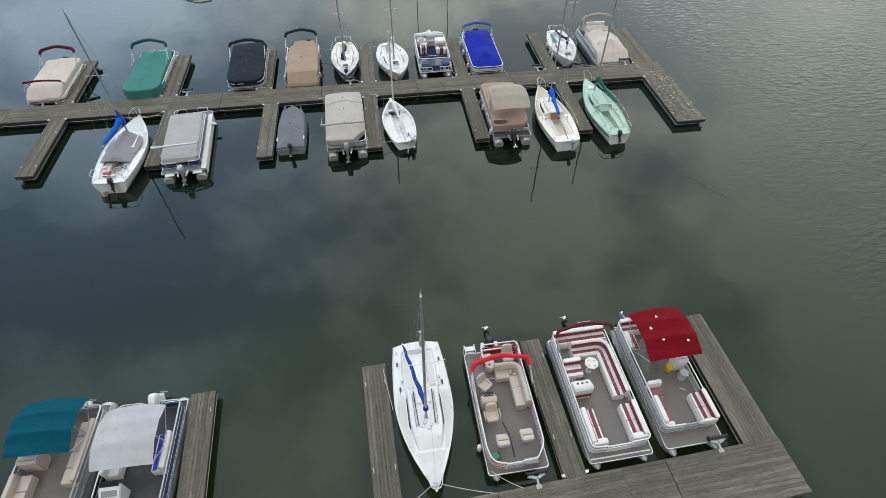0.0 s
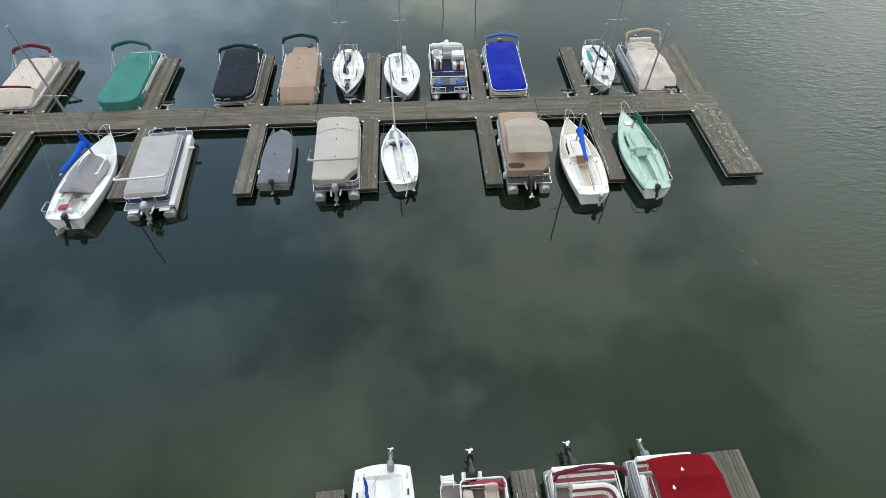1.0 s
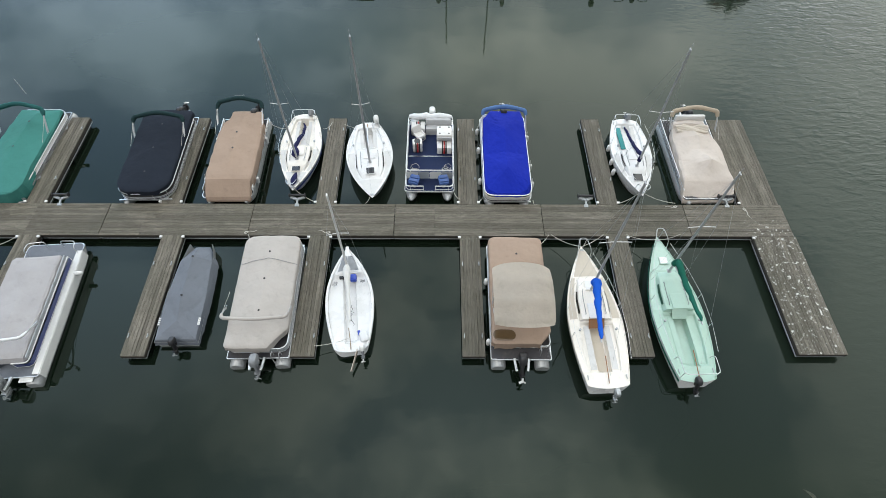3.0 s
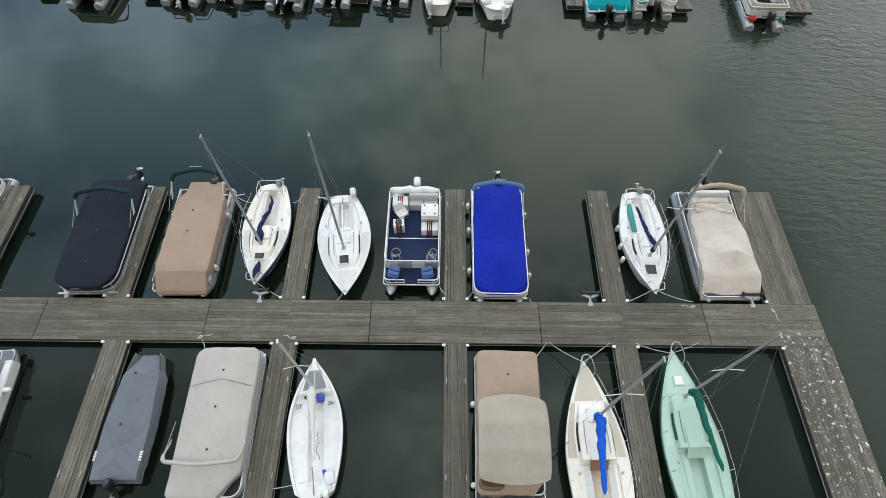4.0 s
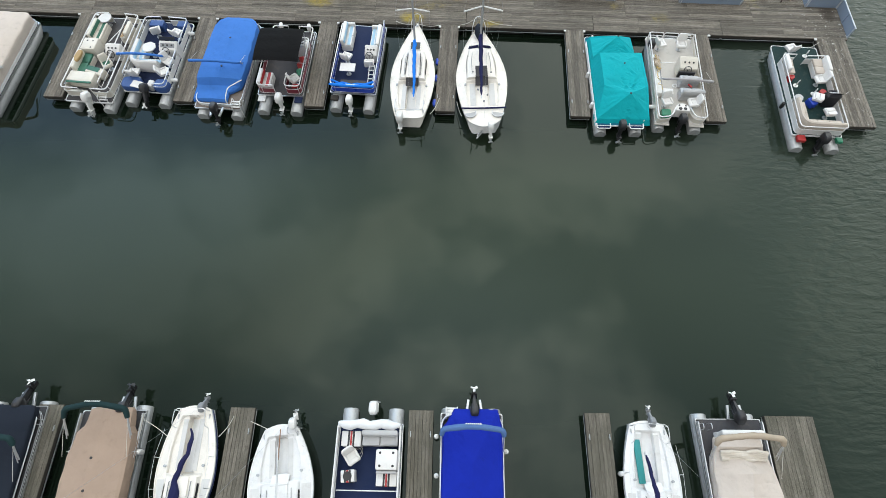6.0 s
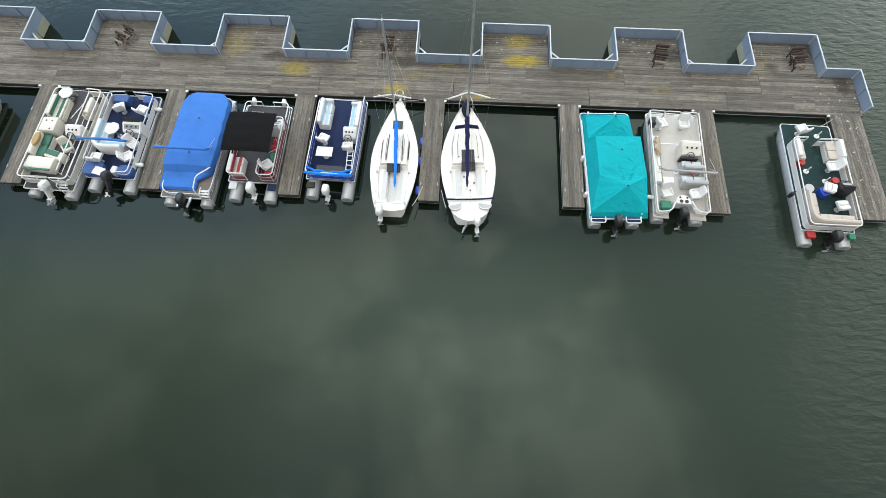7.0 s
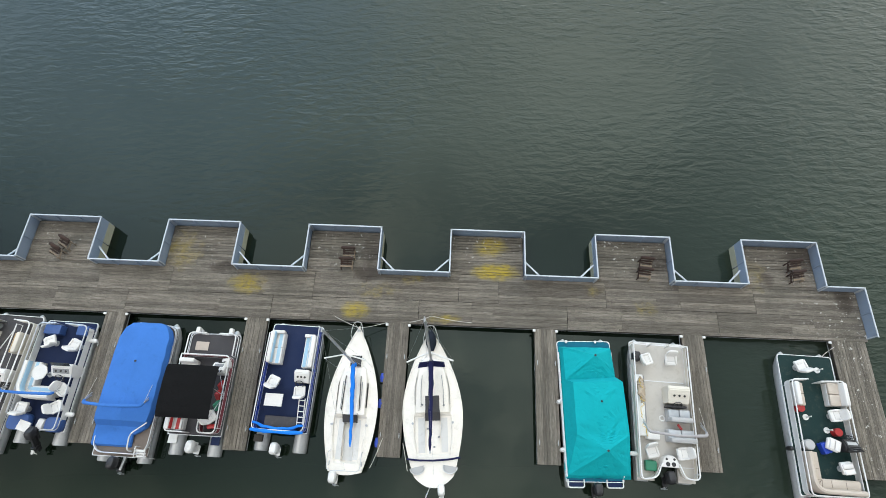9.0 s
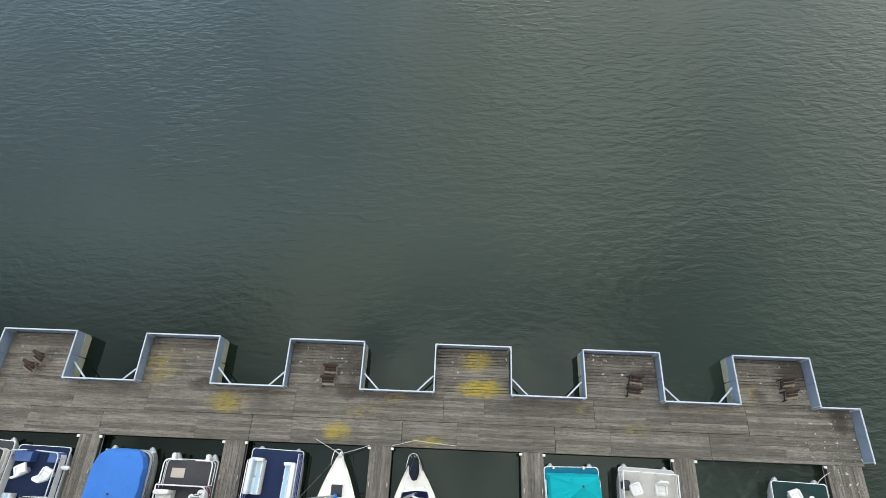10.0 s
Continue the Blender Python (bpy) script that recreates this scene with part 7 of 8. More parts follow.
        part("jib_sheet", bm, GREY, ob, "", True)
    bm = B()
    q = random.Random(12)
    tube(bm, [(.08 + q.uniform(-.09, .09), -.35 - .07 * i + q.uniform(-.05, .05), .30 + .01 * q.random()) for i in range(15)], .012, 5)
    part("main_sheet", bm, BLACK, ob, "", True)
    # rig
    my, mz, mh = .50 * hL, edge(.5), 6.1
    bm = B()
    tube(bm, [(0, my, mz - .02), (0, my, mz + 2.6), (0, my - .03, mh)], .05, 8, False, [.05, .05, .04])
    box(bm, (0, my, mz + .02), (.14, .14, .05), bev=.01)
    box(bm, (0, my - .05, mh), (.05, .14, .04))
    ms = part("mast", bm, P_WHITE, ob, "", True)
    zs = mz + (mh - mz) * .55
    for sx in (-1, 1):
        bm = B()
        tube(bm, [(0, my, zs), (sx * .45, my - .08, zs + .03)], .014, 6)
        part("spreader", bm, P_WHITE, ms)
    bm = B()
    for sx in (-1, 1):
        tube(bm, [(0, my, mh - .4), (sx * .45, my - .08, zs + .03), (sx * half(.4) * .95, .40 * hL, edge(.4) + .03)], .004, 4)
    rod(bm, (0, my, mh - .4), (0, hL * .97, edge(.97) + .04), .004, 4)
    part("rigging_wire", bm, GALV, ms)
    bm = B()
    rod(bm, (0, my - .06, mz + .55), (.04, -.56 * hL, mz + .30), .03, 8)
    bmn = part("boom", bm, ALU, ms, "", True)
    bm = B()
    q = random.Random(6)
    pts = [(q.uniform(-.02, .02) + .03 * i / 14, my - .05 - i * .19, mz + .62 - .018 * i + q.uniform(-.012, .012)) for i in range(15)]
    tube(bm, pts, .1, 10, False, [.08, .17, .18, .15, .13, .12, .10, .09, .08, .075, .07, .06, .055, .05, .02])
    part("furled_sail", bm, K_SAIL, bmn, "", True)
    # steering
    bm = B()
    tube(bm, [(.0, -hL - .10, sheer + .10), (-.02, -hL + .35, sheer + .12), (-.06, -hL + .85, sheer + .16)], .02, 6)
    part("tiller", bm, BARELEG, ob, "", True)
    bm = B()
    box(bm, (.10, -hL - .48, .40), (.04, .95, .22), -22, 18, .015)
    part("rudder", bm, TAUPE, ob, "weathered grey rudder blade tipped up")
    bm = B()
    box(bm, (.55, -hL + .42, sheer + .06), (.36, .46, .20), 12, 6, .09)
    part("bundled_cloth", bm, K_WHITE, ob, "", True)
    bm = B()
    box(bm, (.36, -hL + .62, sheer + .02), (.12, .22, .18), 12, 0, .04)
    part("blue_strap", bm, P_BLUE, ob)
    outboard(ob, .46, -hL - .12, .62, P_WHITE, 35, .62, GREY)


daysailer((-5.18, 24.2), (-4.56, 19.3), 2.12, "white open sailing dinghy with furled sail and tipped-up rudder")

ob, W, L, z = covered((2.53, 24.6), (2.45, 18.55), "pontoon boat with tan cover and raised sand sun top", K_TAN, 2.5, panel=P_CREAM, seed=19, zb=.75, zt=1.22, crown=.06, corner=.2, bow_r=.05, hood=None, peaks=((0, 1.6, .14, 1.3),), sag=.03, motor=BLACK, tilt=35, inset=.04, y_end=.42, prop=P_WHITE, cut=(1, .45, .55))
canopy(ob, -1.22, 1.22, -2.0, .70, 2.6, K_SAND, sag=.035, droop=.05, arc=1.0)
bm = B()
loft(bm, [[(-.72 + .46 * r * math.cos(a), -2.0 + .30 * r * math.sin(a) * (1 + .2 * math.cos(2 * a)), 1.285 - .004 * k) for a in [math.pi * 2 * i / 22 for i in range(22)]] for k, r in ((3, 1.0), (1, .93), (0, .5), (0, .05))])
part("rain_puddle", bm, PUDDLE, ob, "brown rain water pooled on the cover", True)
ladder(ob, .95, -2.5)
for x, y in ((-1.32, .9), (-1.32, -2.0), (1.3, .0)):
    fender(ob, x, y, .5)

ob, half, edge, hL = sailboat((5.6, 24.15), (5.8, 17.65), 2.3, "cream sailing boat with blue furled sail and teak companionway", hull=WHITE, deck=PEARL, mast=(.28, 8.2), cabin=(-.14, .50), cockpit=(-.84, -.16), sail=K_COBALT, sail_len=2.5, hatch=(.34, .22),
         transom=.72, fullness=1.8, cabin_h=.26, lifelines=True, pushpit=False, motor=(.25, -3.5, .75, GALV, 5, .62), spreader=.62, swing=-5, hatch_mat=WHITE, slide=WHITE, sail_r=.12, boom_z=.9, floor=BUFF, windows=DARKGLASS, panels=BUFF)
ob, half, edge, hL = sailboat((9.22, 24.7), (9.42, 17.9), 2.2, "mint green sailing boat with dark green furled sail", hull=WHITE, deck=MINT, cabin_mat=MINT, mast=(.42, 7.6), cabin=(-.12, .46), cockpit=(-.84, -.14), sail=K_FOREST, sail_len=2.7, hatch=(.62, .17),
         transom=.66, fullness=1.75, cabin_h=.28, lifelines=True, motor=(-.1, -3.5, .78, BLACK, 25, .68), spreader=.55, swing=8, hatch_mat=WHITE, sail_r=.10, boom_z=.9, floor=PALEMINT, companion=MINT, windows=GREENV, stripe=K_FOREST, panels=PALEMINT)

# ---- boats at the fishing pier ----
ob, W, L, z = covered((-22.75, 53.8), (-23.1, 47.4), "pontoon boat under a cream cover with white hull panels", K_BEIGE, 2.5, panel=P_WHITE, seed=23, zb=.7, zt=1.25, crown=.12, corner=.25, hood=None, peaks=((0, -1.2, .2, 1.4), (0, .8, .2, 1.4)), sag=.04, motor=None, inset=.08)
arch(ob, -.9, 2.5, z + .62, 1.8, -.9, K_BEIGE, .07)
ladder(ob, .8, -2.75)

ob, W, L = pontoon((-16.75, 54.0), (-17.15, 47.75), "open white pontoon boat with green and ochre seats", 2.5)
z = pontoon_hull(ob, W, L, C_DARK, WHITE)
fence(ob, [(-.5, 2.65), (-1.2, 2.6), (-1.2, -2.6), (-.3, -2.6)], z, .68, P_CREAM, WHITE)
fence(ob, [(.35, -2.6), (1.2, -2.6), (1.2, 2.6), (.4, 2.65)], z, .68, P_CREAM, WHITE, stripe=None)
seat(ob, -.80, 1.55, 1.25, .62, 90, P_CREAM, GREENV)
seat(ob, .72, 1.62, .95, .52, -90, P_CREAM, OCHRE)
bm = B()
box(bm, (-.78, .40, z + .34), (.78, .80, .68), 0, 0, .06)
cab = part("cabinet", bm, P_CREAM, ob, "", True)
for x, y in ((-.92, .58), (-.62, .58), (-.60, .12)):
    bm = B()
    disc(bm, (x, y, z + .675), .045, .012, 12)
    part("drink_holder", bm, BLACK, cab)
seat(ob, -.82, -.70, 1.25, .64, 90, P_CREAM, None, pad=GREENV)
bm = B()
loft(bm, [[(-.98 + .17 * k * math.cos(a), -.55 + .42 * k * math.sin(a), z + .66 + h) for a in [math.pi * 2 * i / 18 for i in range(18)]] for k, h in ((.9, 0), (1, .05), (.85, .13), (.2, .15))])
part("oval_cushion", bm, OCHRE, ob, "", True)
bm = B()
box(bm, (-.02, -1.20, z + .24), (.98, .44, .46), -14, 0, .06)
part("corner_seat", bm, P_CREAM, ob, "", True)
bm = B()
box(bm, (-.12, -1.13, z + .475), (.72, .28, .03), -14, 0, .012)
part("seat_pad", bm, GREENV, ob)
bm = B()
box(bm, (-.50, -1.74, z + .30), (1.38, .66, .58), -4, 0, .08)
part("engine_cover", bm, P_CREAM, ob, "", True)
bm = B()
box(bm, (-.50, -2.12, z + .56), (1.3, .10, .06), 0, 0, .015)
part("rail_pad", bm, GREENV, ob)
helm(ob, .65, .12, 0, VINYL, .8, .55, dash=VINYL, gauges=True, screen=False)
swivel(ob, .45, -.70, 40, P_CREAM)
bm = B()
box(bm, (.45, -.72, z + .50), (.34, .30, .05), 40, 0, .02)
part("seat_pad", bm, GREENV, ob)
table(ob, -.72, 2.42, .36, h=.5)
bm = B()
rod(bm, (.05, 2.3, z + .03), (-.35, 1.2, z + .03), .03)
part("pole", bm, ALU, ob)
fence(ob, [(.62, 2.45), (.62, -2.2)], z + .28, .42, None, WHITE, posts=.6, mid=False)
stern_ladder(ob, .80, -2.72, z)
for k in range(4):
    bm = B()
    box(bm, (-.75, -2.28 - .14 * k, .66 - .07 * k), (.95, .12, .06), bev=.015)
    part("stern_step", bm, P_WHITE, ob)
outboard(ob, .1, -2.85, .75, P_WHITE, 25)

ob, W, L = pontoon((-14.05, 53.75), (-14.35, 47.85), "open pontoon boat with navy carpet and white and blue seats", 2.45)
z = pontoon_hull(ob, W, L - .5, C_NAVY, WHITE, deck_y=(-2.15, 2.78))
fence(ob, [(-.35, 2.55), (-1.16, 2.5), (-1.16, -1.5)], z, .62, P_WHITE)
fence(ob, [(.1, 2.55), (1.16, 2.5), (1.16, -2.1), (.55, -2.1)], z, .62, P_WHITE)
seat(ob, -.56, 2.28, .78, .46, 0, BLUEV, None, False)
seat(ob, .86, 2.30, .55, .46, 0, BLUEV, None, False)
swivel(ob, -.44, 1.70, 205, VINYL)
swivel(ob, .74, 1.60, 160, VINYL)
lounge(ob, [(-1.1, .75), (-1.1, -.86), (.48, -.86)], 1, .58, VINYL, PALEBLUE, z=z, r=.2)
table(ob, -.25, .28, .35)
helm(ob, .74, .42, 0, VINYL, .95, .55, gauges=True)
swivel(ob, .84, -.38, 60, VINYL)
swivel(ob, .82, -1.15, 120, VINYL)
swivel(ob, -.68, -1.28, 175, VINYL)
for x, y, rx, ry in ((-.74, -1.82, .50, .36), (.84, -1.86, .36, .32)):
    bm = B()
    loft(bm, [[(x + k * rx * math.copysign(abs(math.cos(a)) ** .55, math.cos(a)), y + k * ry * math.copysign(abs(math.sin(a)) ** .55, math.sin(a)), z + h) for a in [math.pi * 2 * i / 20 for i in range(20)]] for k, h in ((.92, 0), (1, .06), (1, .30), (.93, .37), (.3, .39))])
    part("sun_pad", bm, BLUEV, ob, "", True)
bm = B()
box(bm, (-.36, -2.0, z + .40), (.56, .42, .06), -14, 0, .02)
part("hatch_lid", bm, VINYL, ob)
bm = B()
box(bm, (.30, -1.86, z + .2), (.30, .42, .40), -10, 0, .06)
part("motor_well", bm, VINYL, ob, "", True)
arch(ob, -.44, 2.4, z + .62, 1.70, -.23, K_SKY, .06, x=-.32)
outboard(ob, .13, -2.28, .80, BLACK, 40)
fender(ob, 1.32, 1.9, .75, P_WHITE, True)
fender(ob, 1.32, -1.4, .75, P_WHITE, True)

ob, W, L, z = covered((-10.1, 53.6), (-10.4, 47.4), "pontoon boat under an azure blue cover with folded sun top", K_SKY, 2.45, carpet=C_BROWN, panel=P_WHITE, seed=25, zb=.72, zt=1.3, crown=.08, corner=.35, bow_r=.2, hood=None,
                          peaks=((0, -.55, .10, 1.4), (0, 1.1, .10, 1.3)), sag=.02, tilt=10, inset=.02, y_end=.05, motor=BLACK, folds=.02,
                          sections=((-2.48, 1.34, .40, .58, .05, .66, .0, -.3), (-2.40, 1.34, .42, .60, .10, .78, .03, -.4), (-1.98, 1.31, .42, .64, .12, .84, -.04, -.5), (-1.88, 1.30, .64, .66, .12, .86, -.05, -.5), (-1.64, 1.27, .98, .68, .14, .92, .0, -.4), (-1.42, 1.25, 1.07, .70, .16, 1.20, .08, -.1), (-1.15, 1.23, 1.13, .74, .18, 1.27, .14, .0),
                                    (-.85, 1.20, 1.19, .76, .20, 1.29, .20, .05), (1.1, 1.19, 1.19, .76, .20, 1.29, .20, .05), (2.2, 1.17, 1.17, .76, .18, 1.27, .10, 0.0), (2.65, 1.0, 1.0, .76, .14, 1.24, .05, 0.0), (2.88, .76, .76, .76, .12, 1.17, .02, 0.0), (2.97, .45, .45, .76, .05, .95, .0, 0.0)),
                          pole_at=((.05, -.85, .6), (.05, 1.1, .6)))
arch(ob, -.45, 2.6, z + .65, 1.78, -.40, K_SKY, .07, x=-.3)
bm = B()
tube(bm, rounded([(.48, -2.62, z), (.48, -2.62, z + .45), (.48, -1.95, z + .55), (1.12, -1.45, z + .60)], .2), .028, 6)
part("stern_rail", bm, P_WHITE, ob, "", True)
stern_ladder(ob, .98, -2.72, z)

ob, W, L = pontoon((-7.1, 53.45), (-7.35, 47.55), "pontoon boat with black sun top, red panels and grey carpet", 2.4)
z = pontoon_hull(ob, W, L - .3, C_DARK, ALU, deck_y=(-1.98, 2.55))
fence(ob, [(-1.1, 1.45), (-1.1, -1.86), (-.25, -1.86)], z, .64, WINE, WHITE)
fence(ob, [(.32, -1.0), (.32, -1.86), (1.1, -1.86), (1.1, 1.45), (-1.1, 1.45)], z, .64, WINE, WHITE)
fence(ob, [(-1.1, 1.5), (-1.1, 2.5), (-.3, 2.5)], z, .4, None, WHITE, mid=False)
fence(ob, [(1.1, 1.5), (1.1, 2.5), (.3, 2.5)], z, .4, None, WHITE, mid=False)
canopy(ob, -.97, 1.27, -1.38, .78, 2.55, K_BLACK, sag=.012, droop=.03, arc=.0, flat=.25)
seat(ob, -.74, -1.32, .95, .64, 90, VINYL, REDP)
seat(ob, -.78, 1.0, .7, .5, 0, VINYL)
helm(ob, .75, .9, 180, VINYL, .6, .5)
swivel(ob, .70, -1.22, 130, VINYL)
bm = B()
box(bm, (.78, -1.58, z + .30), (.36, .20, .16), 12, 0, .06)
part("seat_pad", bm, REDP, ob, "", True)
bm = B()
box(bm, (-.55, 1.95, z + .02), (.6, .4, .02), 0, 0)
part("floor_mat", bm, TAUPE, ob)
for x in (-.95, .95):
    bm = B()
    box(bm, (x, -2.15, .52), (.40, .36, .06), 0, 0, .02)
    part("swim_step", bm, P_WHITE if x < 0 else C_NAVY, ob)
bm = B()
box(bm, (.95, 1.12, z + .42), (.34, .44, .50), 8, 0, .10)
part("white_bag", bm, VINYL, ob, "", True)
for x, y, mt in ((.92, .15, REDP), (.86, -.25, REDP), (.9, -.7, GREENP)):
    bm = B()
    tube(bm, [(x, y - .2, z + .35), (x - .04, y, z + .45), (x, y + .22, z + .35)], .1, 8, False, [.08, .15, .07])
    part("life_vest", bm, mt, ob, "", True)
for x in (-.75, .8):
    bm = B()
    box(bm, (x, 2.62, z + .25), (.2, .32, .3), 0, 0, .07)
    part("bow_fender", bm, P_WHITE, ob, "", True)
outboard(ob, .1, -2.30, .75, P_WHITE, 5)

ob, W, L = pontoon((-3.25, 53.6), (-3.6, 47.9), "open pontoon boat with navy carpet and bright blue rail cover", 2.4)
z = pontoon_hull(ob, W, L, C_NAVY, ALU, deck_y=(-2.05, 2.75))
fence(ob, [(-1.12, 2.2), (-1.12, -2.0), (1.12, -2.0), (1.12, 2.6)], z, .60, P_BLUE, ALU)
seat(ob, -.72, 1.55, 1.45, .6, 90, VINYL, PALEBLUE, arm=1)
seat(ob, .78, 1.45, 1.45, .55, -90, VINYL, PALEBLUE, arm=-1)
helm(ob, .72, .32, 0, VINYL, .65, .55, dash=VINYL, gauges=True, screen=False)
swivel(ob, .68, -.35, 185, VINYL)
swivel(ob, -.58, .02, 160, VINYL)
table(ob, -.4, -.75, .36, z, VINYL, True, .5)
bm = B()
box(bm, (0, -1.65, z + .16), (1.4, .5, .3), 0, 0, .03)
part("locker", bm, C_DARK, ob)
bm = B()
tube(bm, [(-1.15 + i * .23, -2.03 - .05 * math.sin(i / 10 * math.pi), z + .62) for i in range(11)], .07, 8, False, [.05, .08, .07, .09, .06, .05, .06, .07, .09, .08, .05])
part("rail_cloth", bm, K_AZURE, ob, "", True)
bm = B()
tube(bm, [(-1.12 + i * .224, -1.72 - .22 * math.sin(i / 10 * math.pi) + .03 * math.sin(i * 2.3), z + .56 + .05 * math.cos(i * 1.9)) for i in range(11)], .05, 8, False, [.05, .05, .07, .05, .06, .09, .06, .05, .07, .06, .05])
part("loose_cloth", bm, K_AZURE, ob, "", True)
bm = B()
for x in (.76, 1.02):
    rod(bm, (x, -1.75, z + .36), (x, -.62, z + .62), .022)
for k in range(5):
    rod(bm, (.76, -1.62 + .23 * k, z + .39 + .053 * k), (1.02, -1.62 + .23 * k, z + .39 + .053 * k), .022)
part("boarding_ladder", bm, P_WHITE, ob, "", True)
bm = B()
box(bm, (-.92, -2.35, .55), (.4, .3, .16), 0, 0, .04)
part("battery_box", bm, BEAM, ob)
outboard(ob, -.05, -2.6, .72, P_WHITE, 5, .95)

ob, half, edge, hL = sailboat((-.34, 53.4), (-.56, 47.15), 2.3, "cream white sailing boat with light blue furled sail", hull=PEARL, deck=PEARL, cabin_mat=PEARL, mast=(.42, 7.8), cabin=(-.26, .42), cockpit=(-.90, -.28), sail=K_AZURE, sail_len=3.4, hatch=(.485, .25), transom=.62,
         fullness=1.75, cabin_h=.24, pulpit=True, pushpit=True, motor=(-.45, -3.22, .8, P_WHITE, 5, .95), spreader=.85, spread_at=.38, sweep=.2, spread_r=.03, swing=3, windows=BLACK, sail_r=.075, boom_z=.6, slide=PEARL, slide_rails=True, companion=C_DARK, tiller=False, well=.3, panels=None)
for y in (.9, -.25, -1.9):
    bm = B()
    tube(bm, [(1.2, y - .2, .4), (1.22, y, .4), (1.2, y + .2, .4)], .1, 10, False, [.07, .13, .07])
    part("fender", bm, P_BLUE, ob, "", True)
ob, half, edge, hL = sailboat((2.99, 53.25), (3.23, 46.97), 2.65, "large white sailing boat with navy furled sail and stripes", deck=PEARL, mast=(.50, 8.9), cabin=(-.17, .60), cockpit=(-.74, -.19), sail=K_NAVY, sail_len=3.6, hatch=None, transom=.62, fullness=1.8, cabin_h=.24,
         pulpit=True, pushpit=False, motor=(.3, -3.58, .75, P_WHITE, 20, .85), spreader=.95, spread_at=.32, sweep=.38, spread_r=.036, swing=-2, sail_r=.085, boom_z=.65, slide=C_DARK, companion=C_DARK, windows=NONSKID, panels=None, rudder=(-.2, -25, WHITE), well=.13, tiller=False, floor=PEARL, round_stern=.42)
bm = B()
tube(bm, [(-1.14, -2.40, .82), (-.6, -2.47, .88), (0, -2.49, .90), (.6, -2.47, .88), (1.14, -2.40, .82)], .04, 6)
part("traveller_bar", bm, K_NAVY, ob, "", True)
bm = B()
loft(bm, [[(-x, y, zz), (0, y + .05, zz + .05), (x, y, zz)] for x, y, zz in ((.62, 1.40, .985), (.56, 1.66, .93))], False)
bmesh.ops.solidify(bm, geom=bm.faces[:], thickness=.02)
part("deck_stripe", bm, K_NAVY, ob)
bm = B()
tube(bm, [(0, 2.15, 1.0), (0, 2.45, 1.08), (0, 2.8, 1.1), (0, 3.1, 1.08)], .1, 12, False, [.12, .24, .22, .06])
part("bow_sail_bag", bm, K_NIGHT, ob, "", True)
for s in (-1, 1):
    arc = [(s * (.70 + .30 * math.cos(a)), -2.78 + .24 * math.sin(a)) for a in [math.pi * (.85 + 1.15 * i / 14) for i in range(15)]]
    bm = B()
    loft(bm, [[(x, y, .80) for x, y in arc], [(x, y, .835) for x, y in arc]])
    pad = part("stern_seat", bm, GREYV, ob, "grey half-round stern seat")
    bm = B()
    tube(bm, [(x, y, .90) for x, y in arc], .022, 6)
    part("seat_rail", bm, ALU, pad, "", True)
for x, y in ((.25, -1.55), (-.22, -1.20), (.05, -1.95), (-.45, -.2), (.5, -.25)):
    bm = B()
    box(bm, (x, y, .80 if y < -.7 else .99), (.09, .07, .10), x * 60, 0, .02)
    part("deck_fitting", bm, GREY, ob)

ob, W, L = pontoon((10.07, 53.0), (10.05, 46.62), "pontoon boat under a creased turquoise cover", 2.46)
z = pontoon_hull(ob, W, L, C_PETROL, WHITE)
for s in (-1, 1):
    fence(ob, [(s * 1.2, 2.5), (s * 1.2, -2.75)], z, .16, P_WHITE, WHITE, mid=False)
tent(ob, [(-1.14, 2.78, .60), (1.20, 2.76, .60), (-1.04, 2.66, .98), (1.12, 2.64, .98), (.29, 2.24, 1.46), (-1.20, 1.20, .58), (1.28, 1.38, .60), (-1.02, 1.22, 1.00), (1.20, 1.36, 1.00), (1.56, 1.16, .60), (-.80, 1.05, 1.46), (1.38, 1.10, 1.42), (.34, .24, 1.58),
          (-.80, -1.10, 1.46), (1.42, -1.10, 1.40), (-1.22, -1.2, .56), (1.60, -1.15, .58), (.40, -1.74, 1.62), (-1.16, -2.70, .80), (1.46, -2.70, .80), (-1.24, -2.86, .50), (1.54, -2.86, .50)],
     [(0, 1, 3, 2), (2, 3, 4), (2, 4, 7), (3, 8, 4), (7, 4, 8), (0, 2, 7, 5), (1, 6, 8, 3), (7, 8, 11, 10), (5, 7, 10), (6, 9, 11, 8), (10, 11, 12), (10, 12, 13), (11, 14, 12), (13, 12, 14), (5, 10, 13, 15), (9, 16, 14, 11),
      (13, 14, 17), (13, 17, 18), (14, 19, 17), (18, 17, 19), (15, 13, 18, 20), (16, 21, 19, 14), (20, 18, 19, 21)],
     ((.29, 2.24, 1.5), (.34, .24, .9), (.40, -1.74, 1.5)), K_TEAL, 27, .075)
outboard(ob, 0, -L / 2 + .10, .78, BLACK, 8)
for s in (-1, 1):
    bm = B()
    box(bm, (s * .82, -3.02, .585), (.62, .26, .05), bev=.015)
    step = part("stern_step", bm, C_NAVY, ob)
    bm = B()
    tube(bm, rounded([(s * .48, -2.86, .66), (s * .48, -3.17, .66), (s * 1.16, -3.17, .66), (s * 1.16, -2.86, .66)], .1), .028, 6)
    part("step_rail", bm, P_WHITE, step, "", True)
for y in (.3, -1.7):
    fender(ob, -1.3, y, .6)
bm = B()
for x in (-.8, .55):
    box(bm, (x, 3.0, .66), (.08, .12, .1))
part("bow_cleat", bm, P_WHITE, ob)

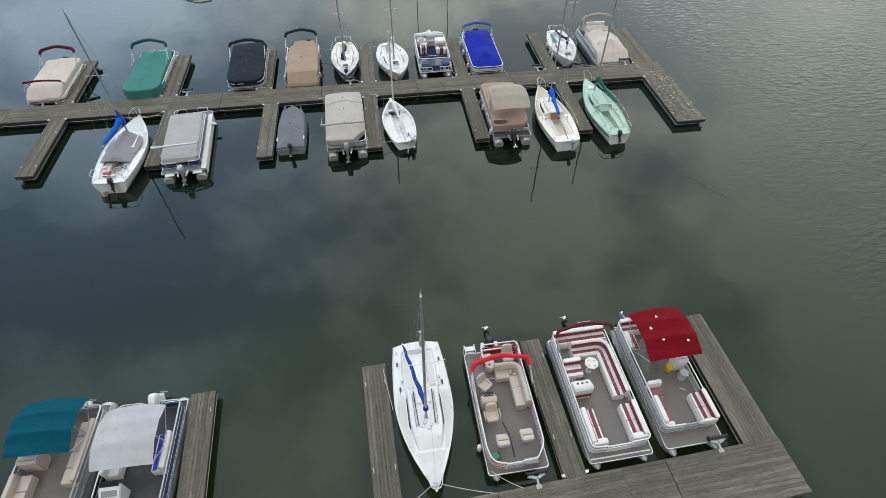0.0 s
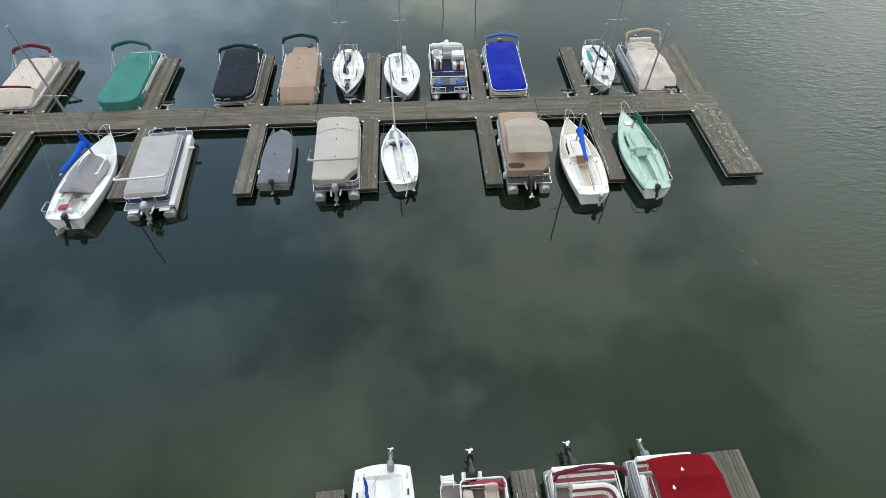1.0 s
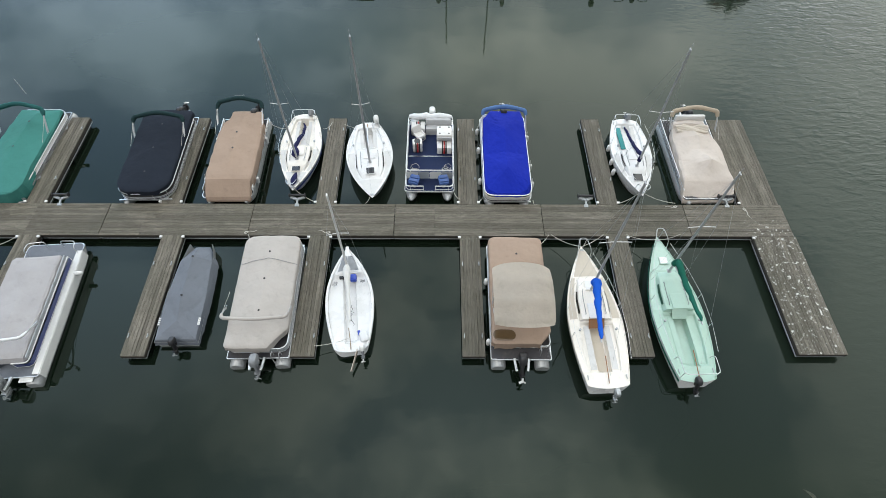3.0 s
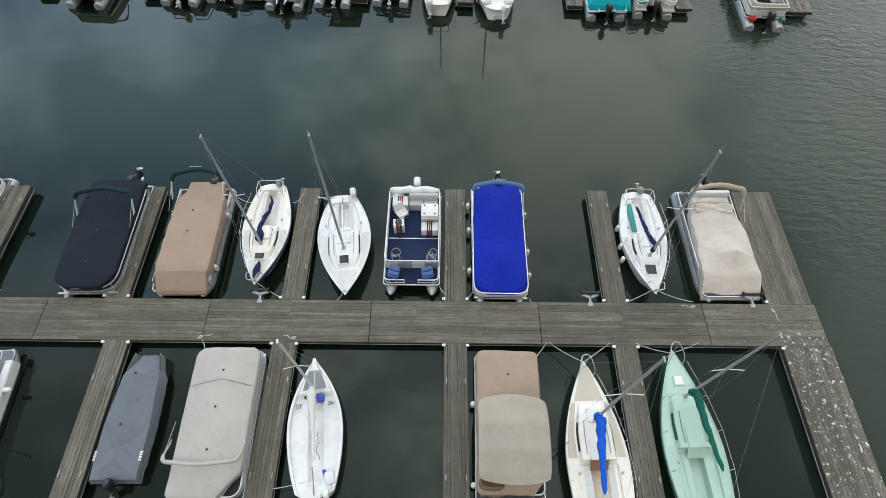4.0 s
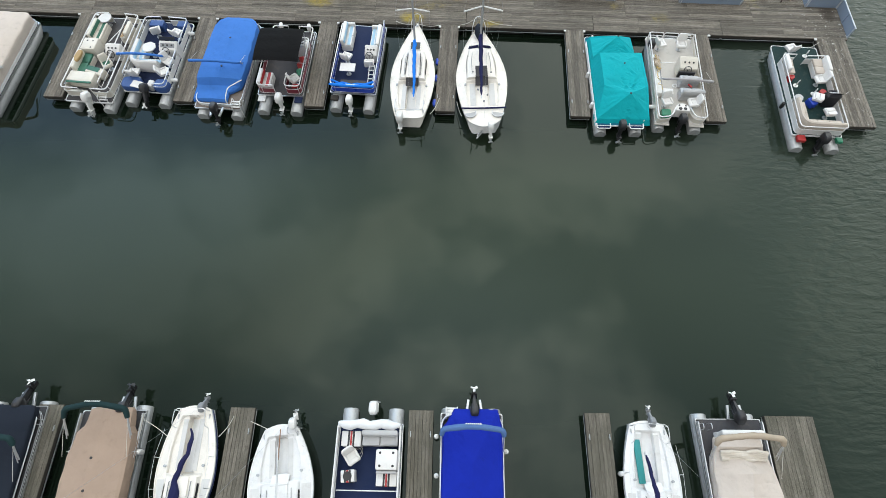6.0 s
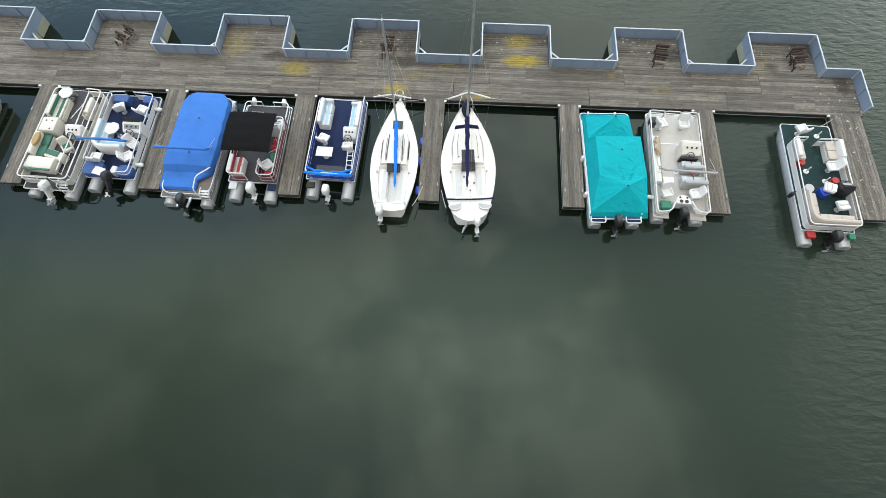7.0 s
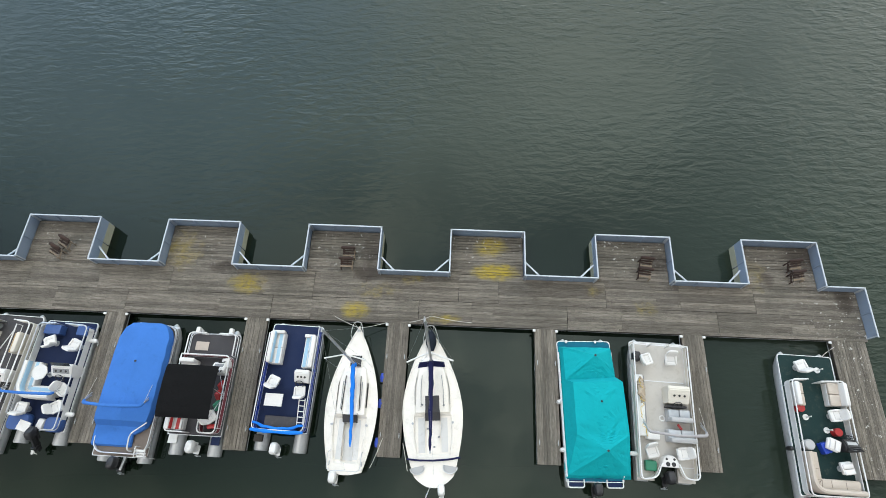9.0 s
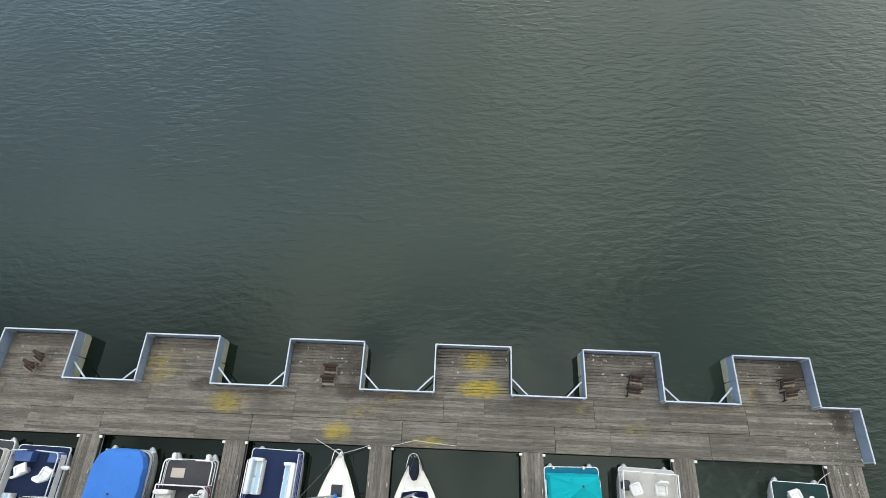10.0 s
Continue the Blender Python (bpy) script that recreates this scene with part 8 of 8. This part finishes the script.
ob, W, L = pontoon((13.45, 52.95), (13.05, 46.85), "open cream pontoon fishing boat with white console", 2.5)
z = pontoon_hull(ob, W, L, C_CREAM, ALU, deck_y=(-2.42, 2.92))
for s in (-1, 1):
    bm = B()
    box(bm, (s * .86, -2.70, z - .03), (.74, .62, .07), bev=.02)
    part("stern_platform", bm, C_CREAM, ob)
fence(ob, [(-1.2, 2.70), (-1.2, -3.0), (-.55, -2.86), (-.36, -2.40), (-.28, -2.30)], z, .55, P_CREAM, WHITE)
fence(ob, [(.40, -2.30), (.46, -2.45), (.62, -2.84), (1.2, -2.86), (1.2, 2.72)], z, .55, P_CREAM, WHITE)
for x0, x1 in ((-1.18, -.42), (-.38, .38), (.42, 1.18)):
    bm = B()
    for h in (.34, .55):
        tube(bm, rounded([(x0, 2.72, z), (x0, 2.72, z + h), (x1, 2.72, z + h), (x1, 2.72, z)], .12), .026, 6)
    part("bow_hoop", bm, WHITE, ob, "", True)
helm(ob, .56, .52, 0, P_CREAM, .92, .74, dash=P_CREAM, gauges=True, screen=False)
bm = B()
box(bm, (.50, .04, z + .36), (.86, .10, .40), bev=.03)
part("knee_panel", bm, BLACK, ob)
seat(ob, .62, -.32, .95, .56, 180, GREYV, pad=P_GREY)
seat(ob, .64, -1.16, 1.12, .56, 180, GREYV, pad=P_GREY)
bm = B()
box(bm, (.57, -.80, z + .48), (.10, .26, .06), 38, 0, .02)
part("red_cloth", bm, REDP, ob)
bm = B()
box(bm, (-.54, -1.20, z + .22), (.52, .36, .44), bev=.04)
part("small_seat", bm, VINYL, ob, "", True)
bm = B()
box(bm, (-.98, .05, z + .17), (.34, 2.6, .34), 0, 0, .03)
bench = part("side_locker", bm, P_WHITE, ob, "", True)
bm = B()
box(bm, (-.79, .05, z + .345), (.04, 2.5, .02), 0, 0, .005)
part("locker_trim", bm, GREY, bench)
bm = B()
q = random.Random(44)
for k in range(4):
    tube(bm, [(-.95 + q.uniform(-.10, .10), 1.25 - .13 * i - .08 * k, z + .40 + .03 * k + q.uniform(-.02, .03)) for i in range(8)], .1, 7, False, [.03, .09, .12, .10, .12, .09, .07, .03])
part("crumpled_canvas", bm, K_OAT, ob, "crumpled tan canvas on the locker", True)
bm = B()
tube(bm, [(.02 + .11 * math.cos(a), -.45 + .11 * math.sin(a), z + .02) for a in [math.pi * 2 * i / 16 for i in range(16)]], .03, 6, True)
part("deck_ring", bm, P_WHITE, ob, "", True)
bm = B()
box(bm, (.05, 1.15, z + .01), (2.1, .04, .02))
part("floor_strip", bm, ALU, ob)
swivel(ob, -.66, 2.02, 110, VINYL)
swivel(ob, .45, 2.10, 0, VINYL)
swivel(ob, -.68, -1.85, 15, VINYL)
swivel(ob, .66, -1.86, -80, VINYL)
bm = B()
loft(bm, [[(.06 + .36 * k * math.cos(a), -2.34 + .38 * k * max(0, math.sin(a)) - (.10 * k if math.sin(a) < 0 else 0), z + h) for a in [math.pi * 2 * i / 20 for i in range(20)]] for k, h in ((1, 0), (1, .44), (.94, .48), (.3, .485))])
well = part("motor_well", bm, VINYL, ob, "", True)
for x, y, r in ((-.10, -2.12, .05), (.22, -2.12, .05), (-.06, -2.32, .09), (.18, -2.32, .09)):
    bm = B()
    disc(bm, (x, y, z + .484), r, .01, 12)
    part("drink_holder", bm, BLACK, well)
bm = B()
box(bm, (-.68, -2.42, z + .15), (.48, .42, .28), 0, 0, .05)
part("green_locker", bm, GREENP, ob)
bm = B()
box(bm, (-1.05, 2.15, z + .30), (.34, .44, .5), 0, 0, .10)
part("trolling_motor", bm, BLACK, ob, "", True)
arch(ob, -.68, 2.45, z + .6, 1.85, -.50, K_SILVER, .06, x=.2)
outboard(ob, .06, -2.72, .72, BLACK, 12)
q = random.Random(18)
bm = B()
tube(bm, [(-.98 + q.uniform(-.12, .12), 1.1 - i * .1 + q.uniform(-.1, .1), z + .55 + q.uniform(-.02, .03)) for i in range(24)], .014, 5)
part("rope_coil", bm, YELP, ob, "", True)
fender(ob, -1.35, -2.0, .7, P_WHITE, True)

ob, W, L = pontoon((20.15, 52.45), (19.75, 45.75), "open pontoon boat with dark green carpet and taupe seats", 2.45)
z = pontoon_hull(ob, W, L, C_GREEN, WHITE, deck_y=(-2.75, 3.2), nose=.1)
fence(ob, [(-.38, 2.02), (-1.12, 1.98), (-1.12, -2.7), (1.18, -2.66), (1.16, 2.02), (.15, 1.95)], z, .62, P_WHITE, WHITE, posts=.6)
seat(ob, -.80, 1.38, 1.0, .52, 90, VINYL, pad=TAUPE)
seat(ob, .82, 1.45, 1.0, .68, -90, VINYL, pad=TAUPE)
lounge(ob, [(-1.06, -1.0), (-1.06, -2.62), (1.05, -2.62)], 1, .58, TAUPE, z=z, r=.3)
swivel(ob, -.48, 2.60, 200, VINYL)
swivel(ob, .62, .55, -80, VINYL)
swivel(ob, .24, -.68, 250, VINYL, low=True)
swivel(ob, .62, -1.58, 190, VINYL, low=True)
helm(ob, .84, -.66, 180, BLACK, .6, .5, dash=GREYV)
bm = B()
tube(bm, [(-.72, -.72, z), (-.72, -.72, z + .10), (-.72, -.72, z + .42), (-.72, -.72, z + .46)], .2, 14, False, [.16, .20, .22, .20])
part("tub", bm, GREYV, ob, "", True)
for x, y, mt in ((-.72, .80, REDP), (.70, -.12, REDP)):
    bm = B()
    disc(bm, (x, y, z), .17, .3, 14)
    part("bucket", bm, mt, ob)
bm = B()
box(bm, (.02, -.80, z + .18), (.34, .46, .34), 20, 0, .04)
part("cool_box", bm, P_BLUE, ob)
bm = B()
box(bm, (-.85, -2.98, .62), (.4, .35, .2), 0, 0, .04)
part("fuel_can", bm, REDP, ob)
bm = B()
box(bm, (1.0, -2.95, .62), (.3, .3, .18), 0, 0, .04)
part("tackle_box", bm, GREENP, ob)
for x, y in ((.48, 2.55), (-.42, .45), (.38, -.05)):
    bm = B()
    disc(bm, (x, y, z), .13, .03)
    disc(bm, (x, y, z), .03, .4, 8)
    part("seat_post", bm, P_WHITE, ob)
fender(ob, -1.34, -.9, .6, BLACK)
outboard(ob, .1, -2.98, .75, BLACK, 5, 1.05)

# ---- mooring lines ----
# at the near dock
for pts in (((-5.5, -2.2, 0.95), (-6.6, -2.75, 0.55)), ((-5.5, -2.2, 0.95), (-3.2, -2.8, 0.55)), ((-6.8, 0.9, 0.8), (-7.1, 3, 0.55)), ((-3.3, -2, 0.7), (-2.2, -2.75, 0.55))):
    line("mooring_line", pts)
# on the near side of the middle dock
for pts in (((5.6, 24.1, 0.95), (4.4, 25.05, 0.55)), ((5.6, 24.1, 0.95), (6.9, 25.05, 0.55)), ((9.2, 24.5, 0.95), (8, 25.05, 0.55)), ((9.2, 24.5, 0.95), (10.6, 25.1, 0.55)), ((-4.7, 19.7, 0.65), (-6.1, 19.4, 0.55)), ((3.8, 24.4, 0.7), (4.3, 25.05, 0.55)), ((-22.1, 23.8, 0.9), (-20.8, 24.9, 0.55)), ((-22.1, 23.8, 0.9), (-24.2, 25.05, 0.55)), ((-9.6, 24.3, 0.8), (-10, 25.05, 0.55))):
    line("mooring_line", pts)
# on the far side of the middle dock
for pts in (((9.1, 27.4, 0.9), (7.85, 26.9, 0.55)), ((9.1, 27.4, 0.9), (10.8, 26.95, 0.55)), ((-8.2, 27.6, 0.9), (-7, 26.95, 0.55)), ((-7.2, 31.8, 0.8), (-6.85, 32.6, 0.55)), ((-9.2, 31.8, 0.8), (-10.3, 32.4, 0.7)), ((-4.3, 27.2, 0.9), (-4.6, 26.9, 0.55)), ((-3.9, 31.5, 0.8), (-6.15, 32.4, 0.55)), ((1.3, 27.3, 0.7), (0.95, 27, 0.55)), ((3.7, 27, 0.7), (3.9, 26.85, 0.55)), ((-0.2, 27.6, 0.6), (0.1, 27.2, 0.55))):
    line("mooring_line", pts)
# at the fishing pier
for pts in (((-0.35, 53.3, 1), (-1.6, 53.95, 0.55)), ((-0.35, 53.3, 1), (0.9, 53.7, 0.55)), ((0.5, 47.3, 0.8), (0.95, 48.5, 0.55)), ((3, 53.9, 1), (1.95, 53.7, 0.55)), ((3, 53.9, 1), (4.9, 53.7, 0.55)), ((2.1, 47.2, 0.8), (1.85, 48.3, 0.55)), ((20.9, 52.2, 0.7), (21.7, 52.7, 0.55))):
    line("mooring_line", pts)

# a pale line of scum drifting off the outer arm of the middle dock
ob = thing("floating_scum", pose(13.3, 12.7, .004), "thin pale line of scum floating on the lake", "scum")
bm = B()
q = random.Random(3)
rows = []
for i in range(31):
    t = i / 30
    cx, cy = -.75 + 1.55 * t + .12 * math.sin(t * 9) + .10 * t * t, 1.3 - 2.5 * t + .08 * math.sin(t * 13)
    w = (.05 + .11 * math.exp(-((t - .35) / .16) ** 2)) * (1 - t * .6) * q.uniform(.6, 1.3) * min(1, t * 12 + .1)
    rows.append([(cx - w, cy - w * .5, 0), (cx, cy, .012), (cx + w, cy + w * .5, 0)])
loft(bm, rows, False)
bmesh.ops.solidify(bm, geom=bm.faces[:], thickness=.004)
part("scum", bm, SCUM, ob, "", True)
